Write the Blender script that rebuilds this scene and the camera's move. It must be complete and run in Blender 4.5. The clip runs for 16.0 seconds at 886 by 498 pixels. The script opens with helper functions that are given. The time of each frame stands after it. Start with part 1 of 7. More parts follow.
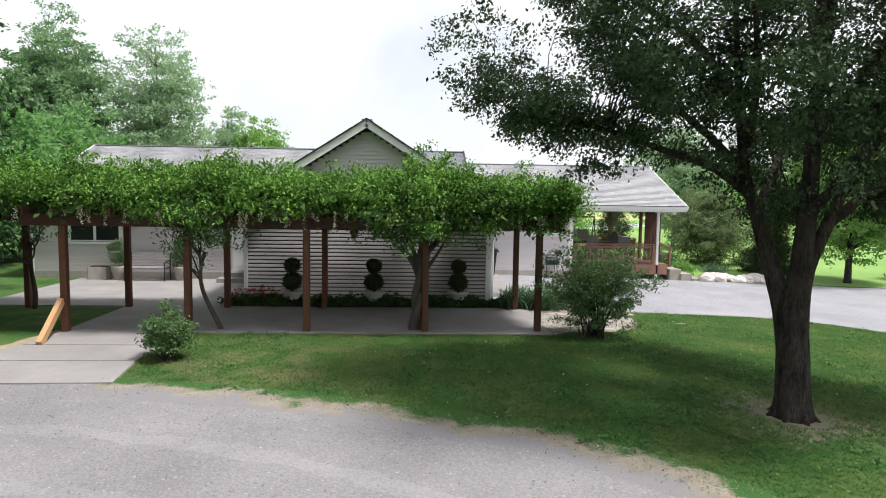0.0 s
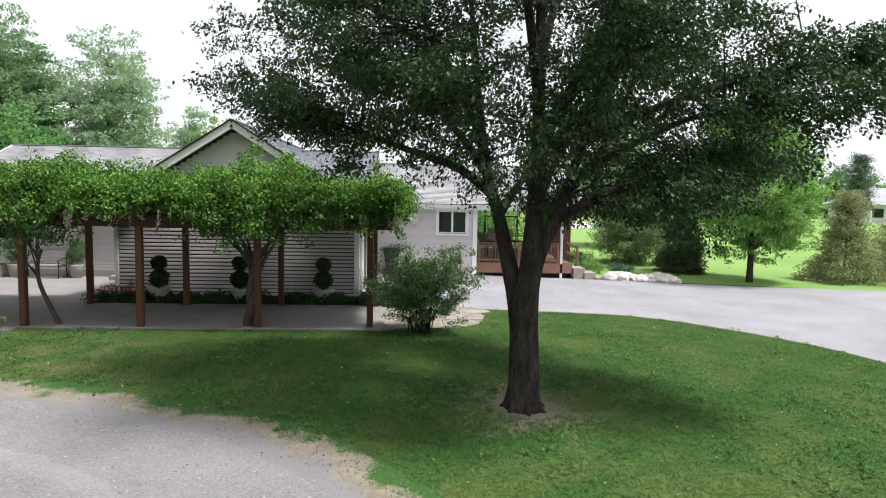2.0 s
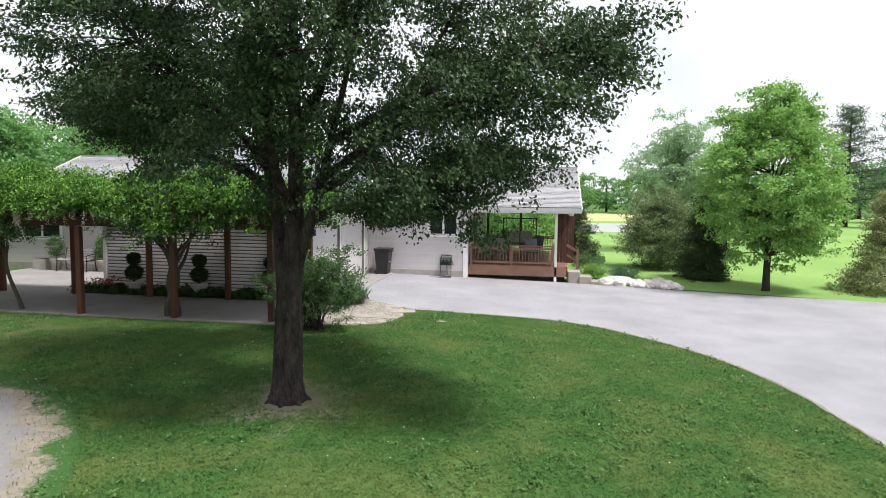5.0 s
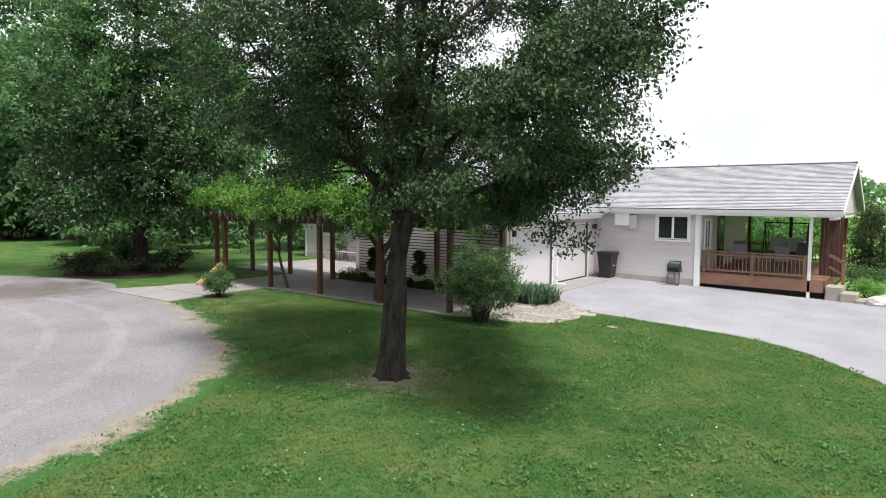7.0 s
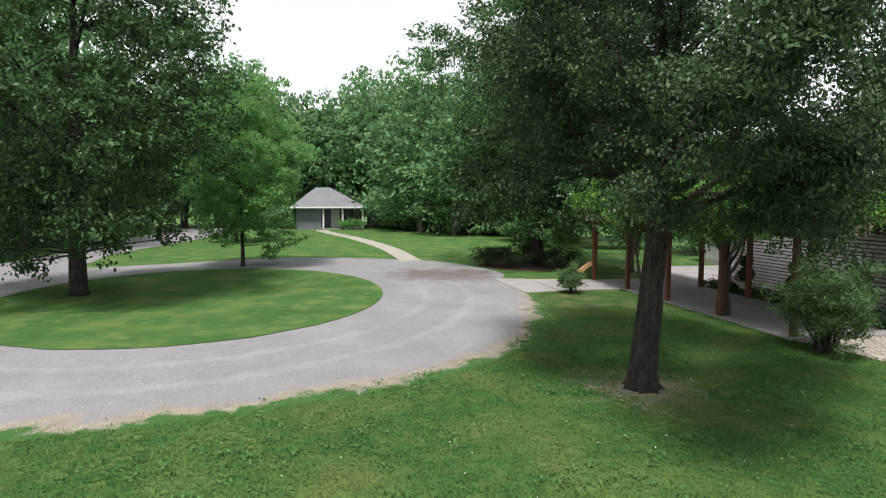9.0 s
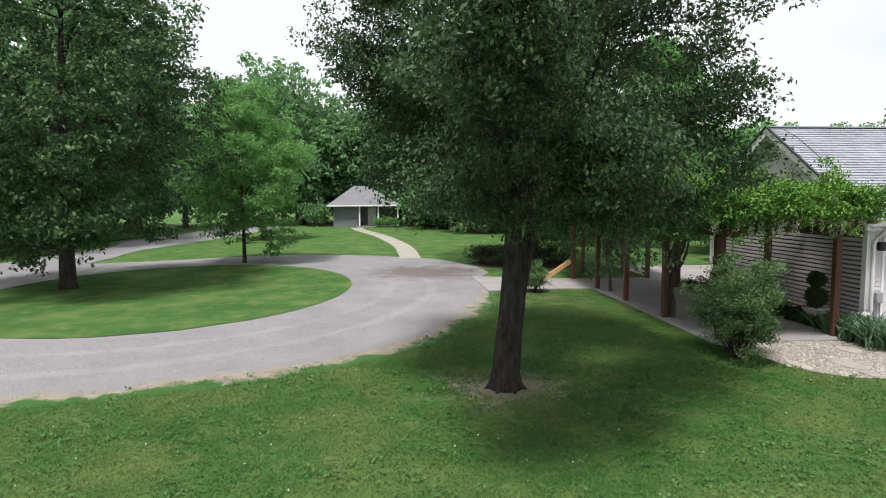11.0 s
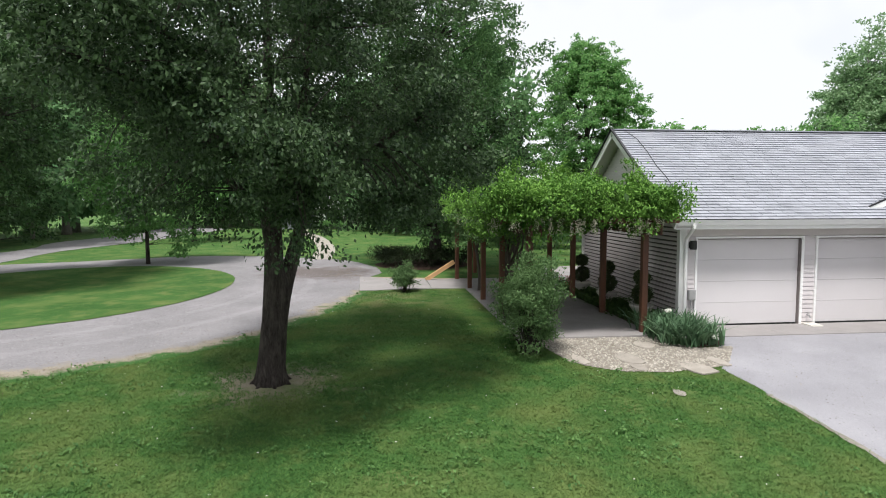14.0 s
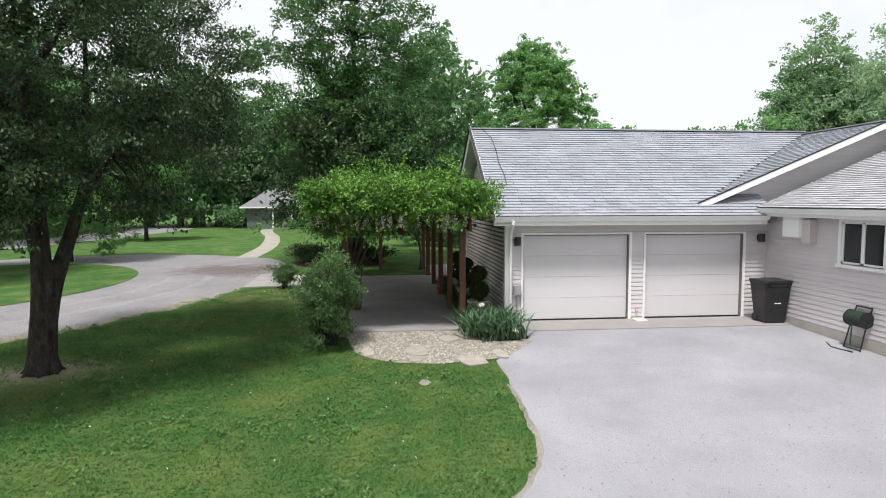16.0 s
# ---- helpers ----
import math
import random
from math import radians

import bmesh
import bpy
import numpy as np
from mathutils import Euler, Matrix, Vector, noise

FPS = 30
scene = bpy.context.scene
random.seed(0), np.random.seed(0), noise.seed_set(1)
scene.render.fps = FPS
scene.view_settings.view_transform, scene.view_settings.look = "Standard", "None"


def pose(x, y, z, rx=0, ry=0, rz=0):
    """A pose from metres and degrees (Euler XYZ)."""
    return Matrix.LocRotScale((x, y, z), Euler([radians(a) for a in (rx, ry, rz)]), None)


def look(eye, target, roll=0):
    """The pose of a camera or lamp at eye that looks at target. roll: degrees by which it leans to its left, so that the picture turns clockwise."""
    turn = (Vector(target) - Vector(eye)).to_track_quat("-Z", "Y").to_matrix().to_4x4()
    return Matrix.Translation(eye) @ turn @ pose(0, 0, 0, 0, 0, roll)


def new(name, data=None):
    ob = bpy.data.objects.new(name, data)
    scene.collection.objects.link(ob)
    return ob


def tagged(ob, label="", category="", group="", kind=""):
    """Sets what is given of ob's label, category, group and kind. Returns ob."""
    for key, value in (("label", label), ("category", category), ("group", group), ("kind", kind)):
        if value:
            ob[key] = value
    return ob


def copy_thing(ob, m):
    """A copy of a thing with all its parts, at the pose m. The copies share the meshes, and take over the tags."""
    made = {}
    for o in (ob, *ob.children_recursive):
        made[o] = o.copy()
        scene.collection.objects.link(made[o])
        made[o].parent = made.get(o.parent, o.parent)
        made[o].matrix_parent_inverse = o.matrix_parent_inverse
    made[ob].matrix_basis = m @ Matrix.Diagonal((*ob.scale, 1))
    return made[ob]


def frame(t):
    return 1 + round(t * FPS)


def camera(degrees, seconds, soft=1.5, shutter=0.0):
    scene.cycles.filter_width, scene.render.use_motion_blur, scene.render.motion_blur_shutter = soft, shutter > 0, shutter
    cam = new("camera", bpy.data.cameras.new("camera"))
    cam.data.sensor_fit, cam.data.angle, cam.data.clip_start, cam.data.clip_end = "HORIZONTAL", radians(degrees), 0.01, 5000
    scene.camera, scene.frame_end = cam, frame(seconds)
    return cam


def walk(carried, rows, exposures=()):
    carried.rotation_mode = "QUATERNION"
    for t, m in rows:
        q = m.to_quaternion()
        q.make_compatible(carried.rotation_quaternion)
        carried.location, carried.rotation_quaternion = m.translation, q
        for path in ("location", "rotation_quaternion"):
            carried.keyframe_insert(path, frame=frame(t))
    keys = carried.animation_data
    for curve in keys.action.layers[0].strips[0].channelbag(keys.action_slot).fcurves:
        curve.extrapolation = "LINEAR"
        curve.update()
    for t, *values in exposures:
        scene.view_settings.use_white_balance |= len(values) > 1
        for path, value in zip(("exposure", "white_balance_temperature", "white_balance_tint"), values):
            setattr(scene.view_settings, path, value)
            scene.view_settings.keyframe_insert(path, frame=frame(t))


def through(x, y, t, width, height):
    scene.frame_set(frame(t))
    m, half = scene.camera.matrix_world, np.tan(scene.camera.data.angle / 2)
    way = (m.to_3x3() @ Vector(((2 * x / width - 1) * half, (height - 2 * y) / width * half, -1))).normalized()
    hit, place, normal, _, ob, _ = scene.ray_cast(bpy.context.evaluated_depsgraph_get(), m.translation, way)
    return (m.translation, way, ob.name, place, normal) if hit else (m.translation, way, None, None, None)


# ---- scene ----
cam = camera(71.4, 16.0, soft=1.0)
PATH = [
    (0, (-2.16, -17.177, 2.984), (-2.061, -15.187, 2.817), 0.9),
    (0.5, (-1.338, -17.357, 3.008), (-1.223, -15.367, 2.839), 1.0),
    (1, (-0.38, -17.492, 3.018), (-0.271, -15.503, 2.849), 1.0),
    (1.5, (0.606, -17.588, 3.023), (0.707, -15.597, 2.855), 1.0),
    (2, (1.587, -17.705, 3.028), (1.683, -15.714, 2.861), 1.0),
    (2.5, (2.551, -17.811, 3.029), (2.645, -15.82, 2.863), 0.9),
    (3, (3.447, -17.906, 3.043), (3.542, -15.915, 2.878), 0.9),
    (3.5, (4.336, -18.0, 3.065), (4.341, -16.006, 2.9), 0.9),
    (4, (5.224, -17.952, 3.075), (5.104, -15.962, 2.911), 0.9),
    (6.5, (9.64, -16.976, 3.042), (8.75, -15.192, 2.88), 0.3),
    (7, (10.436, -16.727, 3.053), (9.211, -15.154, 2.893), 0.3),
    (7.5, (11.215, -16.228, 3.063), (9.661, -14.979, 2.904), 0.3),
    (8, (11.852, -15.59, 3.079), (10.055, -14.726, 2.924), 0.3),
    (8.5, (12.269, -14.874, 3.083), (10.356, -14.31, 2.928), 0.2),
    (11, (13.14, -10.739, 3.093), (11.153, -10.581, 2.929), -0.2),
    (11.5, (13.198, -10.022, 3.071), (11.213, -9.842, 2.908), -0.2),
    (12, (13.278, -9.497, 3.048), (11.295, -9.285, 2.887), -0.1),
    (12.5, (13.376, -9.203, 3.037), (11.394, -8.99, 2.878), -0.1),
    (13, (13.456, -8.788, 3.03), (11.475, -8.567, 2.872), -0.1),
    (13.5, (13.569, -8.088, 3.02), (11.587, -7.864, 2.864), -0.1),
    (14, (13.698, -7.18, 3.013), (11.716, -6.957, 2.858), -0.1),
    (14.5, (13.852, -6.154, 3.0), (11.869, -5.938, 2.846), -0.1),
    (15, (14.011, -5.107, 2.976), (12.028, -4.897, 2.823), -0.1),
    (15.5, (14.222, -4.071, 2.944), (12.239, -3.865, 2.792), -0.1),
    (16, (14.465, -3.059, 2.922), (12.482, -2.853, 2.769), -0.1),
]
walk(cam, [(t, look(eye, target, roll)) for t, eye, target, roll in PATH], [(0, 0.18), (4, 0.18), (7, 0.24), (8.5, 0.14), (11, 0.10), (16, 0.08)])

# ---- world, sun ----
SUN_ELEV, SUN_AZ = 65.0, (0.9, -0.436)
world = bpy.data.worlds.new("world")
scene.world = world
world.use_nodes = True
wn, wl = world.node_tree.nodes, world.node_tree.links
wn.clear()
w_out = wn.new("ShaderNodeOutputWorld")
w_bg = wn.new("ShaderNodeBackground")
w_sky = wn.new("ShaderNodeTexSky")
w_sky.sky_type = "NISHITA"
w_sky.sun_disc = False
w_sky.sun_elevation = radians(SUN_ELEV)
w_sky.sun_rotation = math.atan2(SUN_AZ[0], SUN_AZ[1])
w_scale = wn.new("ShaderNodeVectorMath")
w_scale.operation = "SCALE"
w_scale.inputs[3].default_value = 0.12
wl.new(w_sky.outputs[0], w_scale.inputs[0])
w_tc = wn.new("ShaderNodeTexCoord")
w_no = wn.new("ShaderNodeTexNoise")
w_no.inputs["Scale"].default_value = 2.2
w_no.inputs["Detail"].default_value = 4.0
wl.new(w_tc.outputs["Generated"], w_no.inputs["Vector"])
w_ramp = wn.new("ShaderNodeMapRange")
w_ramp.inputs[1].default_value, w_ramp.inputs[2].default_value = 0.30, 0.46
w_ramp.inputs[3].default_value, w_ramp.inputs[4].default_value = 0.62, 0.95
wl.new(w_no.outputs[0], w_ramp.inputs[0])
w_mix = wn.new("ShaderNodeMix")
w_mix.data_type = "RGBA"
wl.new(w_ramp.outputs[0], w_mix.inputs[0])
wl.new(w_scale.outputs[0], w_mix.inputs[6])
w_mix.inputs[7].default_value = (0.95, 0.97, 1.015, 1)
wl.new(w_mix.outputs[2], w_bg.inputs[0])
w_bg.inputs[1].default_value = 1.0
wl.new(w_bg.outputs[0], w_out.inputs[0])

sun = new("sun", bpy.data.lights.new("sun", "SUN"))
sun.data.energy, sun.data.angle, sun.data.color = 4.9, radians(10), (1.0, 0.972, 0.945)
_c = math.cos(radians(SUN_ELEV))
sun.matrix_world = look((SUN_AZ[0] * _c * 50, SUN_AZ[1] * _c * 50, math.sin(radians(SUN_ELEV)) * 50), (0, 0, 0))


# ---- materials ----
def material(name, a, b, rough=0.7, scale=3.0, fine=60.0, bump=0.15, metal=0.0, vary="", amount=0.25, spec=0.4, stretch=(1, 1, 1), dist=0.01, coarse=1.3, grain=0.6):
    """Two colours mixed by coarse and fine noise in metres, with fine relief; vary: island or object, a random tone for each piece."""
    m = bpy.data.materials.new(name)
    m.use_nodes = True
    n, k = m.node_tree.nodes, m.node_tree.links
    p = n["Principled BSDF"]
    p.inputs["Roughness"].default_value, p.inputs["Metallic"].default_value = rough, metal
    p.inputs["Specular IOR Level"].default_value = spec
    g = n.new("ShaderNodeNewGeometry")
    sc = n.new("ShaderNodeVectorMath")
    sc.operation = "MULTIPLY"
    sc.inputs[1].default_value = stretch
    k.new(g.outputs["Position"], sc.inputs[0])
    n1, n2 = n.new("ShaderNodeTexNoise"), n.new("ShaderNodeTexNoise")
    for nd, s in ((n1, scale), (n2, fine)):
        nd.inputs["Scale"].default_value = s
        nd.inputs["Detail"].default_value = 4.0
        nd.inputs["Roughness"].default_value = 0.6
        k.new(sc.outputs[0], nd.inputs["Vector"])
    ad = n.new("ShaderNodeMath")
    ad.operation = "MULTIPLY_ADD"
    ad.inputs[1].default_value = grain
    k.new(n2.outputs[0], ad.inputs[0])
    off = n.new("ShaderNodeMath")
    off.operation = "MULTIPLY_ADD"
    off.inputs[1].default_value, off.inputs[2].default_value = coarse, 0.5 - 0.5 * coarse - 0.5 * grain
    k.new(n1.outputs[0], off.inputs[0])
    k.new(off.outputs[0], ad.inputs[2])
    mx = n.new("ShaderNodeMix")
    mx.data_type = "RGBA"
    mx.inputs[6].default_value, mx.inputs[7].default_value = (*a, 1), (*b, 1)
    k.new(ad.outputs[0], mx.inputs[0])
    col = mx.outputs[2]
    if vary:
        r = g.outputs["Random Per Island"] if vary == "island" else n.new("ShaderNodeObjectInfo").outputs["Random"]
        mr = n.new("ShaderNodeMapRange")
        mr.inputs[3].default_value, mr.inputs[4].default_value = 1 - amount, 1 + amount
        k.new(r, mr.inputs[0])
        vm = n.new("ShaderNodeVectorMath")
        vm.operation = "SCALE"
        k.new(col, vm.inputs[0])
        k.new(mr.outputs[0], vm.inputs[3])
        col = vm.outputs[0]
    k.new(col, p.inputs["Base Color"])
    if bump:
        bp = n.new("ShaderNodeBump")
        bp.inputs["Strength"].default_value, bp.inputs["Distance"].default_value = bump, dist
        k.new(n2.outputs[0], bp.inputs["Height"])
        k.new(bp.outputs[0], p.inputs["Normal"])
    return m


def leaf_material(name, a, b, through=0.3, gloss=0.45, shine=0.16):
    """Leaves: a tone for each leaf, part of the light passing through."""
    m = bpy.data.materials.new(name)
    m.use_nodes = True
    n, k = m.node_tree.nodes, m.node_tree.links
    p = n["Principled BSDF"]
    p.inputs["Roughness"].default_value = gloss + 0.15
    p.inputs["Specular IOR Level"].default_value = shine
    g = n.new("ShaderNodeNewGeometry")
    no = n.new("ShaderNodeTexNoise")
    no.inputs["Scale"].default_value = 0.9
    k.new(g.outputs["Position"], no.inputs["Vector"])
    ad = n.new("ShaderNodeMath")
    ad.operation = "MULTIPLY_ADD"
    ad.inputs[1].default_value = 0.7
    sb = n.new("ShaderNodeMath")
    sb.operation = "MULTIPLY_ADD"
    sb.inputs[1].default_value, sb.inputs[2].default_value = 0.9, -0.3
    k.new(no.outputs[0], sb.inputs[0])
    k.new(g.outputs["Random Per Island"], ad.inputs[0])
    k.new(sb.outputs[0], ad.inputs[2])
    mx = n.new("ShaderNodeMix")
    mx.data_type = "RGBA"
    mx.inputs[6].default_value, mx.inputs[7].default_value = (*a, 1), (*b, 1)
    k.new(ad.outputs[0], mx.inputs[0])
    k.new(mx.outputs[2], p.inputs["Base Color"])
    t = n.new("ShaderNodeBsdfTranslucent")
    k.new(mx.outputs[2], t.inputs["Color"])
    ms = n.new("ShaderNodeMixShader")
    ms.inputs[0].default_value = through
    k.new(p.outputs[0], ms.inputs[1])
    k.new(t.outputs[0], ms.inputs[2])
    k.new(ms.outputs[0], n["Material Output"].inputs[0])
    return m


def glass_material(name):
    m = bpy.data.materials.new(name)
    m.use_nodes = True
    p = m.node_tree.nodes["Principled BSDF"]
    p.inputs["Base Color"].default_value = (0.02, 0.022, 0.025, 1)
    p.inputs["Roughness"].default_value = 0.04
    p.inputs["Specular IOR Level"].default_value = 0.5
    return m


def ground_material():
    """Mown lawn: soil and grass tones, mower-worn yellow spots, bare earth round the oak."""
    m = material("lawn_grass", (0.026, 0.082, 0.019), (0.076, 0.158, 0.042), 0.9, 0.55, 70.0, 0.8, dist=0.03, spec=0.1)
    n, k = m.node_tree.nodes, m.node_tree.links
    p = n["Principled BSDF"]
    src = p.inputs["Base Color"].links[0].from_socket
    g = n.new("ShaderNodeNewGeometry")

    def noise_node(s, d=3.0):
        q = n.new("ShaderNodeTexNoise")
        q.inputs["Scale"].default_value, q.inputs["Detail"].default_value = s, d
        k.new(g.outputs["Position"], q.inputs["Vector"])
        return q.outputs[0]

    def ramp(v, lo, hi, a=0.0, b=1.0):
        q = n.new("ShaderNodeMapRange")
        q.inputs[1].default_value, q.inputs[2].default_value, q.inputs[3].default_value, q.inputs[4].default_value = lo, hi, a, b
        k.new(v, q.inputs[0])
        return q.outputs[0]

    def mix(f, a, b):
        q = n.new("ShaderNodeMix")
        q.data_type = "RGBA"
        k.new(f, q.inputs[0])
        k.new(a, q.inputs[6])
        q.inputs[7].default_value = (*b, 1)
        return q.outputs[2]

    dry = ramp(noise_node(1.1, 5.0), 0.56, 0.78, 0.0, 0.75)
    c = mix(dry, src, (0.19, 0.20, 0.075))
    d = n.new("ShaderNodeVectorMath")
    d.operation = "DISTANCE"
    d.inputs[1].default_value = (3.23, -8.92, -0.05)
    k.new(g.outputs["Position"], d.inputs[0])
    wob = n.new("ShaderNodeMath")
    wob.operation = "MULTIPLY_ADD"
    wob.inputs[1].default_value = -2.6
    k.new(noise_node(1.7, 5.0), wob.inputs[0])
    k.new(d.outputs["Value"], wob.inputs[2])
    c = mix(ramp(wob.outputs[0], -0.75, 0.0, 0.9, 0.0), c, (0.26, 0.225, 0.178))
    k.new(c, p.inputs["Base Color"])
    return m


M = {}
M["grass"] = ground_material()
M["blade"] = leaf_material("grass_blades", (0.035, 0.112, 0.026), (0.122, 0.232, 0.062), 0.4, 0.6)
M["blade"].node_tree.nodes["Noise Texture"].inputs["Scale"].default_value = 1.4
M["blade"].node_tree.nodes["Noise Texture"].inputs["Detail"].default_value = 5.0


def dry_patches(m, tone, dead):
    """Straw-coloured drifts through the blades, a step or two across, and a tired corner by the walkway."""
    n, k = m.node_tree.nodes, m.node_tree.links
    src = n["Principled BSDF"].inputs["Base Color"].links[0].from_socket
    pos = n["Geometry"].outputs["Position"]

    def drift(scale, lo, hi, most):
        q, r = n.new("ShaderNodeTexNoise"), n.new("ShaderNodeMapRange")
        q.inputs["Scale"].default_value, q.inputs["Detail"].default_value = scale, 6.0
        k.new(pos, q.inputs["Vector"])
        r.inputs[1].default_value, r.inputs[2].default_value, r.inputs[4].default_value = lo, hi, most
        k.new(q.outputs[0], r.inputs[0])
        return r.outputs[0]

    def blend(f, base, colour):
        x = n.new("ShaderNodeMix")
        x.data_type = "RGBA"
        k.new(f, x.inputs[0])
        k.new(base, x.inputs[6])
        x.inputs[7].default_value = (*colour, 1)
        return x.outputs[2]

    c = blend(drift(0.75, 0.47, 0.70, 0.7), src, tone)
    c = blend(drift(3.1, 0.52, 0.72, 0.5), c, tone)
    d, r, f = n.new("ShaderNodeVectorMath"), n.new("ShaderNodeMapRange"), n.new("ShaderNodeMath")
    d.operation, f.operation = "DISTANCE", "MULTIPLY"
    d.inputs[1].default_value = (-4.9, -6.6, 0.03)
    k.new(pos, d.inputs[0])
    r.inputs[1].default_value, r.inputs[2].default_value, r.inputs[3].default_value, r.inputs[4].default_value = 0.8, 3.6, 1.0, 0.0
    k.new(d.outputs["Value"], r.inputs[0])
    k.new(r.outputs[0], f.inputs[0])
    k.new(drift(1.6, 0.40, 0.66, 0.75), f.inputs[1])
    c = blend(f.outputs[0], c, dead)
    for name, socket in (("Principled BSDF", "Base Color"), ("Translucent BSDF", "Color")):
        if name in n:
            k.new(c, n[name].inputs[socket])


dry_patches(M["grass"], (0.13, 0.175, 0.055), (0.205, 0.20, 0.10))
dry_patches(M["blade"], (0.175, 0.225, 0.07), (0.245, 0.25, 0.12))
M["meadow"] = material("meadow_grass", (0.125, 0.25, 0.06), (0.25, 0.37, 0.115), 0.9, 0.12, 9.0, 0.5, dist=0.05, spec=0.1)
M["hay"] = material("hay_field", (0.33, 0.34, 0.15), (0.45, 0.44, 0.22), 0.9, 0.05, 5.0, 0.2, spec=0.1)
M["gravel"] = material("gravel", (0.142, 0.137, 0.142), (0.29, 0.277, 0.286), 0.9, 0.6, 32.0, 0.7, dist=0.02, spec=0.2, coarse=0.9, grain=1.5)


def muddy(m, at, reach):
    """A brown drift of mud and old leaves ground into the stones where the lanes meet."""
    n, k = m.node_tree.nodes, m.node_tree.links
    p = n["Principled BSDF"]
    src = p.inputs["Base Color"].links[0].from_socket
    geo, d, q, w, r, x = [n.new("ShaderNode" + kind) for kind in ("NewGeometry", "VectorMath", "TexNoise", "Math", "MapRange", "Mix")]
    d.operation, w.operation, x.data_type = "DISTANCE", "MULTIPLY_ADD", "RGBA"
    d.inputs[1].default_value = at
    q.inputs["Scale"].default_value, q.inputs["Detail"].default_value = 1.3, 6.0
    w.inputs[1].default_value = 4.5
    r.inputs[1].default_value, r.inputs[2].default_value, r.inputs[3].default_value, r.inputs[4].default_value = reach, reach + 1.6, 0.75, 0.0
    k.new(geo.outputs["Position"], d.inputs[0])
    k.new(geo.outputs["Position"], q.inputs["Vector"])
    k.new(q.outputs[0], w.inputs[0])
    k.new(d.outputs["Value"], w.inputs[2])
    k.new(w.outputs[0], r.inputs[0])
    k.new(r.outputs[0], x.inputs[0])
    k.new(src, x.inputs[6])
    x.inputs[7].default_value = (0.105, 0.083, 0.075, 1)
    k.new(x.outputs[2], p.inputs["Base Color"])


muddy(M["gravel"], (-12.4, -9.5, 0.03), 3.5)
M["drive"] = material("pale_chip_drive", (0.19, 0.188, 0.204), (0.375, 0.368, 0.392), 0.9, 0.5, 60.0, 0.7, dist=0.02, spec=0.2, coarse=1.15, grain=1.6)
M["concrete"] = material("concrete", (0.19, 0.178, 0.175), (0.335, 0.315, 0.308), 0.85, 0.9, 40.0, 0.3, dist=0.006, coarse=1.3, grain=0.9)
M["straw"] = material("dry_verge", (0.20, 0.16, 0.10), (0.46, 0.40, 0.29), 0.95, 3.0, 50.0, 0.7, dist=0.02, spec=0.1)
M["siding"] = material("vinyl_siding", (0.53, 0.495, 0.50), (0.60, 0.565, 0.57), 0.5, 1.2, 30.0, 0.05, vary="object", amount=0.03)
M["frieze"] = material("painted_board", (0.50, 0.465, 0.45), (0.57, 0.535, 0.52), 0.55, 1.5, 30.0, 0.05)
# dark backing colour holds the shadow lines between the gable boards
M["lap_shade"] = material("dark_lap_shade", (0.06, 0.053, 0.05), (0.12, 0.11, 0.105), 0.8, 2.0, 30.0, 0.1)
M["white"] = material("white_paint", (0.72, 0.72, 0.71), (0.82, 0.82, 0.81), 0.45, 2.0, 40.0, 0.05)
M["door"] = material("garage_door_paint", (0.56, 0.535, 0.545), (0.61, 0.585, 0.595), 0.5, 0.8, 30.0, 0.04)
M["shingle"] = material("asphalt_shingle", (0.222, 0.232, 0.258), (0.34, 0.35, 0.388), 0.62, 1.0, 90.0, 0.5, vary="object", amount=0.09, dist=0.006, spec=0.6)
M["shingle_joined"] = material("asphalt_shingle_field", (0.222, 0.232, 0.258), (0.34, 0.35, 0.388), 0.62, 1.0, 90.0, 0.5, vary="island", amount=0.09, dist=0.006, spec=0.6)
# lighter shingle copy: the south slopes' brighter light and sheen put into colour
M["shingle_lit"] = material("lit_asphalt_shingle", (0.30, 0.30, 0.315), (0.45, 0.445, 0.46), 0.62, 1.0, 90.0, 0.3, vary="island", amount=0.12, dist=0.006, spec=0.6)
M["slate"] = material("weathered_grey_roof", (0.13, 0.13, 0.14), (0.22, 0.22, 0.235), 0.9, 1.0, 30.0, 0.4)
M["redwood"] = material("stained_timber", (0.045, 0.018, 0.011), (0.17, 0.069, 0.036), 0.6, 3.0, 40.0, 0.3, vary="object", amount=0.25, stretch=(1, 1, 0.15))
M["beam"] = material("dark_stained_timber", (0.04, 0.016, 0.011), (0.105, 0.04, 0.027), 0.65, 3.0, 40.0, 0.3, vary="object", amount=0.2)
M["newwood"] = material("fresh_timber", (0.42, 0.24, 0.11), (0.55, 0.35, 0.18), 0.6, 3.0, 40.0, 0.2)
M["deck"] = material("deck_stain", (0.155, 0.075, 0.052), (0.26, 0.145, 0.105), 0.55, 2.0, 40.0, 0.2, vary="object", amount=0.15)
M["bark"] = material("bark", (0.018, 0.015, 0.013), (0.09, 0.077, 0.069), 0.95, 9.0, 34.0, 1.0, stretch=(1, 1, 0.3), dist=0.08, spec=0.15, coarse=2.0, grain=1.3)
M["paletrunk"] = material("grey_bark", (0.09, 0.08, 0.07), (0.22, 0.20, 0.18), 0.95, 6.0, 30.0, 0.8, stretch=(1, 1, 0.25), dist=0.03, spec=0.15)
M["vinebark"] = material("vine_bark", (0.04, 0.033, 0.028), (0.14, 0.12, 0.105), 0.95, 6.0, 30.0, 0.9, stretch=(1, 1, 0.25), dist=0.03, spec=0.15)
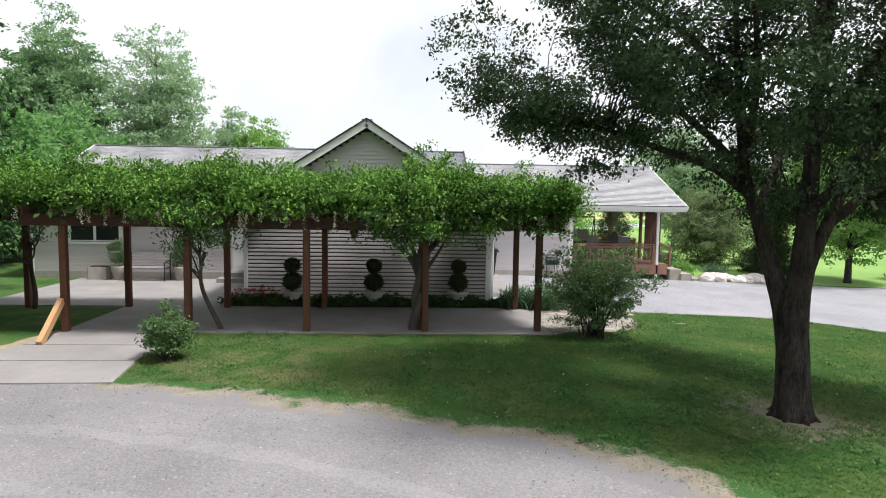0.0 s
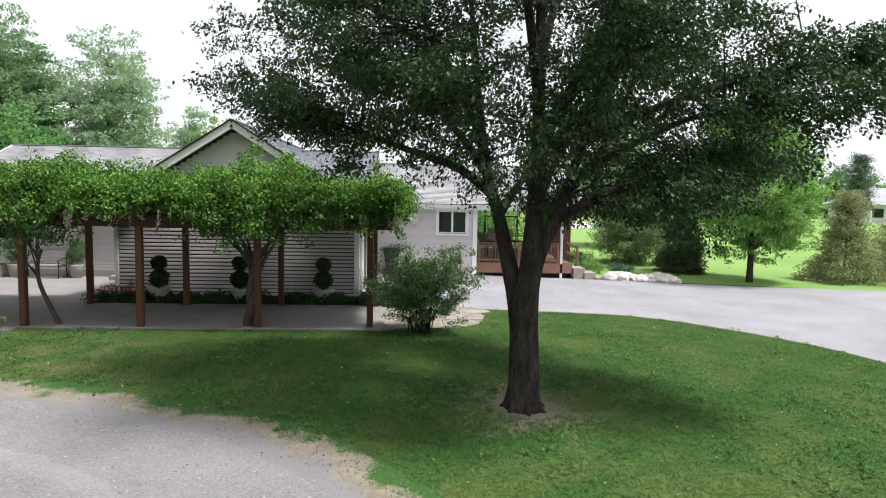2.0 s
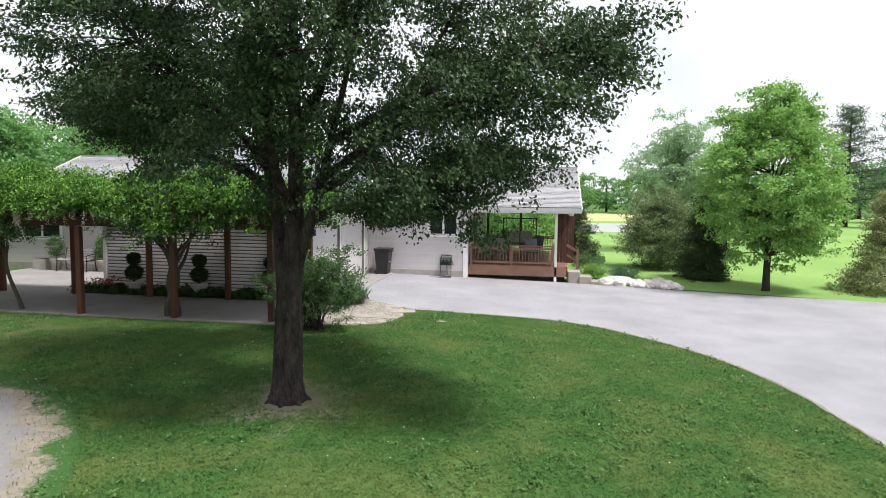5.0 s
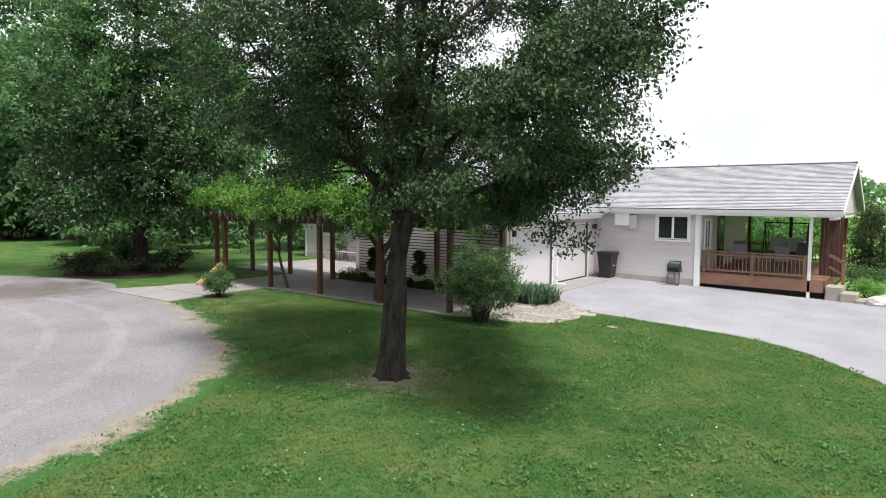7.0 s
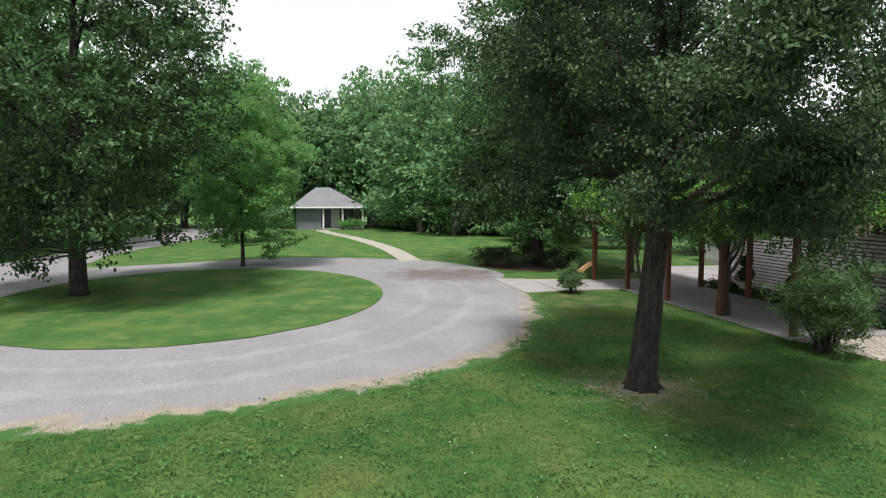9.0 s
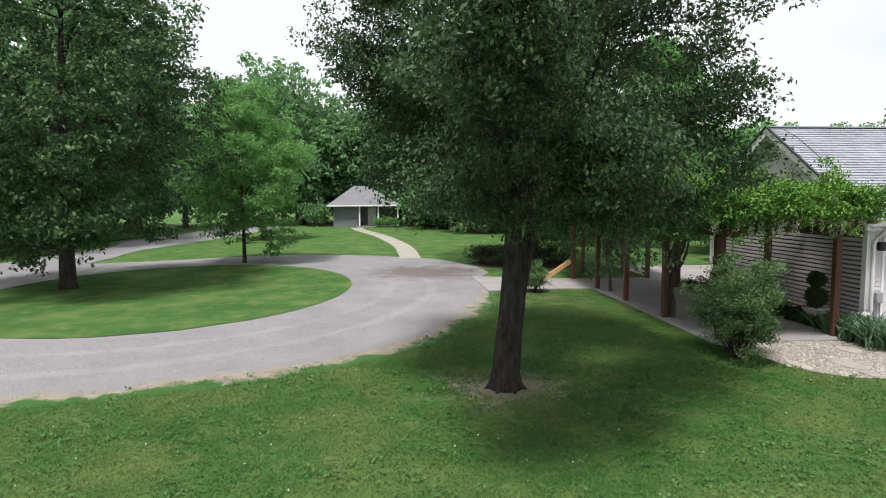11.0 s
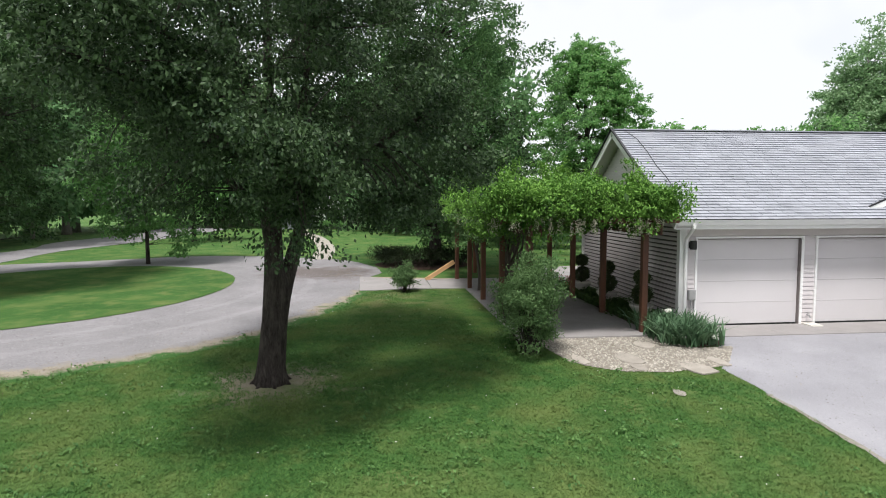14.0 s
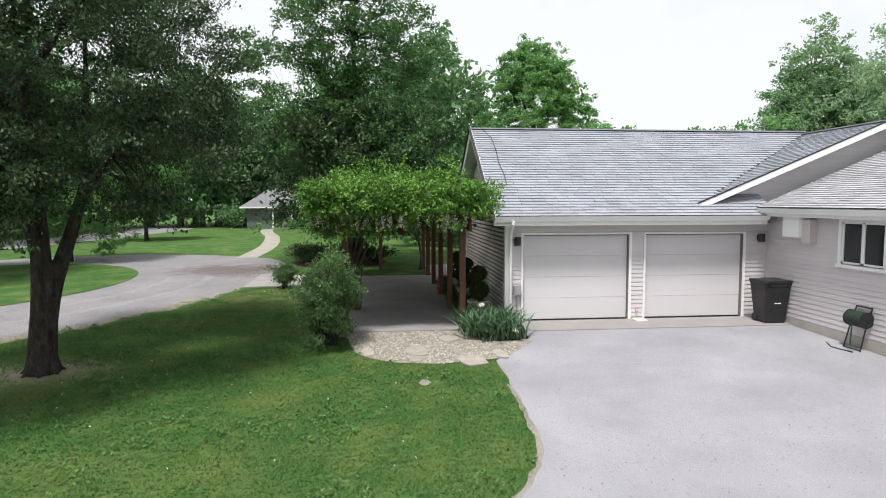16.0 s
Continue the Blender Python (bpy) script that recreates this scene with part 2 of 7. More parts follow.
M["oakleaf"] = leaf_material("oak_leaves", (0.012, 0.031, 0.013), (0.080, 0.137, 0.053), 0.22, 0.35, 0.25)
M["islandleaf"] = leaf_material("island_tree_leaves", (0.016, 0.043, 0.017), (0.105, 0.19, 0.068), 0.25, 0.35, 0.25)
M["shadeleaf"] = leaf_material("shade_tree_leaves", (0.027, 0.078, 0.026), (0.13, 0.245, 0.086), 0.33, 0.45)
M["mapleleaf"] = leaf_material("maple_leaves", (0.11, 0.27, 0.05), (0.40, 0.60, 0.20), 0.45)
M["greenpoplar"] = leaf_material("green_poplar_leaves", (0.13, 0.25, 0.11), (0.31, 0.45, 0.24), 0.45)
M["midleaf"] = leaf_material("broad_leaves", (0.09, 0.24, 0.07), (0.27, 0.47, 0.17), 0.55)
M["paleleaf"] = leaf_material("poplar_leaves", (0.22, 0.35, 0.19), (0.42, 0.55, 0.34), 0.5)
M["woodleaf"] = leaf_material("wood_leaves", (0.08, 0.19, 0.08), (0.23, 0.38, 0.17), 0.42)
M["vineleaf"] = leaf_material("wisteria_leaves", (0.026, 0.095, 0.013), (0.205, 0.385, 0.075), 0.22)
M["blossom"] = leaf_material("faded_blossom", (0.50, 0.46, 0.38), (0.70, 0.67, 0.57), 0.3)
M["shrubleaf"] = leaf_material("shrub_leaves", (0.06, 0.125, 0.045), (0.15, 0.24, 0.10), 0.3)
M["tancedar"] = leaf_material("tan_cedar_sprays", (0.18, 0.215, 0.095), (0.40, 0.42, 0.22), 0.25, 0.7)
M["willowleaf"] = leaf_material("grey_green_leaves", (0.045, 0.10, 0.035), (0.18, 0.29, 0.115), 0.35)
M["cedarleaf"] = leaf_material("cedar_needles", (0.10, 0.155, 0.065), (0.27, 0.33, 0.165), 0.3, 0.7)
M["juniper"] = leaf_material("juniper_needles", (0.04, 0.07, 0.03), (0.10, 0.13, 0.06), 0.15, 0.7)
M["pineleaf"] = leaf_material("pine_needles", (0.085, 0.135, 0.09), (0.19, 0.25, 0.17), 0.2, 0.7)
M["boxleaf"] = leaf_material("boxwood_leaves", (0.028, 0.048, 0.02), (0.09, 0.12, 0.05), 0.15)
M["ringleaf"] = leaf_material("ring_shrub_leaves", (0.012, 0.022, 0.010), (0.045, 0.06, 0.027), 0.15)
M["irisleaf"] = leaf_material("iris_leaves", (0.05, 0.115, 0.055), (0.13, 0.215, 0.12), 0.25)
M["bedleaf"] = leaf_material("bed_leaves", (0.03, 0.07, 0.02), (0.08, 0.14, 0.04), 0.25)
M["redflower"] = leaf_material("red_flowers", (0.25, 0.03, 0.03), (0.40, 0.08, 0.07), 0.25)
M["whiteflower"] = leaf_material("white_flowers", (0.65, 0.65, 0.60), (0.80, 0.80, 0.74), 0.3)
M["mulch"] = material("bark_mulch", (0.03, 0.02, 0.015), (0.09, 0.06, 0.045), 0.95, 5.0, 50.0, 0.9, dist=0.03, spec=0.1)
M["pebble"] = material("white_pebbles", (0.16, 0.145, 0.12), (0.41, 0.38, 0.33), 0.8, 4.0, 40.0, 0.4, vary="island", amount=0.35)
M["pebblebed"] = material("pebble_bed_fines", (0.13, 0.115, 0.095), (0.30, 0.27, 0.23), 0.9, 3.0, 45.0, 0.6, dist=0.02, spec=0.1)
M["boulder"] = material("pale_boulder", (0.45, 0.40, 0.375), (0.74, 0.69, 0.66), 0.85, 2.5, 25.0, 0.6, vary="object", amount=0.12, dist=0.03)
M["flag"] = material("flagstone", (0.24, 0.215, 0.185), (0.40, 0.365, 0.32), 0.85, 3.0, 30.0, 0.4, vary="object", amount=0.15)
M["pathstone"] = material("pale_path_stone", (0.23, 0.215, 0.18), (0.38, 0.355, 0.31), 0.9, 1.2, 20.0, 0.4, coarse=1.5, grain=1.0)
M["black"] = material("black_plastic", (0.012, 0.012, 0.013), (0.03, 0.03, 0.032), 0.45, 3.0, 40.0, 0.1)
M["iron"] = material("dark_iron", (0.02, 0.02, 0.02), (0.05, 0.048, 0.045), 0.5, 6.0, 60.0, 0.2, metal=0.6)
M["brownseal"] = material("brown_rubber", (0.12, 0.105, 0.10), (0.18, 0.16, 0.155), 0.7, 4.0, 40.0, 0.1)
M["grey"] = material("grey_metal_box", (0.26, 0.26, 0.26), (0.34, 0.34, 0.34), 0.5, 4.0, 40.0, 0.05)
M["green"] = material("green_hose", (0.012, 0.025, 0.016), (0.03, 0.05, 0.035), 0.45, 8.0, 60.0, 0.1)
M["potwhite"] = material("white_stoneware", (0.48, 0.46, 0.42), (0.62, 0.60, 0.55), 0.6, 4.0, 30.0, 0.2)
M["stone"] = material("cast_stone", (0.30, 0.28, 0.25), (0.45, 0.42, 0.38), 0.85, 4.0, 40.0, 0.4)
M["weathered"] = material("weathered_slats", (0.22, 0.20, 0.21), (0.36, 0.33, 0.34), 0.8, 4.0, 40.0, 0.3)
M["copper"] = material("rusty_metal", (0.10, 0.045, 0.025), (0.20, 0.10, 0.06), 0.6, 8.0, 60.0, 0.2, metal=0.4)
M["cushion"] = material("grey_fabric", (0.12, 0.12, 0.13), (0.20, 0.20, 0.215), 0.9, 5.0, 80.0, 0.2)
M["palefabric"] = material("pale_fabric", (0.38, 0.37, 0.37), (0.50, 0.49, 0.49), 0.9, 5.0, 80.0, 0.2)
# pale base colour stands in for the white sky mirrored by the pond
M["water"] = material("pond_water", (0.30, 0.32, 0.31), (0.36, 0.38, 0.37), 0.3, 0.3, 2.0, 0.03, spec=0.5)
M["glass"] = glass_material("window_glass")
M["bluegrey"] = material("blue_grey_boards", (0.13, 0.14, 0.16), (0.19, 0.20, 0.22), 0.7, 1.5, 20.0, 0.1)
# near-black colour stands in for unlit space behind panes, doors and deck
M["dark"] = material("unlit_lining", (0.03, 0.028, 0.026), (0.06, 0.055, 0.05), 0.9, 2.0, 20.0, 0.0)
M["soffit"] = material("porch_ceiling", (0.55, 0.53, 0.50), (0.62, 0.60, 0.57), 0.7, 1.5, 20.0, 0.05)


# ---- mesh tools ----
class Mesh:
    """Gathers boxes, tubes and plates in world metres."""

    def __init__(self):
        self.v, self.f = [], []

    def add(self, verts, faces):
        o = len(self.v)
        self.v += [tuple(p) for p in verts]
        self.f += [tuple(i + o for i in f) for f in faces]
        return self

    def box(self, x0, x1, y0, y1, z0, z1, bevel=0.0):
        if bevel:
            b = bevel
            ring = [(x0 + b, y0), (x1 - b, y0), (x1, y0 + b), (x1, y1 - b), (x1 - b, y1), (x0 + b, y1), (x0, y1 - b), (x0, y0 + b)]
            return self.prism(ring, z0, z1)
        v = [(x, y, z) for z in (z0, z1) for x, y in ((x0, y0), (x1, y0), (x1, y1), (x0, y1))]
        return self.add(v, [(3, 2, 1, 0), (4, 5, 6, 7), (0, 1, 5, 4), (1, 2, 6, 5), (2, 3, 7, 6), (3, 0, 4, 7)])

    def prism(self, ring, z0, z1):
        n = len(ring)
        v = [(x, y, z0) for x, y in ring] + [(x, y, z1) for x, y in ring]
        f = [tuple(range(n - 1, -1, -1)), tuple(range(n, 2 * n))]
        f += [(i, (i + 1) % n, n + (i + 1) % n, n + i) for i in range(n)]
        return self.add(v, f)

    def beam(self, a, b, w, h, up=(0, 0, 1)):
        a, b = Vector(a), Vector(b)
        d = (b - a).normalized()
        s = d.cross(Vector(up)).normalized()
        t = s.cross(d)
        v = [p + s * i * w / 2 + t * j * h / 2 for p in (a, b) for i, j in ((-1, -1), (1, -1), (1, 1), (-1, 1))]
        return self.add(v, [(0, 1, 2, 3), (7, 6, 5, 4), (0, 4, 5, 1), (1, 5, 6, 2), (2, 6, 7, 3), (3, 7, 4, 0)])

    def tube(self, pts, radii, sides=8, caps=True):
        pts = [Vector(p) for p in pts]
        v, f = [], []
        s = None
        for i, p in enumerate(pts):
            d = (pts[min(i + 1, len(pts) - 1)] - pts[max(i - 1, 0)]).normalized()
            if s is None:
                s = d.cross(Vector((0.3, 1, 0.2))).normalized()
            s = (s - d * s.dot(d)).normalized()
            t = d.cross(s)
            for k in range(sides):
                a = 2 * math.pi * k / sides
                v.append(p + (s * math.cos(a) + t * math.sin(a)) * radii[i])
        for i in range(len(pts) - 1):
            for k in range(sides):
                q = (k + 1) % sides
                f.append((i * sides + k, i * sides + q, (i + 1) * sides + q, (i + 1) * sides + k))
        if caps:
            f += [tuple(range(sides - 1, -1, -1)), tuple(range((len(pts) - 1) * sides, len(pts) * sides))]
        return self.add(v, f)

    def turned(self, x, y, profile, sides=20):
        """A turned form: (radius, z) from bottom to top."""
        v = [(x + r * math.cos(2 * math.pi * k / sides), y + r * math.sin(2 * math.pi * k / sides), z) for r, z in profile for k in range(sides)]
        f = [tuple(range(sides - 1, -1, -1)), tuple(range((len(profile) - 1) * sides, len(profile) * sides))]
        for i in range(len(profile) - 1):
            for k in range(sides):
                q = (k + 1) % sides
                f.append((i * sides + k, i * sides + q, (i + 1) * sides + q, (i + 1) * sides + k))
        return self.add(v, f)

    def plate(self, ring, thick):
        """A flat polygon in space with a thickness along its normal."""
        ring = [Vector(p) for p in ring]
        nrm = (ring[1] - ring[0]).cross(ring[2] - ring[0]).normalized() * thick
        n = len(ring)
        v = [p + nrm for p in ring] + [p for p in ring]
        f = [tuple(range(n)), tuple(range(2 * n - 1, n - 1, -1))] + [(i, n + i, n + (i + 1) % n, (i + 1) % n) for i in range(n)]
        return self.add(v, f)


BASE = {}


def thing(name, at, label, category, group="", kind=""):
    ob = new(name)
    ob.empty_display_size = 0.2
    ob.location = at
    BASE[ob.name] = Vector(at)
    return tagged(ob, label, category, group, kind)


def link_mesh(name, me, mat, parent=None, label="", smooth=False):
    me.materials.append(mat)
    if smooth:
        me.polygons.foreach_set("use_smooth", np.ones(len(me.polygons), dtype=bool))
    ob = new(name, me)
    if parent is not None:
        ob.parent = parent
    base = BASE.get(parent.name, Vector((0, 0, 0))) if parent is not None else Vector((0, 0, 0))
    BASE[ob.name] = base
    return tagged(ob, label) if label else ob


def part(name, mb, mat, parent=None, label="", smooth=False):
    """Links gathered geometry as one mesh object under a thing or a part."""
    base = BASE.get(parent.name, Vector((0, 0, 0))) if parent is not None else Vector((0, 0, 0))
    me = bpy.data.meshes.new(name)
    me.from_pydata([(x - base.x, y - base.y, z - base.z) for x, y, z in mb.v], [], mb.f)
    me.update()
    return link_mesh(name, me, mat, parent, label, smooth)


def array_mesh(name, verts, faces):
    """A mesh from numpy arrays of corners and equal-sided faces."""
    me = bpy.data.meshes.new(name)
    n, k = faces.shape
    me.vertices.add(len(verts))
    me.vertices.foreach_set("co", np.ascontiguousarray(verts, dtype=np.float32).ravel())
    me.loops.add(n * k)
    me.loops.foreach_set("vertex_index", np.ascontiguousarray(faces, dtype=np.int32).ravel())
    me.polygons.add(n)
    me.polygons.foreach_set("loop_start", np.arange(0, n * k, k, dtype=np.int32))
    me.polygons.foreach_set("loop_total", np.full(n, k, dtype=np.int32))
    me.update(calc_edges=True)
    return me


def g(x):
    """Height of the ground: level to the west, falling a little to the east."""
    return 0.03 - 0.025 * (min(max(x, 0.5), 8.0) - 0.5)


def spline(pts, closed=True, step=10):
    """Catmull-Rom through the points."""
    n = len(pts)
    out = []
    for i in range(n if closed else n - 1):
        p = [Vector((*(pts[(i + j) % n] if closed else pts[min(max(i + j, 0), n - 1)]), 0)) for j in (-1, 0, 1, 2)]
        for s in range(step):
            t = s / step
            q = 0.5 * ((2 * p[1]) + (p[2] - p[0]) * t + (2 * p[0] - 5 * p[1] + 4 * p[2] - p[3]) * t * t + (3 * p[1] - p[0] - 3 * p[2] + p[3]) * t * t * t)
            out.append((q.x, q.y))
    return out if closed else out + [tuple(pts[-1])]


def ragged(ring, amount, seed, freq=1.3):
    out = []
    for x, y in ring:
        d = noise.noise(Vector((x * freq, y * freq, seed))) + 0.5 * noise.noise(Vector((x * freq * 3, y * freq * 3, seed + 9)))
        e = noise.noise(Vector((x * freq, y * freq, seed + 31)))
        out.append((x + d * amount, y + e * amount))
    return out


def sheet(name, ring, lift, mat, label, category, skirt=0.0):
    """A level ground surface of the given outline, laid on the slope."""
    bm = bmesh.new()
    vs = [bm.verts.new((x, y, 0)) for x, y in ring]
    es = [bm.edges.new((vs[i], vs[(i + 1) % len(vs)])) for i in range(len(vs))]
    bmesh.ops.triangle_fill(bm, use_beauty=True, edges=es)
    for cut in (0.5, 8.0):
        bmesh.ops.bisect_plane(bm, geom=bm.verts[:] + bm.edges[:] + bm.faces[:], plane_co=(cut, 0, 0), plane_no=(1, 0, 0))
    for v in bm.verts:
        v.co.z = g(v.co.x) + lift
    bm.normal_update()
    for f in bm.faces:
        if f.normal.z < 0:
            f.normal_flip()
    me = bpy.data.meshes.new(name)
    bm.to_mesh(me)
    bm.free()
    ob = link_mesh(name, me, mat)
    return tagged(ob, label, category, kind="structure")


def inside(px, py, ring):
    """Which points lie within the outline."""
    r = np.array(ring)
    hit = np.zeros(len(px), dtype=bool)
    for (x0, y0), (x1, y1) in zip(r, np.roll(r, -1, axis=0)):
        c = (y0 > py) != (y1 > py)
        with np.errstate(divide="ignore", invalid="ignore"):
            hit ^= c & (px < (x1 - x0) * (py - y0) / (y1 - y0 + 1e-12) + x0)
    return hit


# ---- ground ----
def build_ground():
    bm = bmesh.new()
    xs, ys = (-900, -60, 0.5, 8.0, 60, 900), (-900, -60, 60, 900)
    grid = [[bm.verts.new((x, y, g(x))) for x in xs] for y in ys]
    for j in range(len(ys) - 1):
        for i in range(len(xs) - 1):
            bm.faces.new((grid[j][i], grid[j][i + 1], grid[j + 1][i + 1], grid[j + 1][i]))
    me = bpy.data.meshes.new("ground")
    bm.to_mesh(me)
    bm.free()
    return tagged(link_mesh("ground", me, M["grass"]), "mown green lawn reaching to the woods", "lawn", kind="structure")


ground = build_ground()

LAWN_EDGE = [(-6.9, -7.65), (-5.4, -8.0), (-3.8, -8.35), (-2.4, -9.0), (-1.2, -9.4), (-0.4, -9.85), (0.6, -10.7), (1.5, -11.8), (2.2, -13.0), (2.75, -14.6), (3.3, -16.9), (3.5, -20.0), (3.0, -24.0)]
RING_OUT = LAWN_EDGE + [(0.5, -27.0), (-4.5, -28.8), (-10, -29.6), (-14.5, -29.2), (-16.6, -26.6), (-18.6, -21.9), (-20.9, -17.2), (-20.6, -13.6), (-19.3, -10.8), (-17.6, -8.6), (-14.5, -7.2), (-12.0, -6.9), (-10.4, -7.4), (-8.4, -7.7)]
gravel_ring = ragged(spline(RING_OUT, True, 10), 0.10, 3.0)
sheet("road", gravel_ring, 0.012, M["gravel"], "pale grey gravel loop drive with straw-strewn margins", "gravel drive")
ISLAND = [(-8.4 + 7.55 * math.cos(a), -18.2 + 5.95 * math.sin(a)) for a in np.linspace(0, 2 * math.pi, 90, endpoint=False)]
island = sheet("lawn_island", ragged(ISLAND, 0.06, 7.0), 0.024, M["grass"], "oval island of mown lawn inside the gravel loop", "lawn")


def ribbon(pts, w0, w1, wob=0.05, seed=1.0):
    """Outline of a strip along a line."""
    c = spline(pts, False, 8)
    left, right = [], []
    for i, (x, y) in enumerate(c):
        ax, ay = c[max(i - 1, 0)]
        bx, by = c[min(i + 1, len(c) - 1)]
        d = math.hypot(bx - ax, by - ay)
        nx, ny = -(by - ay) / d, (bx - ax) / d
        w = (w0 + (w1 - w0) * i / (len(c) - 1)) / 2
        left.append((x + nx * w, y + ny * w))
        right.append((x - nx * w, y - ny * w))
    return ragged(left + right[::-1], wob, seed)


M["track"] = material("worn_gravel", (0.16, 0.155, 0.16), (0.315, 0.302, 0.311), 0.9, 0.6, 32.0, 0.6, dist=0.015, spec=0.2, coarse=0.9, grain=1.3)
for rx, ry, w, sd in ((10.45, 8.75, 0.36, 51.0), (9.05, 7.35, 0.30, 57.0)):
    arc = [(-8.4 + rx * math.cos(a), -18.2 + ry * math.sin(a)) for a in np.linspace(-0.9, 1.75, 16)]
    sheet("wheel_track", ragged(ribbon(arc, w, w * 0.8, 0.0), 0.2, sd, 3.0), 0.0135, M["track"], "paler worn wheel track curving through the gravel", "wheel track")
LANE = [(-15.5, -25.8), (-20, -25.4), (-25.4, -25.9), (-34, -24.4), (-45, -23.4), (-56, -23.5), (-58, -30), (-45, -29.2), (-34, -30.2), (-28.2, -28.9), (-23.5, -29.1), (-15.8, -29.4)]
sheet("road", ragged(spline(LANE, True, 8), 0.12, 5.0), 0.018, M["gravel"], "broad gravel lane leading off into the woods", "gravel lane")
sheet("path", ribbon([(-18.2, -9.9), (-22, -10.0), (-26, -10.2), (-31, -10.8), (-38, -11.9), (-44, -13.3), (-49, -14.3), (-52, -14.6)], 1.1, 1.2, 0.05, 6.0), 0.02, M["pathstone"], "narrow pale footpath to the far cottage", "path")

DRIVE_EDGE = [(3.3, -0.9), (4.7, -0.95), (6.0, -1.0), (7.35, -1.15), (8.6, -1.85), (10.3, -3.9), (11.2, -6.0), (11.55, -8.4), (11.9, -13.0), (12.3, -20.0), (12.4, -30.0)]
drive_ring = ragged(spline(DRIVE_EDGE, False, 10), 0.06, 11.0) + [(18.5, -30), (18.8, -18), (20, -9), (23.5, -4), (34, -3.5), (34, 1.2)] + ragged(spline([(27, 2.4), (20.8, 3.9), (14.4, 5.0), (11.6, 5.7), (9.4, 6.4)], False, 8), 0.05, 12.0) + [(8.6, 6.7), (4.1, 6.68), (4.1, 6.55), (0.02, 6.55), (0.02, 0.0), (1.6, 0.0), (2.6, -0.35)]
drive = sheet("driveway", drive_ring, 0.008, M["drive"], "broad pale stone-chip driveway before the garage", "driveway")

M["dirt"] = material("gravelly_dirt", (0.16, 0.145, 0.12), (0.34, 0.315, 0.28), 0.95, 3.0, 55.0, 0.7, dist=0.02, spec=0.1, coarse=1.2, grain=1.4)
margin = sheet("verge", ragged(ribbon(DRIVE_EDGE[1:], 0.08, 0.06, 0.0), 0.05, 33.0, 7.0), 0.0105, M["dirt"], "thin ragged margin of dirt and chips along the lawn", "verge")
sheet("bare_patch", ragged([(4.5 + 0.17 * math.cos(a), -2.33 + 0.09 * math.sin(a)) for a in np.linspace(0, 6.283, 26, endpoint=False)], 0.03, 47.0, 6.0), 0.016, M["dirt"], "small bare patch of dry earth in the lawn", "bare patch")
# dry straw verge along the lawn's gravel edge
def verge_material():
    """Straw thinning into gravel on one side and lawn on the other, by the strip's own width."""
    m = material("dry_verge_strip", (0.16, 0.14, 0.105), (0.36, 0.32, 0.26), 0.95, 3.0, 50.0, 0.7, dist=0.02, spec=0.1)
    n, k = m.node_tree.nodes, m.node_tree.links
    p = n["Principled BSDF"]
    c = p.inputs["Base Color"].links[0].from_socket
    uv, sep, geo = n.new("ShaderNodeUVMap"), n.new("ShaderNodeSeparateXYZ"), n.new("ShaderNodeNewGeometry")
    k.new(uv.outputs[0], sep.inputs[0])
    total = sep.outputs[0]
    for scale, amp in ((0.9, 1.5), (3.5, 0.7), (22.0, 0.5)):
        q, a = n.new("ShaderNodeTexNoise"), n.new("ShaderNodeMath")
        q.inputs["Scale"].default_value, q.inputs["Detail"].default_value = scale, 4.0
        k.new(geo.outputs["Position"], q.inputs["Vector"])
        a.operation = "MULTIPLY_ADD"
        a.inputs[1].default_value = amp
        k.new(q.outputs[0], a.inputs[0])
        k.new(total, a.inputs[2])
        total = a.outputs[0]
    for lo, hi, flip, tone in ((1.34, 1.54, False, (0.045, 0.112, 0.03)), (0.98, 1.2, True, (0.225, 0.216, 0.222))):
        r, x = n.new("ShaderNodeMapRange"), n.new("ShaderNodeMix")
        r.inputs[1].default_value, r.inputs[2].default_value = lo, hi
        r.inputs[3].default_value, r.inputs[4].default_value = (1, 0) if flip else (0, 1)
        k.new(total, r.inputs[0])
        x.data_type = "RGBA"
        k.new(r.outputs[0], x.inputs[0])
        k.new(c, x.inputs[6])
        x.inputs[7].default_value = (*tone, 1)
        c = x.outputs[2]
    k.new(c, p.inputs["Base Color"])
    return m


def build_verge():
    c = spline(LAWN_EDGE, False, 12)
    across = np.linspace(-0.75, 0.45, 9)
    bm = bmesh.new()
    uvl = bm.loops.layers.uv.new("across")
    rows = []
    for i, (x, y) in enumerate(c):
        ax, ay = c[max(i - 1, 0)]
        bx, by = c[min(i + 1, len(c) - 1)]
        d = math.hypot(bx - ax, by - ay)
        nx, ny = -(by - ay) / d, (bx - ax) / d
        rows.append([bm.verts.new((x + nx * s, y + ny * s, g(x + nx * s) + min(0.0175, 0.0175 + 0.05 * (s + 0.45), 0.0175 - 0.14 * (s - 0.3)))) for s in across])
    for r0, r1 in zip(rows, rows[1:]):
        for j in range(8):
            f = bm.faces.new((r0[j], r1[j], r1[j + 1], r0[j + 1]))
            for lp, s in zip(f.loops, (across[j], across[j], across[j + 1], across[j + 1])):
                lp[uvl].uv = (s, 0.0)
    bmesh.ops.recalc_face_normals(bm, faces=bm.faces)
    me = bpy.data.meshes.new("verge")
    bm.to_mesh(me)
    bm.free()
    return tagged(link_mesh("verge", me, verge_material()), "ragged strip of dry straw-coloured grass beside the gravel", "verge", kind="structure")


verge = build_verge()
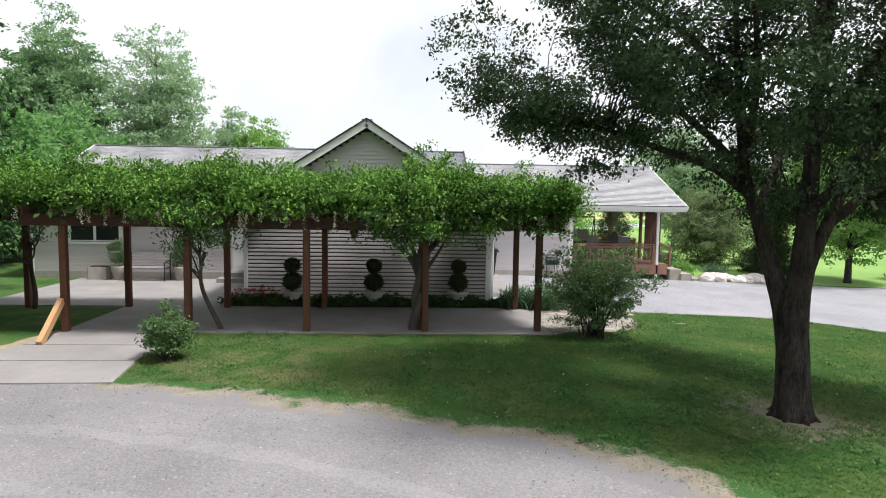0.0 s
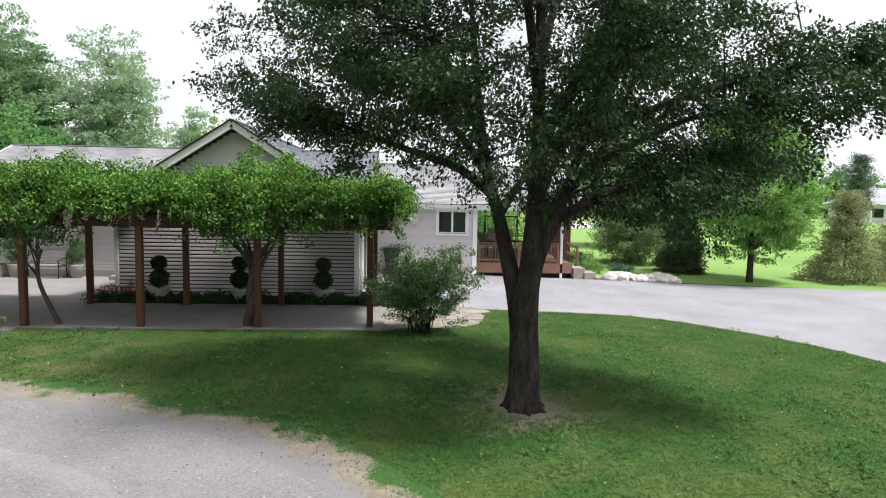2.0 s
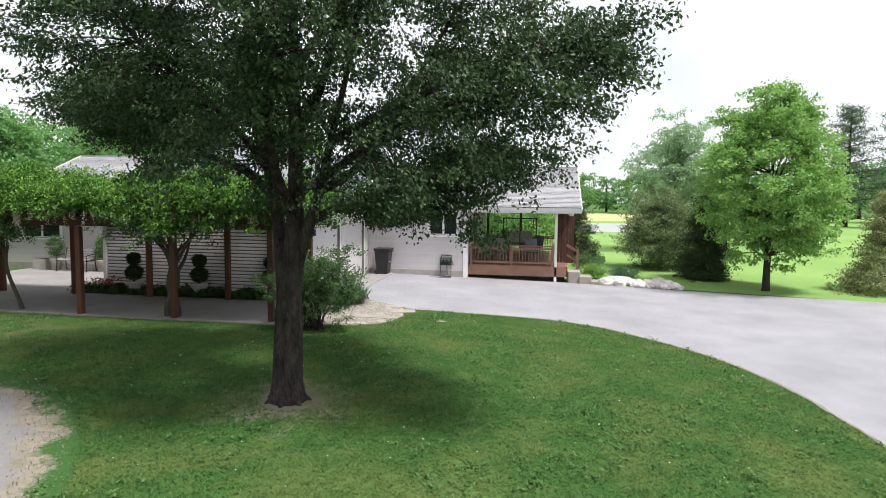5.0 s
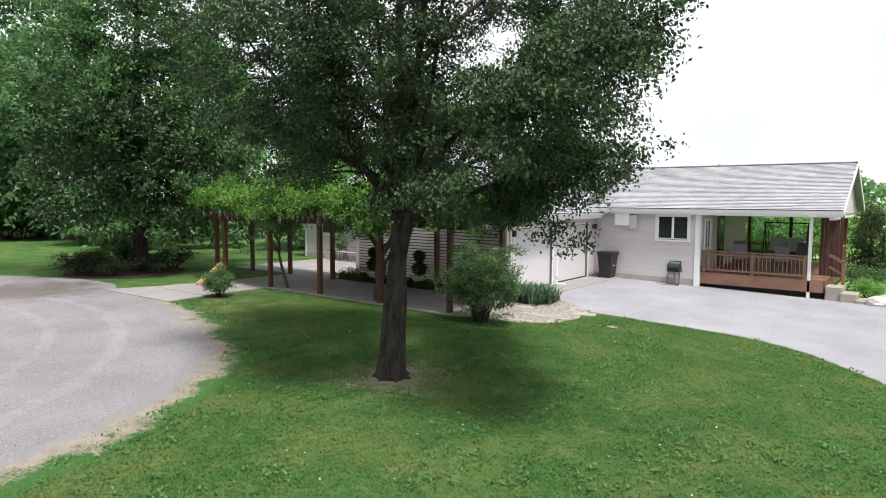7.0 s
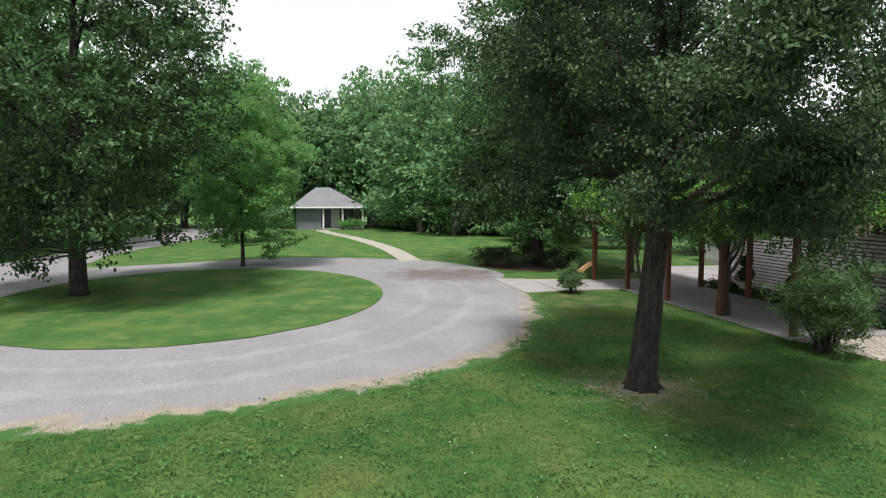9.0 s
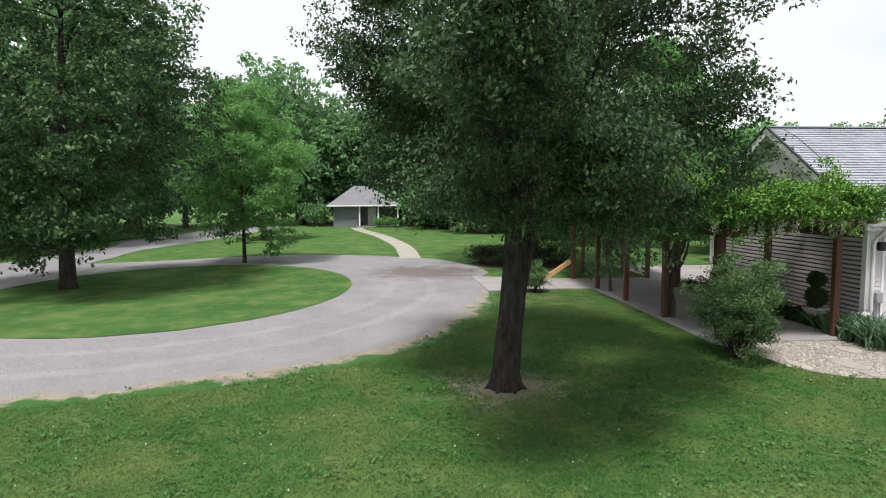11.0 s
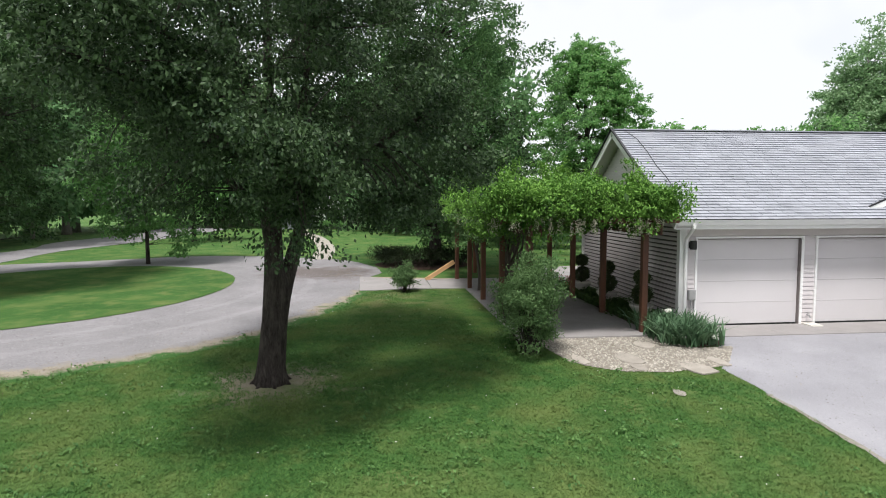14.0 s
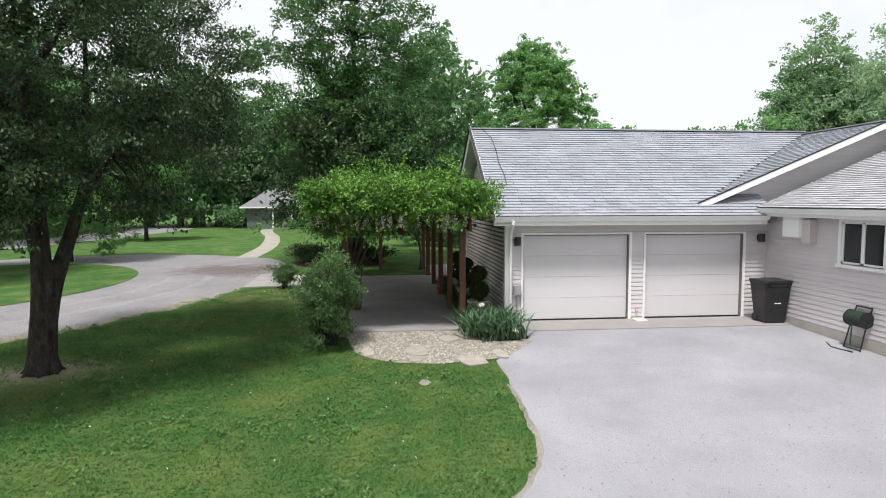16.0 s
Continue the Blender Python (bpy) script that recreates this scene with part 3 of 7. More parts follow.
sheet("verge", ragged(ribbon([(-9.4, -3.9), (-9.75, -5.4), (-10.4, -7.4)], 0.5, 0.5, 0.0), 0.12, 23.0, 2.2), 0.016, M["straw"], "strip of dry grass beside the walkway", "verge")


def slabs(name, label, cells, mat, top=0.035):
    """A pavement of separate concrete slabs over a recessed bed."""
    xs, ys = [c[0] for c in cells] + [c[1] for c in cells], [c[2] for c in cells] + [c[3] for c in cells]
    mb = Mesh()
    for x0, x1, y0, y1 in cells:
        mb.box(max(x0, min(xs) + 0.02), min(x1, max(xs) - 0.02), max(y0, min(ys) + 0.02), min(y1, max(ys) - 0.02), g(x0) - 0.05, g(x0) + top - 0.012)
    ob = tagged(part(name, mb, M["mulch"]), label, "pavement", kind="structure")
    for x0, x1, y0, y1 in cells:
        part("slab", Mesh().box(x0 + 0.003, x1 - 0.003, y0 + 0.003, y1 - 0.003, g(x0) - 0.04, g(x0) + top, 0.003), mat, ob)
    return ob


cells = [(-9.5 + i * 2.08, -9.5 + (i + 1) * 2.08, -4.1, -1.02) for i in range(5)]
slabs("pavement", "grey concrete walk beneath the pergola, in shade", cells, M["concrete"])
cells = [(-13.4 + i * 1.6, -13.4 + (i + 1) * 1.6, -1.0 + j * 1.75, -1.0 + (j + 1) * 1.75) for i in range(4) for j in range(3)]
patio = slabs("patio", "pale concrete patio before the house", cells, M["concrete"], 0.032)
mb = Mesh()
walk_bits = [[(-10.6, -7.75), (-6.75, -7.65), (-6.95, -6.4), (-9.9, -6.4)], [(-9.88, -6.38), (-6.95, -6.38), (-7.0, -5.25), (-9.6, -5.25)], [(-9.58, -5.23), (-7.0, -5.23), (-7.0, -4.07), (-9.5, -4.07)]]
for ring in walk_bits:
    mb.prism(ring, -0.03, 0.045)
walkway = tagged(part("walkway", mb, M["concrete"]), "concrete walkway slabs from the gravel to the pergola", "walkway", kind="structure")
for ring in walk_bits:
    cx, cy = sum(p[0] for p in ring) / 4, sum(p[1] for p in ring) / 4
    part("slab", Mesh().prism([(cx + (x - cx) * 0.995, cy + (y - cy) * 0.99) for x, y in ring], 0.0, 0.062), M["concrete"], walkway)
apron = slabs("pavement", "smooth concrete apron before the garage doors", [(0.0, 1.12, 0.3 + i * 1.57, 0.3 + (i + 1) * 1.57) for i in range(4)], M["concrete"], 0.0125)


# ---- house ----
house = thing("house", (0, 0, 0), "single-storey taupe clapboard house with grey shingle roof and two-bay garage", "house")
COURSE = 0.107


def boards(wall, plane, at, lo, hi, z0, z1, sign, limits=None, holes=(), lap=0.0):
    """Clapboards on a wall, each a wedge of its own. plane 'y': the wall faces -y or +y at that place, boards run along x; 'x' likewise."""
    z = z0
    while z < z1 - 0.02:
        top = min(z + COURSE, z1)
        a, b = (lo, hi) if limits is None else limits(z + COURSE * 0.5)
        runs = [(a, b)]
        for h0, h1, hz0, hz1 in holes:
            if hz0 < z + COURSE * 0.5 < hz1:
                cut = []
                for r0, r1 in runs:
                    if h1 <= r0 or h0 >= r1:
                        cut.append((r0, r1))
                    else:
                        if h0 > r0:
                            cut.append((r0, h0))
                        if h1 < r1:
                            cut.append((h1, r1))
                runs = cut
        for r0, r1 in runs:
            if r1 - r0 < 0.04:
                continue
            prof = ((0.0, z), (0.017, z - 0.001), (0.018, z + 0.004), (0.012, z + (top - z) * 0.5), (0.004, top - 0.004), (0.0, top + 0.003))
            if lap:
                # boards stop short, so the dark backing reads as shadow under each lap
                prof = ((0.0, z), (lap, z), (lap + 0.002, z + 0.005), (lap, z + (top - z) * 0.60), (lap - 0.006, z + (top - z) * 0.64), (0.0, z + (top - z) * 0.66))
            v = []
            for e in (r0, r1):
                for d, zz in prof:
                    v.append((e, at + sign * d, zz) if plane == "y" else (at + sign * d, e, zz))
            n = len(prof)
            f = [tuple(range(n)), tuple(range(2 * n - 1, n - 1, -1))] + [(i, n + i, n + (i + 1) % n, (i + 1) % n) for i in range(n)]
            part("siding_board", Mesh().add(v, f), M["siding"], wall)
        z += COURSE


def holed(plane, at, thick, lo, hi, z0, z1, hole):
    """A wall with an opening right through it."""
    h0, h1, a, b = hole
    mb = Mesh()
    for p, q, r, t in ((lo, h0, z0, z1), (h1, hi, z0, z1), (h0, h1, z0, a), (h0, h1, b, z1)):
        if plane == "y":
            mb.box(p, q, at, at + thick, r, t)
        else:
            mb.box(at - thick, at, p, q, r, t)
    return mb


def frame_window(parent, plane, at, lo, hi, z0, z1, sign, panes=2, trim=0.085):
    """A window: white casing, sashes, panes of dark glass and a sill, set on a wall face."""
    def bx(mb, a, b, c, d, d0, d1):
        p, q = sorted((at + sign * d0, at + sign * d1))
        return mb.box(a, b, p, q, c, d) if plane == "y" else mb.box(p, q, a, b, c, d)
    # dark board behind the panes stands in for the unlit room
    win = part("window", bx(Mesh(), lo + 0.02, hi - 0.02, z0 + 0.02, z1 - 0.02, -0.14, -0.12), M["dark"], parent, "white-framed double window with dark glass")
    mb = Mesh()
    bx(mb, lo, lo + trim, z0, z1, -0.05, 0.045)
    bx(mb, hi - trim, hi, z0, z1, -0.05, 0.045)
    bx(mb, lo + trim, hi - trim, z1 - trim, z1, -0.05, 0.045)
    part("window_frame", mb, M["white"], win)
    part("window_sill", bx(Mesh(), lo - 0.03, hi + 0.03, z0, z0 + trim * 0.8, -0.05, 0.07), M["white"], win)
    w = (hi - lo - 2 * trim) / panes
    for i in range(panes):
        a, b = lo + trim + i * w, lo + trim + (i + 1) * w
        mb = Mesh()
        for c in ((a, a + 0.04, z0 + trim, z1 - trim), (b - 0.04, b, z0 + trim, z1 - trim), (a, b, z0 + trim, z0 + trim + 0.04), (a, b, z1 - trim - 0.04, z1 - trim)):
            bx(mb, *c, -0.03, 0.02)
        part("sash", mb, M["white"], win)
        part("pane", bx(Mesh(), a + 0.03, b - 0.03, z0 + trim + 0.03, z1 - trim - 0.03, -0.02, -0.005), M["glass"], win)
    return win


GX0, GX1, RIDGE_X, RIDGE_Z = -6.79, 0.0, -3.42, 5.02
GS = (RIDGE_Z - 2.58) / (0.42 + 3.4)


def g_roof(x):
    return RIDGE_Z - GS * abs(x - RIDGE_X)


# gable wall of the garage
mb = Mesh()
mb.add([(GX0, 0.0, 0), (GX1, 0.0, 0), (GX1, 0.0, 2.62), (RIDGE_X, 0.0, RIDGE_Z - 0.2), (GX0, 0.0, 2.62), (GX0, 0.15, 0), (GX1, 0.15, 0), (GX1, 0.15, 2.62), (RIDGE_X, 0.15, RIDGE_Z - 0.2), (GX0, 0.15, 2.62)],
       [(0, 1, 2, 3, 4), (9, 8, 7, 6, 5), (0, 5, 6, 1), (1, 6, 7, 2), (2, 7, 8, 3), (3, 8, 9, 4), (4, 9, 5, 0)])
gable_wall = part("wall", mb, M["lap_shade"], house, "gable wall in taupe clapboard, lap shadows painted dark behind the boards")


def gable_limits(z):
    if z < 2.55:
        return GX0 + 0.1, GX1 - 0.1
    h = (RIDGE_Z - 0.22 - z) / GS
    return max(GX0 + 0.1, RIDGE_X - h), min(GX1 - 0.1, RIDGE_X + h)


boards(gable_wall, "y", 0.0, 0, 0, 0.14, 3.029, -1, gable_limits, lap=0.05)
boards(gable_wall, "y", -0.03, 0, 0, 3.029, 4.72, -1, gable_limits)
for x in (GX0, GX1 - 0.1):
    part("corner_board", Mesh().box(x, x + 0.1, -0.075, 0.0, 0.05, 2.6), M["white"], house)

# garage door wall
D1, D2 = (0.37, 3.01), (3.42, 5.95)
mb = Mesh()
for y0, y1, z0, z1 in ((0.15, D1[0], 0, 2.13), (D1[1], D2[0], 0, 2.13), (D2[1], 6.66, 0, 2.13), (0.15, 6.66, 2.13, 2.6)):
    mb.box(-0.15, 0.0, y0, y1, z0, z1)
door_wall = part("wall", mb, M["frieze"], house, "garage front in taupe clapboard with a plain frieze")
for y0, y1 in ((0.08, D1[0] - 0.047), (D1[1] + 0.062, D2[0] - 0.047), (D2[1] + 0.062, 6.64)):
    boards(door_wall, "x", 0.0, y0, y1, 0.1, 2.18, 1)
part("corner_board", Mesh().box(0.0, 0.045, -0.075, 0.10, 0.05, 2.5), M["white"], house)
part("frieze_board", Mesh().box(0.0, 0.03, 0.10, 6.64, 2.19, 2.5), M["frieze"], house)
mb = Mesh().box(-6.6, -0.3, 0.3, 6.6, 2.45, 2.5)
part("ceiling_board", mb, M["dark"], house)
mb = Mesh()
mb.box(-6.76, -6.61, 0.15, 4.4, 0, 2.6)
part("wall", mb, M["siding"], house)
for y0, y1 in (D1, D2):
    door = part("garage_door", Mesh().box(-0.115, -0.1, y0, y1, 0.0, 2.13), M["dark"], house, "closed pale sectional garage door with four panels")
    for i in range(4):
        part("panel", Mesh().box(-0.1, -0.06, y0 + 0.006, y1 - 0.006, 0.072 + i * 0.513, 0.072 + (i + 1) * 0.513 - 0.004, 0.0), M["door"], door)
    mb = Mesh()
    mb.box(-0.1, 0.04, y0 - 0.045, y0 + 0.005, 0.0, 2.125)
    mb.box(-0.1, 0.04, y1 - 0.005, y1 + 0.06, 0.0, 2.125)
    mb.box(-0.1, 0.04, y0 - 0.045, y1 + 0.06, 2.125, 2.17)
    part("door_frame", mb, M["white"], door)
    for ya, yb in ((y0 + 0.005, y0 + 0.014), (y1 - 0.03, y1 - 0.005)):
        part("weatherstrip", Mesh().box(-0.058, 0.02, ya, yb, 0.0, 2.10), M["brownseal"], door, "brown rubber weatherstrip")
    part("weatherstrip", Mesh().box(-0.058, 0.02, y0 + 0.014, y1 - 0.03, 2.10, 2.125), M["brownseal"], door)
    part("seal", Mesh().box(-0.095, -0.05, y0 + 0.006, y1 - 0.006, 0.02, 0.068), M["black"], door)

# main house, west part
MY = 4.35
mb = holed("y", MY, 0.15, -15.1, -6.76, 0, 2.55, (-13.86, -12.09, 1.26, 2.38))
main_wall = part("wall", mb, M["siding"], house, "long house wall in taupe clapboard")
boards(main_wall, "y", MY, -15.0, -6.85, 0.28, 2.5, -1, None, [(-13.9, -12.05, 1.22, 2.42)])
part("corner_board", Mesh().box(-15.12, -15.0, MY - 0.045, MY, 0.05, 2.5), M["white"], house)
part("foundation", Mesh().box(-15.1, -6.8, MY - 0.02, MY, 0.0, 0.27), M["stone"], house)
frame_window(house, "y", MY, -13.9, -12.05, 1.22, 2.42, -1, 2)
door = part("door", Mesh().box(-8.35, -7.45, MY - 0.05, MY, 0.35, 2.38), M["white"], house, "white panelled house door")
for z0, z1 in ((0.5, 1.1), (1.2, 1.75), (1.85, 2.25)):
    for x0 in (-8.25, -7.85):
        part("panel", Mesh().box(x0, x0 + 0.33, MY - 0.065, MY - 0.05, z0, z1), M["white"], door)
part("door_handle", Mesh().tube([(-7.55, MY - 0.05, 1.3), (-7.55, MY - 0.12, 1.3), (-7.65, MY - 0.12, 1.3)], [0.015] * 3), M["iron"], door)

# main gable end to the east, above the wing
SL = 0.415


def m_roof(y):
    return 2.51 + SL * (y - 4.0) if y < 9.9 else 2.51 + SL * (15.8 - y)


mb = Mesh()
ring = [(4.6, 2.3), (15.0, 2.3), (15.0, m_roof(15.0) - 0.12), (9.9, m_roof(9.9) - 0.12), (4.6, m_roof(4.6) - 0.12)]
n = len(ring)
mb.add([(-0.4, y, z) for y, z in ring] + [(-0.55, y, z) for y, z in ring], [tuple(range(n)), tuple(range(2 * n - 1, n - 1, -1))] + [(i, n + i, n + (i + 1) % n, (i + 1) % n) for i in range(n)])
end_wall = part("wall", mb, M["siding"], house, "upper gable wall above the wing roof")
boards(end_wall, "x", -0.4, 0, 0, 2.6, 4.75, 1, lambda z: (max(4.7, 4.0 + (z + 0.2 - 2.51) / SL), 9.9 + (9.9 - max(4.7, 4.0 + (z + 0.2 - 2.51) / SL))))
mb = Mesh()
mb.box(-15.1, -14.95, MY, 15.4, 0, 2.55).box(-15.1, 0.0, 15.25, 15.4, 0, 2.55)
part("wall", mb, M["siding"], house)

# wing
WY = 6.58
mb = Mesh()
WH = [(2.46, 3.75, 1.54, 2.56)]
mb = holed("y", WY, 0.15, 0.0, 4.05, 0, 2.6, (2.5, 3.71, 1.58, 2.54))
wing_wall = part("wall", mb, M["siding"], house, "wing wall in pale taupe clapboard")
boards(wing_wall, "y", WY, 0.05, 3.92, 0.2, 2.58, -1, None, WH)
part("foundation", Mesh().box(0.05, 4.0, WY - 0.015, WY, -0.15, 0.19), M["stone"], house)
part("corner_board", Mesh().box(3.92, 4.08, WY - 0.05, WY, -0.1, 2.62), M["white"], house)
frame_window(house, "y", WY, 2.46, 3.75, 1.54, 2.58, -1, 2)
mb = holed("x", 4.05, 0.15, WY + 0.15, 13.9, 0, 2.62, (7.25, 8.05, 1.25, 2.35))
porch_wall = part("wall", mb, M["siding"], house, "house wall inside the porch")
boards(porch_wall, "x", 4.05, WY + 0.1, 13.9, 0.5, 2.6, 1, None, [(7.2, 8.1, 1.2, 2.4), (9.0, 10.0, 0.5, 2.5)])
part("corner_board", Mesh().box(4.05, 4.10, WY, WY + 0.12, -0.1, 2.62), M["white"], house)
frame_window(house, "x", 4.05, 7.2, 8.1, 1.2, 2.4, 1, 2)
pd = part("door", Mesh().box(4.05, 4.09, 9.0, 10.0, 0.48, 2.5), M["copper"], house, "brown glazed porch door")
part("pane", Mesh().box(4.085, 4.1, 9.15, 9.85, 0.7, 2.35), M["glass"], pd)


def w_roof(y):
    return 2.76 + 0.415 * (y - 6.25) if y < 10.4 else 2.76 + 0.415 * (14.55 - y)


def slab_roof(name, ring, thick, mat, parent, label=""):
    """A roof plane: outline (x, y, z) on its upper face, thickened downwards."""
    v = [Vector(p) for p in ring]
    if (v[1] - v[0]).cross(v[2] - v[0]).z < 0:
        v = v[::-1]
    return part(name, Mesh().plate([p - Vector((0, 0, 0)) for p in v], -thick), mat, parent, label)


# roofs: sheathing planes
E0, E1 = -0.38, 9.9
roof_east = slab_roof("roof", [(0.42, E0, g_roof(0.42)), (RIDGE_X, E0, RIDGE_Z), (RIDGE_X, E1, RIDGE_Z), (-0.42, 4.9, g_roof(-0.42)), (-0.42, 6.6, g_roof(-0.42)), (0.42, 6.6, g_roof(0.42))], 0.10, M["shingle_joined"], house, "grey asphalt shingle roof of the garage")
slab_roof("roof", [(-7.2, E0, g_roof(-7.2)), (RIDGE_X, E0, RIDGE_Z), (RIDGE_X, E1, RIDGE_Z), (-7.2, 4.1, g_roof(-7.2))], 0.10, M["shingle_joined"], house)
roof_main = slab_roof("roof", [(-15.6, 4.0, 2.51), (0.0, 4.0, 2.51), (0.0, 9.9, m_roof(9.9)), (-15.6, 9.9, m_roof(9.9))], 0.10, M["shingle_joined"], house, "grey asphalt shingle main roof")
slab_roof("roof", [(-15.6, 15.8, 2.51), (0.0, 15.8, 2.51), (0.0, 9.9, m_roof(9.9)), (-15.6, 9.9, m_roof(9.9))], 0.10, M["shingle_joined"], house)
roof_wing = slab_roof("roof", [(0.02, 6.25, 2.76), (8.45, 6.25, 2.76), (8.45, 10.4, w_roof(10.4)), (0.02, 10.4, w_roof(10.4))], 0.10, M["shingle_joined"], house, "grey asphalt shingle roof of wing and porch")
slab_roof("roof", [(0.02, 14.55, 2.76), (8.45, 14.55, 2.76), (8.45, 10.4, w_roof(10.4)), (0.02, 10.4, w_roof(10.4))], 0.10, M["shingle_joined"], house)

# rake boards, fascias, gutters, soffits
for s in (1, -1):
    xe = 0.46 if s > 0 else -7.24
    a, b = Vector((xe, E0 - 0.015, g_roof(xe) - 0.09)), Vector((RIDGE_X, E0 - 0.015, RIDGE_Z - 0.09))
    part("rake_board", Mesh().beam(a, b, 0.03, 0.2), M["white"], house, "white rake board")
    d = Vector((0, -0.03, 0.12))
    part("drip_edge", Mesh().beam(a + d, b + d, 0.06, 0.035), M["black"], house)
    part("soffit", Mesh().add([(xe, E0, g_roof(xe) - 0.14), (RIDGE_X, E0, RIDGE_Z - 0.14), (RIDGE_X, 0.0, RIDGE_Z - 0.14), (xe, 0.0, g_roof(xe) - 0.14)], [(0, 1, 2, 3)]), M["frieze"], house)
part("ridge_cap", Mesh().beam((RIDGE_X, E0, RIDGE_Z + 0.01), (RIDGE_X, E1, RIDGE_Z + 0.01), 0.28, 0.03), M["shingle"], house)
part("ridge_cap", Mesh().beam((-15.6, 9.9, m_roof(9.9) + 0.01), (0.0, 9.9, m_roof(9.9) + 0.01), 0.28, 0.03), M["shingle"], house)
part("ridge_cap", Mesh().beam((0.02, 10.4, w_roof(10.4) + 0.01), (8.45, 10.4, w_roof(10.4) + 0.01), 0.28, 0.03), M["shingle"], house)


def gutter(x0, y0, x1, y1, z, side):
    """An eaves gutter with a lip, along x or y."""
    prof = ((0.0, 0.0), (0.0, -0.12), (0.07, -0.12), (0.12, -0.02), (0.13, 0.0), (0.115, 0.0), (0.105, -0.02), (0.06, -0.105), (0.015, -0.105), (0.015, 0.0))
    v = []
    for x, y in ((x0, y0), (x1, y1)):
        for d, h in prof:
            v.append((x + d * side[0], y + d * side[1], z + h))
    n = len(prof)
    part("gutter", Mesh().add(v, [tuple(range(n)), tuple(range(2 * n - 1, n - 1, -1))] + [(i, n + i, n + (i + 1) % n, (i + 1) % n) for i in range(n)]), M["white"], house, "white metal gutter")


part("drip_edge", Mesh().box(0.40, 0.47, E0, 6.3, g_roof(0.42) + 0.005, g_roof(0.42) + 0.03), M["black"], house)
part("drip_edge", Mesh().box(0.02, 8.45, 6.2, 6.27, 2.765, 2.785), M["black"], house)
gutter(0.42, E0, 0.42, 6.3, g_roof(0.42) + 0.01, (1, 0))
gutter(0.02, 6.25, 8.45, 6.25, 2.75, (0, -1))
gutter(-15.6, 4.0, -7.3, 4.0, 2.51, (0, -1))
part("fascia", Mesh().box(0.40, 0.42, E0, 6.3, 2.36, g_roof(0.42) - 0.02), M["white"], house)
part("fascia", Mesh().box(0.02, 8.45, 6.25, 6.27, 2.56, 2.74), M["white"], house)
part("fascia", Mesh().box(-15.6, -7.3, 4.0, 4.02, 2.34, 2.50), M["white"], house)
part("soffit", Mesh().box(0.0, 0.40, E0, 6.5, 2.36, 2.38), M["frieze"], house)
part("soffit", Mesh().box(0.02, 3.9, 6.27, WY, 2.58, 2.60), M["frieze"], house)
part("soffit", Mesh().box(-15.6, -7.3, 4.02, MY, 2.40, 2.42), M["frieze"], house)
# wing gable, main rakes
mb = Mesh().beam((0.015, 4.72, m_roof(4.72) - 0.035), (0.015, 9.9, m_roof(9.9) - 0.035), 0.03, 0.15)
part("rake_board", mb, M["white"], house)
part("rake_board", Mesh().beam((0.015, 15.8, 2.46), (0.015, 9.9, m_roof(9.9) - 0.035), 0.03, 0.15), M["white"], house)
part("rake_board", Mesh().beam((-15.62, 3.95, 2.44), (-15.62, 9.9, m_roof(9.9) - 0.06), 0.03, 0.2), M["white"], house)
part("rake_drip", Mesh().beam((0.015, 4.72, m_roof(4.72) + 0.055), (0.015, 9.9, m_roof(9.9) + 0.055), 0.05, 0.03), M["black"], house)
part("rake_soffit", Mesh().add([(0.0, 4.7, m_roof(4.7) - 0.105), (0.0, 9.9, m_roof(9.9) - 0.105), (-0.4, 9.9, m_roof(9.9) - 0.105), (-0.4, 4.7, m_roof(4.7) - 0.105)], [(0, 1, 2, 3)]), M["frieze"], house)
for y in (6.2, 14.6):
    part("rake_board", Mesh().beam((8.46, y, w_roof(y) - 0.06), (8.46, 10.4, w_roof(10.4) - 0.06), 0.03, 0.15), M["white"], house)
mb = Mesh()
ring = [(6.45, 2.62), (14.35, 2.62), (10.4, w_roof(10.4) - 0.12)]
mb.add([(8.2, y, z) for y, z in ring] + [(8.08, y, z) for y, z in ring], [(0, 1, 2), (5, 4, 3), (0, 3, 4, 1), (1, 4, 5, 2), (2, 5, 3, 0)])
porch_gable = part("wall", mb, M["siding"], house, "clapboard gable above the open porch")
boards(porch_gable, "x", 8.2, 0, 0, 2.62, 4.2, 1, lambda z: (6.25 + (z + 0.1 - 2.76) / 0.415 + 0.1, 14.55 - (z + 0.1 - 2.76) / 0.415 - 0.1))
part("porch_ceiling", Mesh().box(4.05, 8.15, 6.4, 14.3, 2.60, 2.63), M["soffit"], house)
part("porch_beam", Mesh().box(4.1, 8.2, 6.42, 6.56, 2.54, 2.70), M["white"], house)
part("porch_beam", Mesh().box(4.05, 8.2, 14.1, 14.25, 2.45, 2.6), M["white"], house)
part("porch_beam", Mesh().box(8.04, 8.18, 6.6, 14.1, 2.45, 2.62), M["white"], house)
# downspout and fittings
part("downspout", Mesh().tube([(0.50, 0.02, 2.47), (0.50, 0.02, 2.40), (0.36, 0.02, 2.28), (0.16, 0.04, 2.16), (0.10, 0.05, 2.02), (0.10, 0.05, 0.12), (0.2, 0.05, 0.06)], [0.04] * 7, 8), M["white"], house, "white metal downspout")
part("roof_cable", Mesh().tube([(x, y, g_roof(x) + 0.035) for x, y in ((-3.3, -0.05), (-2.9, 0.12), (-2.3, 0.14), (-1.7, 0.10), (-1.1, 0.14), (-0.75, 0.12), (-0.65, -0.02), (-0.6, -0.1))], [0.012] * 8, 6), M["black"], house, "thin dark cable lying on the shingles")

# shingles
SH = 0.128


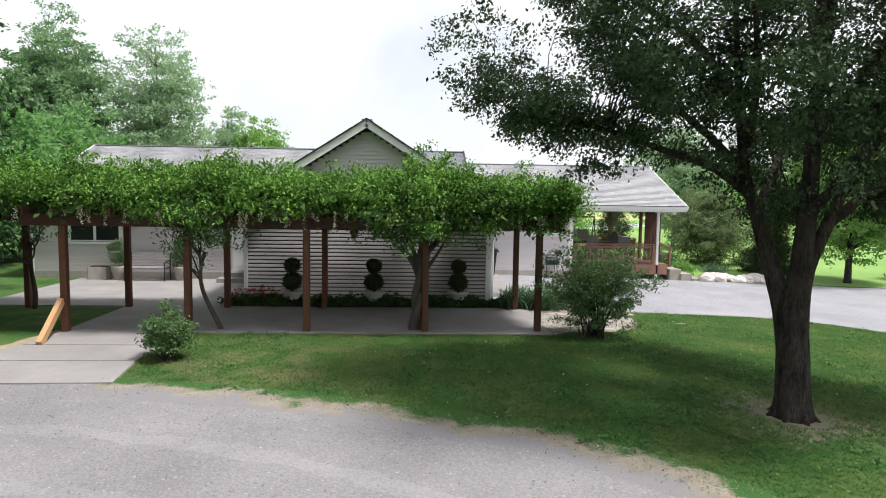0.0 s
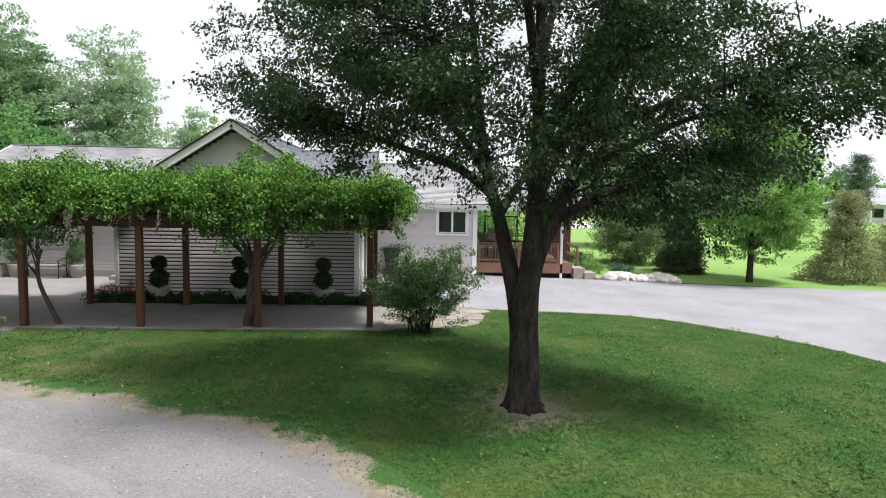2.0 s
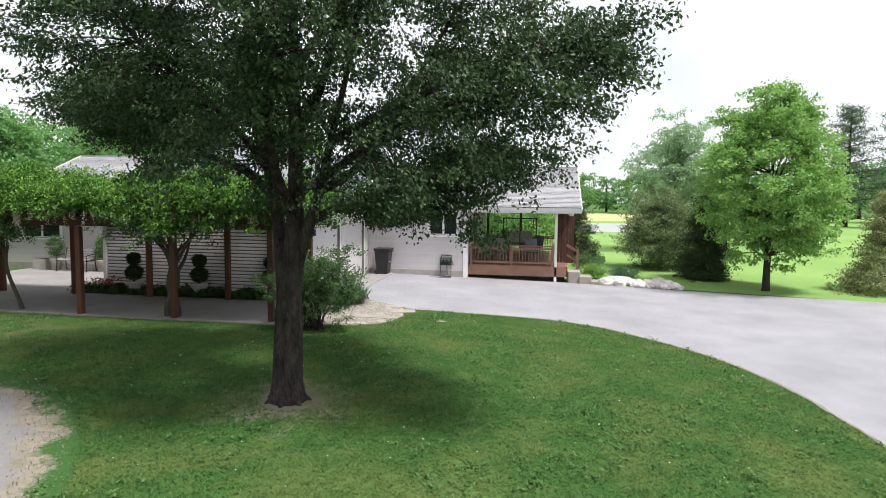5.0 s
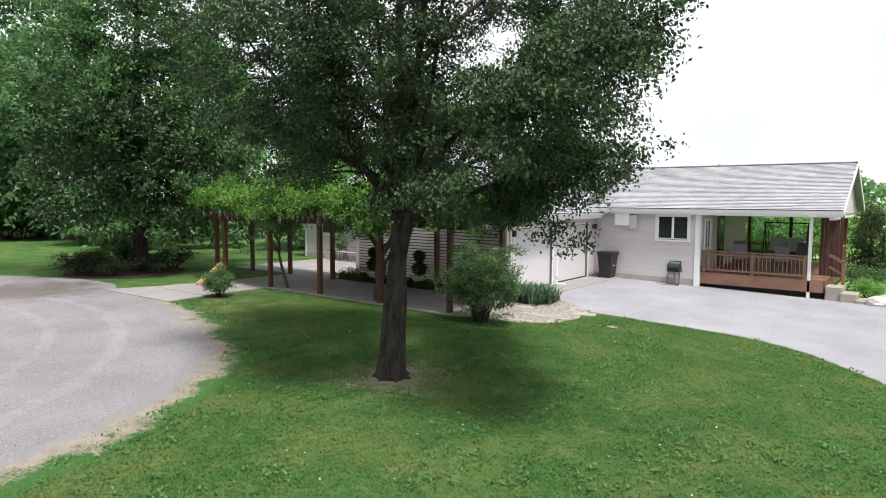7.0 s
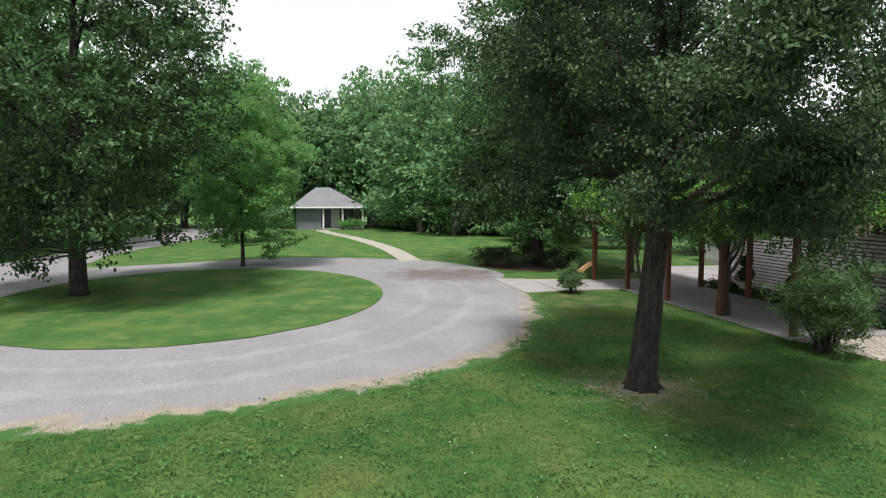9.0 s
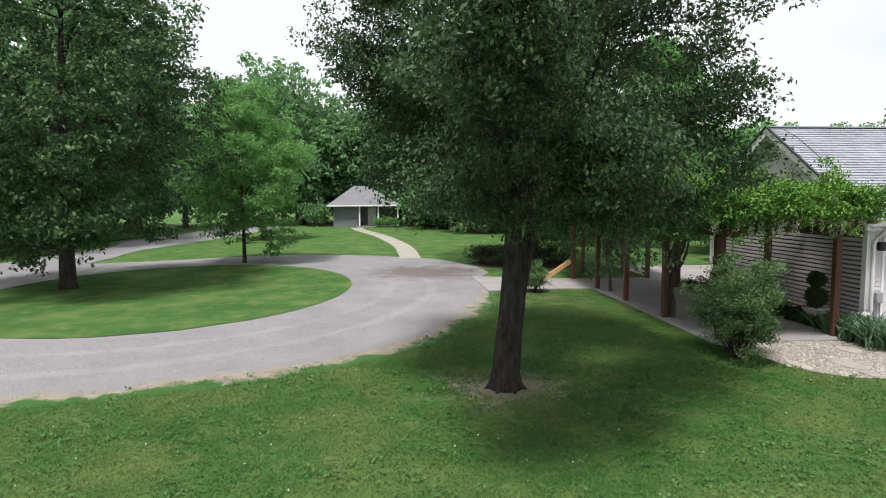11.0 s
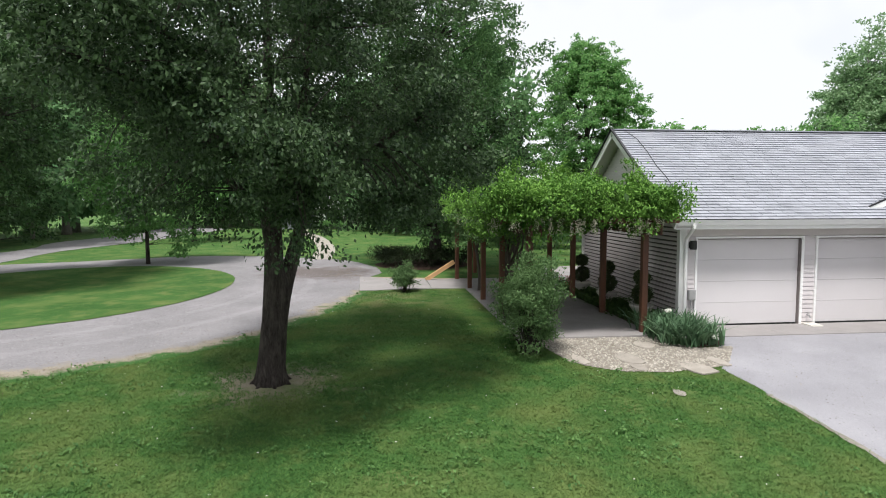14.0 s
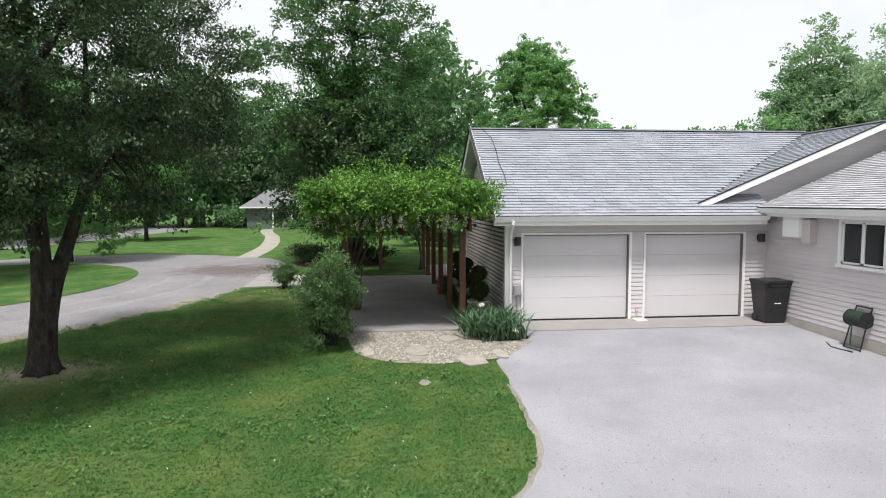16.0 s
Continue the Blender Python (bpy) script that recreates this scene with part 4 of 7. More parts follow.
def shingles(roof, origin, along, up, rows, span, near, field="shingle_joined"):
    """Shingle tabs on a roof plane: the tabs for which near(u, v) holds are pieces of their own, the rest one mesh."""
    o, a, u = Vector(origin), Vector(along), Vector(up)
    nrm = a.cross(u).normalized()
    if nrm.z < 0:
        nrm = -nrm
    rng = random.Random(int(origin[0] * 10) + 77)
    rest = Mesh()
    single, count = {}, 0
    for r in range(rows):
        lo, hi = span((r + 0.4) * SH)
        x = lo - rng.random() * 0.3
        while x < hi:
            w = 0.305
            x0, x1 = max(x + 0.004, lo), min(x + w - 0.004, hi)
            x += w
            if x1 - x0 < 0.05:
                continue
            lift = 0.026 + rng.random() * 0.009
            v0, v1 = r * SH, (r + 1) * SH + 0.02
            c = [o + a * p + u * q + nrm * h for h, q in ((0.003, v0), (lift, v0), (0.004, v1)) for p in (x0, x1)]
            f = [(0, 1, 3, 2), (2, 3, 5, 4), (0, 2, 4), (1, 5, 3)]
            if near(x0, v0) and count < 300 and x1 - x0 > 0.29:
                count += 1
                part("shingle", Mesh().add(c, f), M["shingle"], roof)
            else:
                rest.add(c, f)
    if rest.v:
        part("shingles", rest, M[field], roof, "courses of grey asphalt shingles")["kind"] = "stuff"


# ---- pergola ----
pergola = thing("pergola", (-4.5, -2.5, g(-4.5)), "long red-brown timber pergola over the walk, overgrown with wisteria", "pergola")
FRONT = [(-9.4, -4.05), (-6.91, -3.95), (-4.42, -3.93), (-1.87, -3.90), (0.62, -3.82)]
BACK = [(0.56 - 2.49 * i, -1.17) for i in range(6)]
for x, y in FRONT + BACK + [(-11.6, -3.0)]:
    s = 0.07
    p = part("post", Mesh().box(x - s, x + s, y - s, y + s, g(x) - 0.1, 2.29, 0.012), M["redwood"], pergola, "square red-brown stained post")
for y0, y1, xa in ((-4.05, -3.81, -10.2), (-1.17, -1.17, -12.6)):
    for off in (-0.1, 0.1):
        part("beam", Mesh().beam((xa, y0 + off, 2.40), (1.15, y1 + off, 2.40), 0.045, 0.24), M["beam"], pergola)
for i in range(24):
    x = -12.2 + i * 0.565
    yf = -4.5 if x > -10.2 else -3.3
    part("joist", Mesh().beam((x, yf, 2.60), (x, -0.5, 2.60), 0.045, 0.16), M["beam"], pergola)
part("beam", Mesh().beam((-11.6, -3.3, 2.40), (-11.6, -0.8, 2.40), 0.05, 0.2), M["beam"], pergola)
part("brace", Mesh().beam((-9.42, -4.16, 0.72), (-9.25, -5.25, 0.06), 0.10, 0.15), M["newwood"], pergola, "fresh yellow timber prop leaning on the post")

# ---- porch deck ----
deck = thing("porch_deck", (6.0, 9.0, -0.1), "red-stained timber porch deck with baluster railing and steps", "deck")
part("rim_board", Mesh().box(4.1, 7.95, 6.70, 6.75, 0.06, 0.44), M["deck"], deck, "red-stained rim board")
part("rim_board", Mesh().box(7.95, 8.0, 6.80, 13.9, 0.06, 0.44), M["deck"], deck)
# dark block added under the deck in place of the shade there
part("skirt", Mesh().box(4.12, 7.9, 7.0, 13.8, -0.2, 0.05), M["dark"], deck)
for i in range(50):
    y = 6.72 + i * 0.143
    part("deck_board", Mesh().box(4.11, 7.98, y, y + 0.134, 0.40 + 0.042, 0.47), M["deck"], deck)


def railing(x0, y0, x1, y1, posts):
    d = Vector((x1 - x0, y1 - y0, 0))
    n = d.normalized()
    rail = part("railing", Mesh().beam((x0, y0, 1.24), (x1, y1, 1.24), 0.12, 0.04), M["deck"], deck, "red-stained railing with upright balusters")
    for z in (1.14, 0.58):
        part("rail", Mesh().beam((x0, y0, z), (x1, y1, z), 0.04, 0.07), M["deck"], rail)
    k = int(d.length / 0.125)
    for i in range(1, k):
        p = Vector((x0, y0, 0)) + d * i / k
        part("baluster", Mesh().box(p.x - 0.012, p.x + 0.012, p.y - 0.012, p.y + 0.012, 0.52, 1.16), M["deck"], rail)
    for t in posts:
        p = Vector((x0, y0, 0)) + d * t
        part("newel", Mesh().box(p.x - 0.045, p.x + 0.045, p.y - 0.045, p.y + 0.045, 0.40, 1.27), M["deck"], rail)


railing(4.12, 6.78, 7.5, 6.78, (0.03, 0.5, 0.97))
railing(4.2, 13.8, 7.9, 13.8, (0.03, 0.5, 0.97))
railing(7.9, 10.2, 7.9, 13.8, (0.03, 0.5, 0.97))
part("porch_post", Mesh().box(7.48, 7.58, 6.70, 6.80, -0.2, 2.56, 0.015), M["white"], deck, "white square porch post down to the drive")
for x, y in ((7.9, 9.6), (7.9, 13.75), (5.9, 13.75), (4.25, 13.75)):
    part("porch_post", Mesh().box(x - 0.06, x + 0.06, y - 0.06, y + 0.06, 0.4, 2.5, 0.012), M["redwood"], deck, "brown timber porch post")
for i in range(6):
    x = 7.62 + i * 0.115
    part("screen_board", Mesh().box(x, x + 0.105, 8.35, 8.385, 0.45, 2.58), M["beam"], deck, "" if i else "upright red-brown screen board")
for i in range(3):
    z = 0.28 - i * 0.17
    part("step", Mesh().box(8.02 + i * 0.42, 8.50 + i * 0.42, 6.62 - 0.1 * i, 7.5 - 0.1 * i, -0.2, z, 0.03), M["flag"], deck, "pale stone step")
part("stair_rail", Mesh().beam((7.98, 7.7, 1.25), (8.42, 7.62, 1.0), 0.05, 0.09), M["deck"], deck)
part("stair_rail", Mesh().beam((7.98, 7.7, 0.85), (8.42, 7.62, 0.6), 0.04, 0.07), M["deck"], deck)
part("newel", Mesh().box(8.38, 8.46, 7.57, 7.65, -0.15, 1.1), M["deck"], deck)


# ---- plants: tools ----
def unit(v):
    return v / (np.linalg.norm(v, axis=1, keepdims=True) + 1e-9)


def leaf_arrays(c, size, rng, up=0.5, droop=0.3, slim=0.55, out=None):
    """A folded four-cornered leaf at each place."""
    n = len(c)
    d = rng.normal(size=(n, 3))
    d[:, 2] -= droop
    if out is not None:
        d += out * 0.7
    d = unit(d)
    nr = rng.normal(size=(n, 3))
    nr[:, 2] += up * 2
    nr = unit(nr - d * (nr * d).sum(1, keepdims=True))
    s = np.cross(nr, d)
    ln = (size * rng.uniform(0.65, 1.3, n))[:, None]
    w = ln * slim * 0.5
    v = np.stack([c - d * ln * 0.5, c + s * w + nr * w * 0.35 - d * ln * 0.05, c + d * ln * 0.5, c - s * w + nr * w * 0.35 - d * ln * 0.05], 1).reshape(-1, 3)
    i = np.arange(n)[:, None] * 4
    f = np.concatenate([i + (0, 1, 2), i + (0, 2, 3)], 1).reshape(-1, 3)
    return v, f


def crown_points(rng, n, centre, radii, shape, lumps=0.25, hollow=0.35, seed=0.0):
    """Places of twigs' ends inside a crown, more towards its skin, with bays and lumps."""
    out = []
    while len(out) < n:
        d = rng.normal(size=3)
        d /= np.linalg.norm(d)
        k = 1 + lumps * 2.0 * noise.noise(Vector((d[0] * 1.9 + seed, d[1] * 1.9, d[2] * 1.9)))
        r = (hollow + (1 - hollow) * rng.random() ** 0.55) * k
        if shape == "cone":
            h = rng.random() ** 1.35
            a = rng.random() * 6.283
            k = 1 + lumps * 2.0 * noise.noise(Vector((math.cos(a) * 1.5 + seed, math.sin(a) * 1.5, h * 4)))
            rr = (1 - h) ** 0.75 * (0.35 + 0.65 * rng.random() ** 0.5) * k
            p = (math.cos(a) * rr * radii[0], math.sin(a) * rr * radii[1], (h * 2 - 1) * radii[2])
        elif shape == "egg":
            s = 1.0 - 0.35 * d[2] if d[2] > 0 else 1.0
            p = (d[0] * r * radii[0] * s, d[1] * r * radii[1] * s, d[2] * r * radii[2])
        else:
            p = tuple(d * r * np.array(radii))
        out.append((p[0] + centre[0], p[1] + centre[1], p[2] + centre[2]))
    return np.array(out)


def foliage(parent, name, pts, per, spread, size, mat, rng, up=0.5, droop=0.3, slim=0.55, label="", centre=None, kind="", sub=1, wide=0.3):
    """Leaves in small sprays round each twig's end, as one mesh under its plant; sub: sprays to a bough."""
    base = np.array(BASE[parent.name])
    if sub > 1:
        pts = np.repeat(pts, sub, axis=0) + rng.normal(size=(len(pts) * sub, 3)) * np.array((wide, wide, wide * 0.55))
    n = len(pts)
    c = np.repeat(pts, per, axis=0) + rng.normal(size=(n * per, 3)) * np.array((spread, spread, spread * 0.6))
    out = unit(c - np.array(centre)) if centre is not None else None
    v, f = leaf_arrays(c - base, size, rng, up, droop, slim, out)
    ob = link_mesh(name, array_mesh(name, v, f), mat, parent, label)
    if kind:
        ob["kind"] = kind
    return ob


def bend(a, b, rng, sag=0.12, n=5):
    a, b = Vector(a), Vector(b)
    d = (b - a).length
    w = Vector(rng.normal(size=3)) * d * 0.06
    return [a.lerp(b, i / (n - 1)) + w * math.sin(math.pi * i / (n - 1)) + Vector((0, 0, d * sag * math.sin(math.pi * i / (n - 1)))) for i in range(n)]


def grow(mb, limbs, ends, rng, twig=0.012, limb_r=None):
    """Twigs from the nearest place on the limbs to the ends."""
    spots = [(Vector(p), r) for pts, radii in limbs for p, r in zip(pts, radii)]
    arr = np.array([tuple(s[0]) for s in spots])
    for e in ends:
        dist = np.linalg.norm(arr - e, axis=1) + np.maximum(arr[:, 2] - e[2], 0) * 0.7
        k = int(np.argmin(dist))
        pts = bend(spots[k][0], e, rng, 0.06, 4)
        r0 = min(spots[k][1] * 0.5, twig * 2.2)
        mb.tube(pts, [r0, r0 * 0.7, r0 * 0.5, 0.004], 4, False)


def tree(name, x, y, height, crown, shape, trunk_r, mat, bark, label, category, seed, clusters=160, per=40, spread=0.35, size=0.16, limbs=7, clear=0.22, hollow=0.35, lumps=0.25, up=0.5, droop=0.3, slim=0.55, group="", twigs=True, sub=6, dense=1.0):
    """A tapered trunk with limbs, and a crown of many leaves in uneven sprays. crown: (height of the middle, half width, half depth, half height)."""
    rng = np.random.default_rng(seed)
    z0 = g(x)
    ob = thing(name, (x, y, z0), label, category, group)
    cz, rx, ry, rz = crown
    ends = crown_points(rng, clusters, (x, y, z0 + cz), (rx, ry, rz), shape, lumps, hollow, seed * 1.7)
    mb = Mesh()
    lean = rng.normal(size=2) * 0.02 * height
    stem = [(x + lean[0] * t * t, y + lean[1] * t * t, z0 - 0.1 + (height * 0.93 + 0.1) * t) for t in (0, 0.03, 0.12, 0.3, 0.5, 0.75, 1.0)]
    radii = [trunk_r * k for k in (1.45, 1.15, 1.0, 0.82, 0.6, 0.3, 0.06)]
    mb.tube(stem, radii, 12)
    grown = [([Vector(stem[i]).lerp(Vector(stem[i + 1]), t) for i in range(2, 6) for t in (0, 0.5)], [radii[i] for i in range(2, 6) for t in (0, 1)])]
    pick = rng.choice(len(ends), min(limbs, len(ends)), replace=False)
    for k in pick:
        e = Vector(ends[k])
        h = max(clear * height, min((e.z - z0) * 0.6, height * 0.7))
        q = h / (height * 0.93)
        s = Vector((x + lean[0] * q * q, y + lean[1] * q * q, z0 + h))
        pts = bend(s, s.lerp(e, 0.9), rng, 0.10, 6)
        r = trunk_r * 0.42 * (1 - 0.5 * q)
        rr = [r, r * 0.8, r * 0.62, r * 0.45, r * 0.28, r * 0.12]
        mb.tube(pts, rr, 7, False)
        grown.append((pts, rr))
    if twigs:
        grow(mb, grown, ends, rng, trunk_r * 0.06)
    part("trunk", mb, bark, ob, "", True)
    foliage(ob, "crown", ends, max(8, int(per * 2.6 / sub * dense)), spread * 0.40, size * 0.72, mat, rng, up, droop, slim, "", (x, y, z0 + cz), sub=sub, wide=spread * 0.9)
    return ob


# ---- the oak on the lawn ----
def build_oak():
    rng = np.random.default_rng(11)
    x, y = 3.23, -8.92
    z0 = g(x)
    ob = thing("oak_tree", (x, y, z0), "broad dark-leaved shade tree with a forked trunk standing on the lawn", "tree")
    mb = Mesh()
    stem = [(x, y, z0 - 0.1), (x, y, z0 + 0.06), (x + 0.005, y + 0.01, z0 + 0.3), (x, y + 0.06, z0 + 0.9), (x - 0.01, y + 0.12, z0 + 1.4), (x - 0.02, y + 0.17, z0 + 1.75), (x - 0.03, y + 0.19, z0 + 2.0)]
    mb.tube(stem, [0.32, 0.265, 0.232, 0.215, 0.205, 0.15, 0.03], 18)
    for k in range(7):
        a = k * 0.9 + 0.3
        c, s = math.cos(a), math.sin(a)
        mb.tube([(x + c * 0.16, y + s * 0.16, z0 + 0.45), (x + c * 0.20, y + s * 0.20, z0 + 0.18), (x + c * 0.25, y + s * 0.25, z0 + 0.05), (x + c * 0.36, y + s * 0.36, z0 - 0.03)], [0.05, 0.06, 0.05, 0.025], 8)
    T = Vector((x, y, z0))
    stems = [
        ([(0.0, 0.05, 0.8), (0.02, 0.08, 1.5), (0.08, 0.10, 2.3), (0.12, 0.10, 3.2), (0.12, 0.08, 4.6), (0.10, 0.10, 6.4), (0.10, 0.20, 8.2)], 0.21),
        ([(-0.02, 0.08, 0.8), (-0.09, 0.20, 1.5), (-0.21, 0.36, 2.1), (-0.36, 0.53, 2.8), (-0.56, 0.62, 3.6), (-0.76, 0.60, 5.2), (-0.95, 0.55, 7.2)], 0.175),
        ([(0.05, 0.06, 1.5), (0.14, 0.08, 2.1), (0.32, 0.05, 2.6), (0.50, 0.02, 3.1), (0.74, -0.10, 3.9), (1.10, -0.20, 5.2), (1.40, -0.30, 6.6)], 0.13),
    ]
    lower = [
        ([(0.54, 0.0, 3.2), (1.05, 0.40, 3.6), (1.6, 0.8, 4.6), (2.2, 1.0, 5.7), (2.8, 1.1, 6.7)], 0.075),
        ([(-0.44, 0.57, 3.1), (-0.95, 0.65, 3.5), (-1.65, 0.75, 3.75), (-2.5, 0.9, 4.05), (-3.3, 1.1, 4.3), (-4.1, 1.3, 4.45)], 0.08),
        ([(-0.50, 0.60, 3.35), (-0.9, 1.0, 4.0), (-1.4, 1.7, 4.7), (-1.8, 2.4, 5.4), (-2.0, 2.9, 6.0)], 0.075),
        ([(-0.56, 0.62, 3.6), (-0.95, -0.3, 4.4), (-1.5, -1.2, 5.1), (-1.9, -1.6, 5.9)], 0.07),
        ([(0.10, 0.10, 2.8), (0.15, -0.7, 3.5), (0.4, -1.4, 4.1), (0.7, -1.9, 4.7), (0.9, -2.3, 5.2)], 0.08),
        ([(0.58, -0.02, 3.35), (1.3, -0.3, 3.8), (2.1, -0.6, 4.2), (3.2, -0.9, 4.4), (4.3, -1.1, 4.45)], 0.065),
    ]
    upper = [
        ([(-0.36, 0.53, 2.8), (0.2, 1.2, 3.5), (1.0, 2.1, 4.1), (1.3, 2.8, 4.5)], 0.075),
        ([(0.38, 0.04, 2.75), (1.3, 0.45, 3.2), (2.4, 0.75, 3.5), (3.0, 0.7, 3.7), (3.65, 0.6, 3.85)], 0.08),
        ([(0.74, -0.10, 3.9), (1.8, -0.25, 4.4), (3.0, -0.38, 4.8), (4.1, -0.75, 5.0), (4.7, -0.95, 5.1)], 0.07),
        ([(-0.66, 0.62, 4.4), (-1.5, 0.3, 5.2), (-2.4, 0.6, 5.9), (-3.3, 0.8, 6.4)], 0.075),
        ([(0.12, 0.08, 4.4), (-0.2, -0.6, 5.6), (-0.6, -1.2, 6.6), (-0.8, -1.8, 7.3)], 0.085),
        ([(0.12, 0.08, 5.0), (0.6, 1.2, 6.3), (1.1, 2.1, 7.1)], 0.08),
        ([(0.12, 0.09, 4.0), (0.55, -0.1, 4.6), (1.0, -0.4, 5.6), (1.6, -0.9, 6.8), (2.1, -1.3, 7.6)], 0.095),
    ]
    limbs = []
    for pts, r in stems + lower + upper:
        p = [T + Vector(q) for q in pts]
        p = [Vector(q) for q in _smooth(p)]
        rr = [r * (1 - 0.88 * i / (len(p) - 1)) for i in range(len(p))]
        mb.tube(p, rr, 10, False)
        limbs.append((p, rr))
    cen = (x + 0.05, y + 0.5, z0 + 4.9)
    d = unit(rng.normal(size=(1050, 3)))
    lump = np.array([1 + 0.30 * noise.noise(Vector((q[0] * 2.3, q[1] * 2.3, q[2] * 2.3 + 4.0))) for q in d])
    full = 1.0 / (np.abs(d) ** 2.6).sum(1) ** (1 / 2.6)
    r = (0.30 + 0.70 * rng.random(1050) ** 0.5) * lump * full
    ends = np.stack([d[:, 0] * r * np.where(d[:, 0] < 0, 4.75, 4.15), d[:, 1] * r * np.where(d[:, 1] < 0, 3.15, 3.3), d[:, 2] * r * np.where(d[:, 2] < 0, 2.45, 5.1)], 1) + cen
    out = np.hypot(ends[:, 0] - x, ends[:, 1] - y - 0.2)
    side = ((ends[:, 0] - x) * 0.75 - (ends[:, 1] - y) * 0.66) / (out + 0.01)
    ends = ends[ends[:, 2] > z0 + 2.75 + 1.2 * np.exp(-(out / 1.9) ** 2) + 0.1 * np.clip(side, 0, 1) * np.clip(out / 3, 0, 1) + 0.3 * np.clip((x - ends[:, 0]) / (out + 0.01), 0, 1) + 0.35 * np.clip((ends[:, 1] - y) / (out + 0.01), 0, 1) * np.clip(out / 3, 0, 1)]
    ends = ends[(ends[:, 1] - y < 3.4) | (ends[:, 2] > z0 + 5.9)]
    ends = ends[(ends[:, 2] > z0 + 4.1) | (x - ends[:, 0] < 3.2)]
    ends = ends[(ends[:, 0] - x < 3.7) | (ends[:, 2] > z0 + 5.6)]
    ends = ends[(ends[:, 0] - x < 1.0) | (rng.random(len(ends)) < 0.52)]
    near = np.hypot(ends[:, 0] - x, ends[:, 1] - y - 0.2)
    ends = ends[(near > 1.5) | (ends[:, 2] > z0 + 6.3) | (rng.random(len(ends)) < 0.35)]
    bay = np.array([noise.noise(Vector(tuple(q * 0.62))) for q in ends])
    ends = ends[(bay > -0.055) | ((ends[:, 2] > z0 + 5.8) & (bay > -0.12))][:520]
    ends[:, :2] += (ends[:, :2] - np.array((x, y + 0.3))) * np.clip(ends[:, 2:] - z0 - 6.2, 0, 1.5) * 0.06
    tips = [tuple(np.array(p[i]) + rng.normal(size=3) * (0.22, 0.22, 0.15)) for p, r in limbs for i in range(max(4, len(p) - 8), len(p)) for w in range(2)]
    a, q = rng.uniform(0.95, 1.45, 24), rng.uniform(1.6, 3.3, 24)
    west = np.exp(-((np.abs(a - 3.14)) / 0.7) ** 2)
    skirt = np.stack([x + 0.1 + np.cos(a) * q * 1.08, y + 0.35 + np.sin(a) * q * 0.86, z0 + rng.uniform(2.9, 3.3, 24) - 0.15 * np.clip(np.sin(a), 0, 1) + 0.7 * west], 1)
    a, q = rng.uniform(-0.9, 0.6, 20), rng.uniform(1.2, 3.0, 20)
    east = np.stack([x + 0.1 + np.cos(a) * q, y + 0.1 + np.sin(a) * q, z0 + rng.uniform(2.85, 3.4, 20)], 1)
    # sprays along the three long eastern boughs
    spur = []
    for n, root, tip in ((11, (2.0, -0.4, 4.6), (4.6, -0.9, 5.05)), (8, (2.4, -0.8, 4.3), (4.4, -1.1, 4.45)), (8, (2.2, 0.7, 3.5), (3.75, 0.6, 3.85))):
        t = rng.random((n, 1)) ** 0.8
        spur.append(np.array(T) + np.array(root) * (1 - t) + np.array(tip) * t + rng.normal(size=(n, 3)) * (0.22, 0.25, 0.2))
    spur = np.concatenate(spur)
    a, q = rng.uniform(1.15, 2.0, 16), rng.uniform(3.0, 4.2, 16)
    north = np.stack([x + np.cos(a) * q, y + 0.1 + np.sin(a) * q, z0 + rng.uniform(3.1, 3.7, 16)], 1)
    # close-leaved top of the crown, added mostly out of view to deepen shade
    a, q = rng.uniform(0, 6.28, 190), 3.5 * rng.random(190) ** 0.5
    dome = np.stack([x + 0.1 + np.cos(a) * q, y + 0.4 + np.sin(a) * q * 0.9, z0 + 9.6 - 0.16 * q * q + rng.uniform(-1.2, 0.2, 190)], 1)
    ends = np.concatenate([ends, skirt, spur, north, east, dome])
    ends = np.concatenate([ends, np.array([q for q in tips if q[2] > z0 + 2.6])])
    low = np.array([(x + a, y + b, z0 + c) for a, b, c in ((2.65, 1.05, 2.3), (2.7, 0.95, 2.5), (2.55, 0.9, 2.75), (2.4, 0.85, 3.0))])
    ends = np.concatenate([ends, low])
    joints = np.concatenate([np.array([tuple(q) for q in p]) for p, r in limbs])
    gap = np.array([np.linalg.norm(joints - e, axis=1).min() for e in ends])
    ends = ends[gap < np.where(ends[:, 2] > z0 + 3.9, 1.45, 1.25)]
    grow(mb, limbs, ends, rng, 0.010)
    part("trunk", mb, M["bark"], ob, "dark furrowed forked trunk and limbs", True)
    foliage(ob, "crown", ends, 48, 0.105, 0.065, M["oakleaf"], rng, 0.45, 0.75, 0.55, "dense dark green leaves", cen, sub=7, wide=0.235)
    return ob


def _smooth(p):
    out = []
    n = len(p)
    for i in range(n - 1):
        a, b, c, d = p[max(i - 1, 0)], p[i], p[i + 1], p[min(i + 2, n - 1)]
        for s in range(3):
            t = s / 3
            out.append(0.5 * ((2 * b) + (c - a) * t + (2 * a - 5 * b + 4 * c - d) * t * t + (3 * b - a - 3 * c + d) * t ** 3))
    return out + [p[-1]]


oak = build_oak()

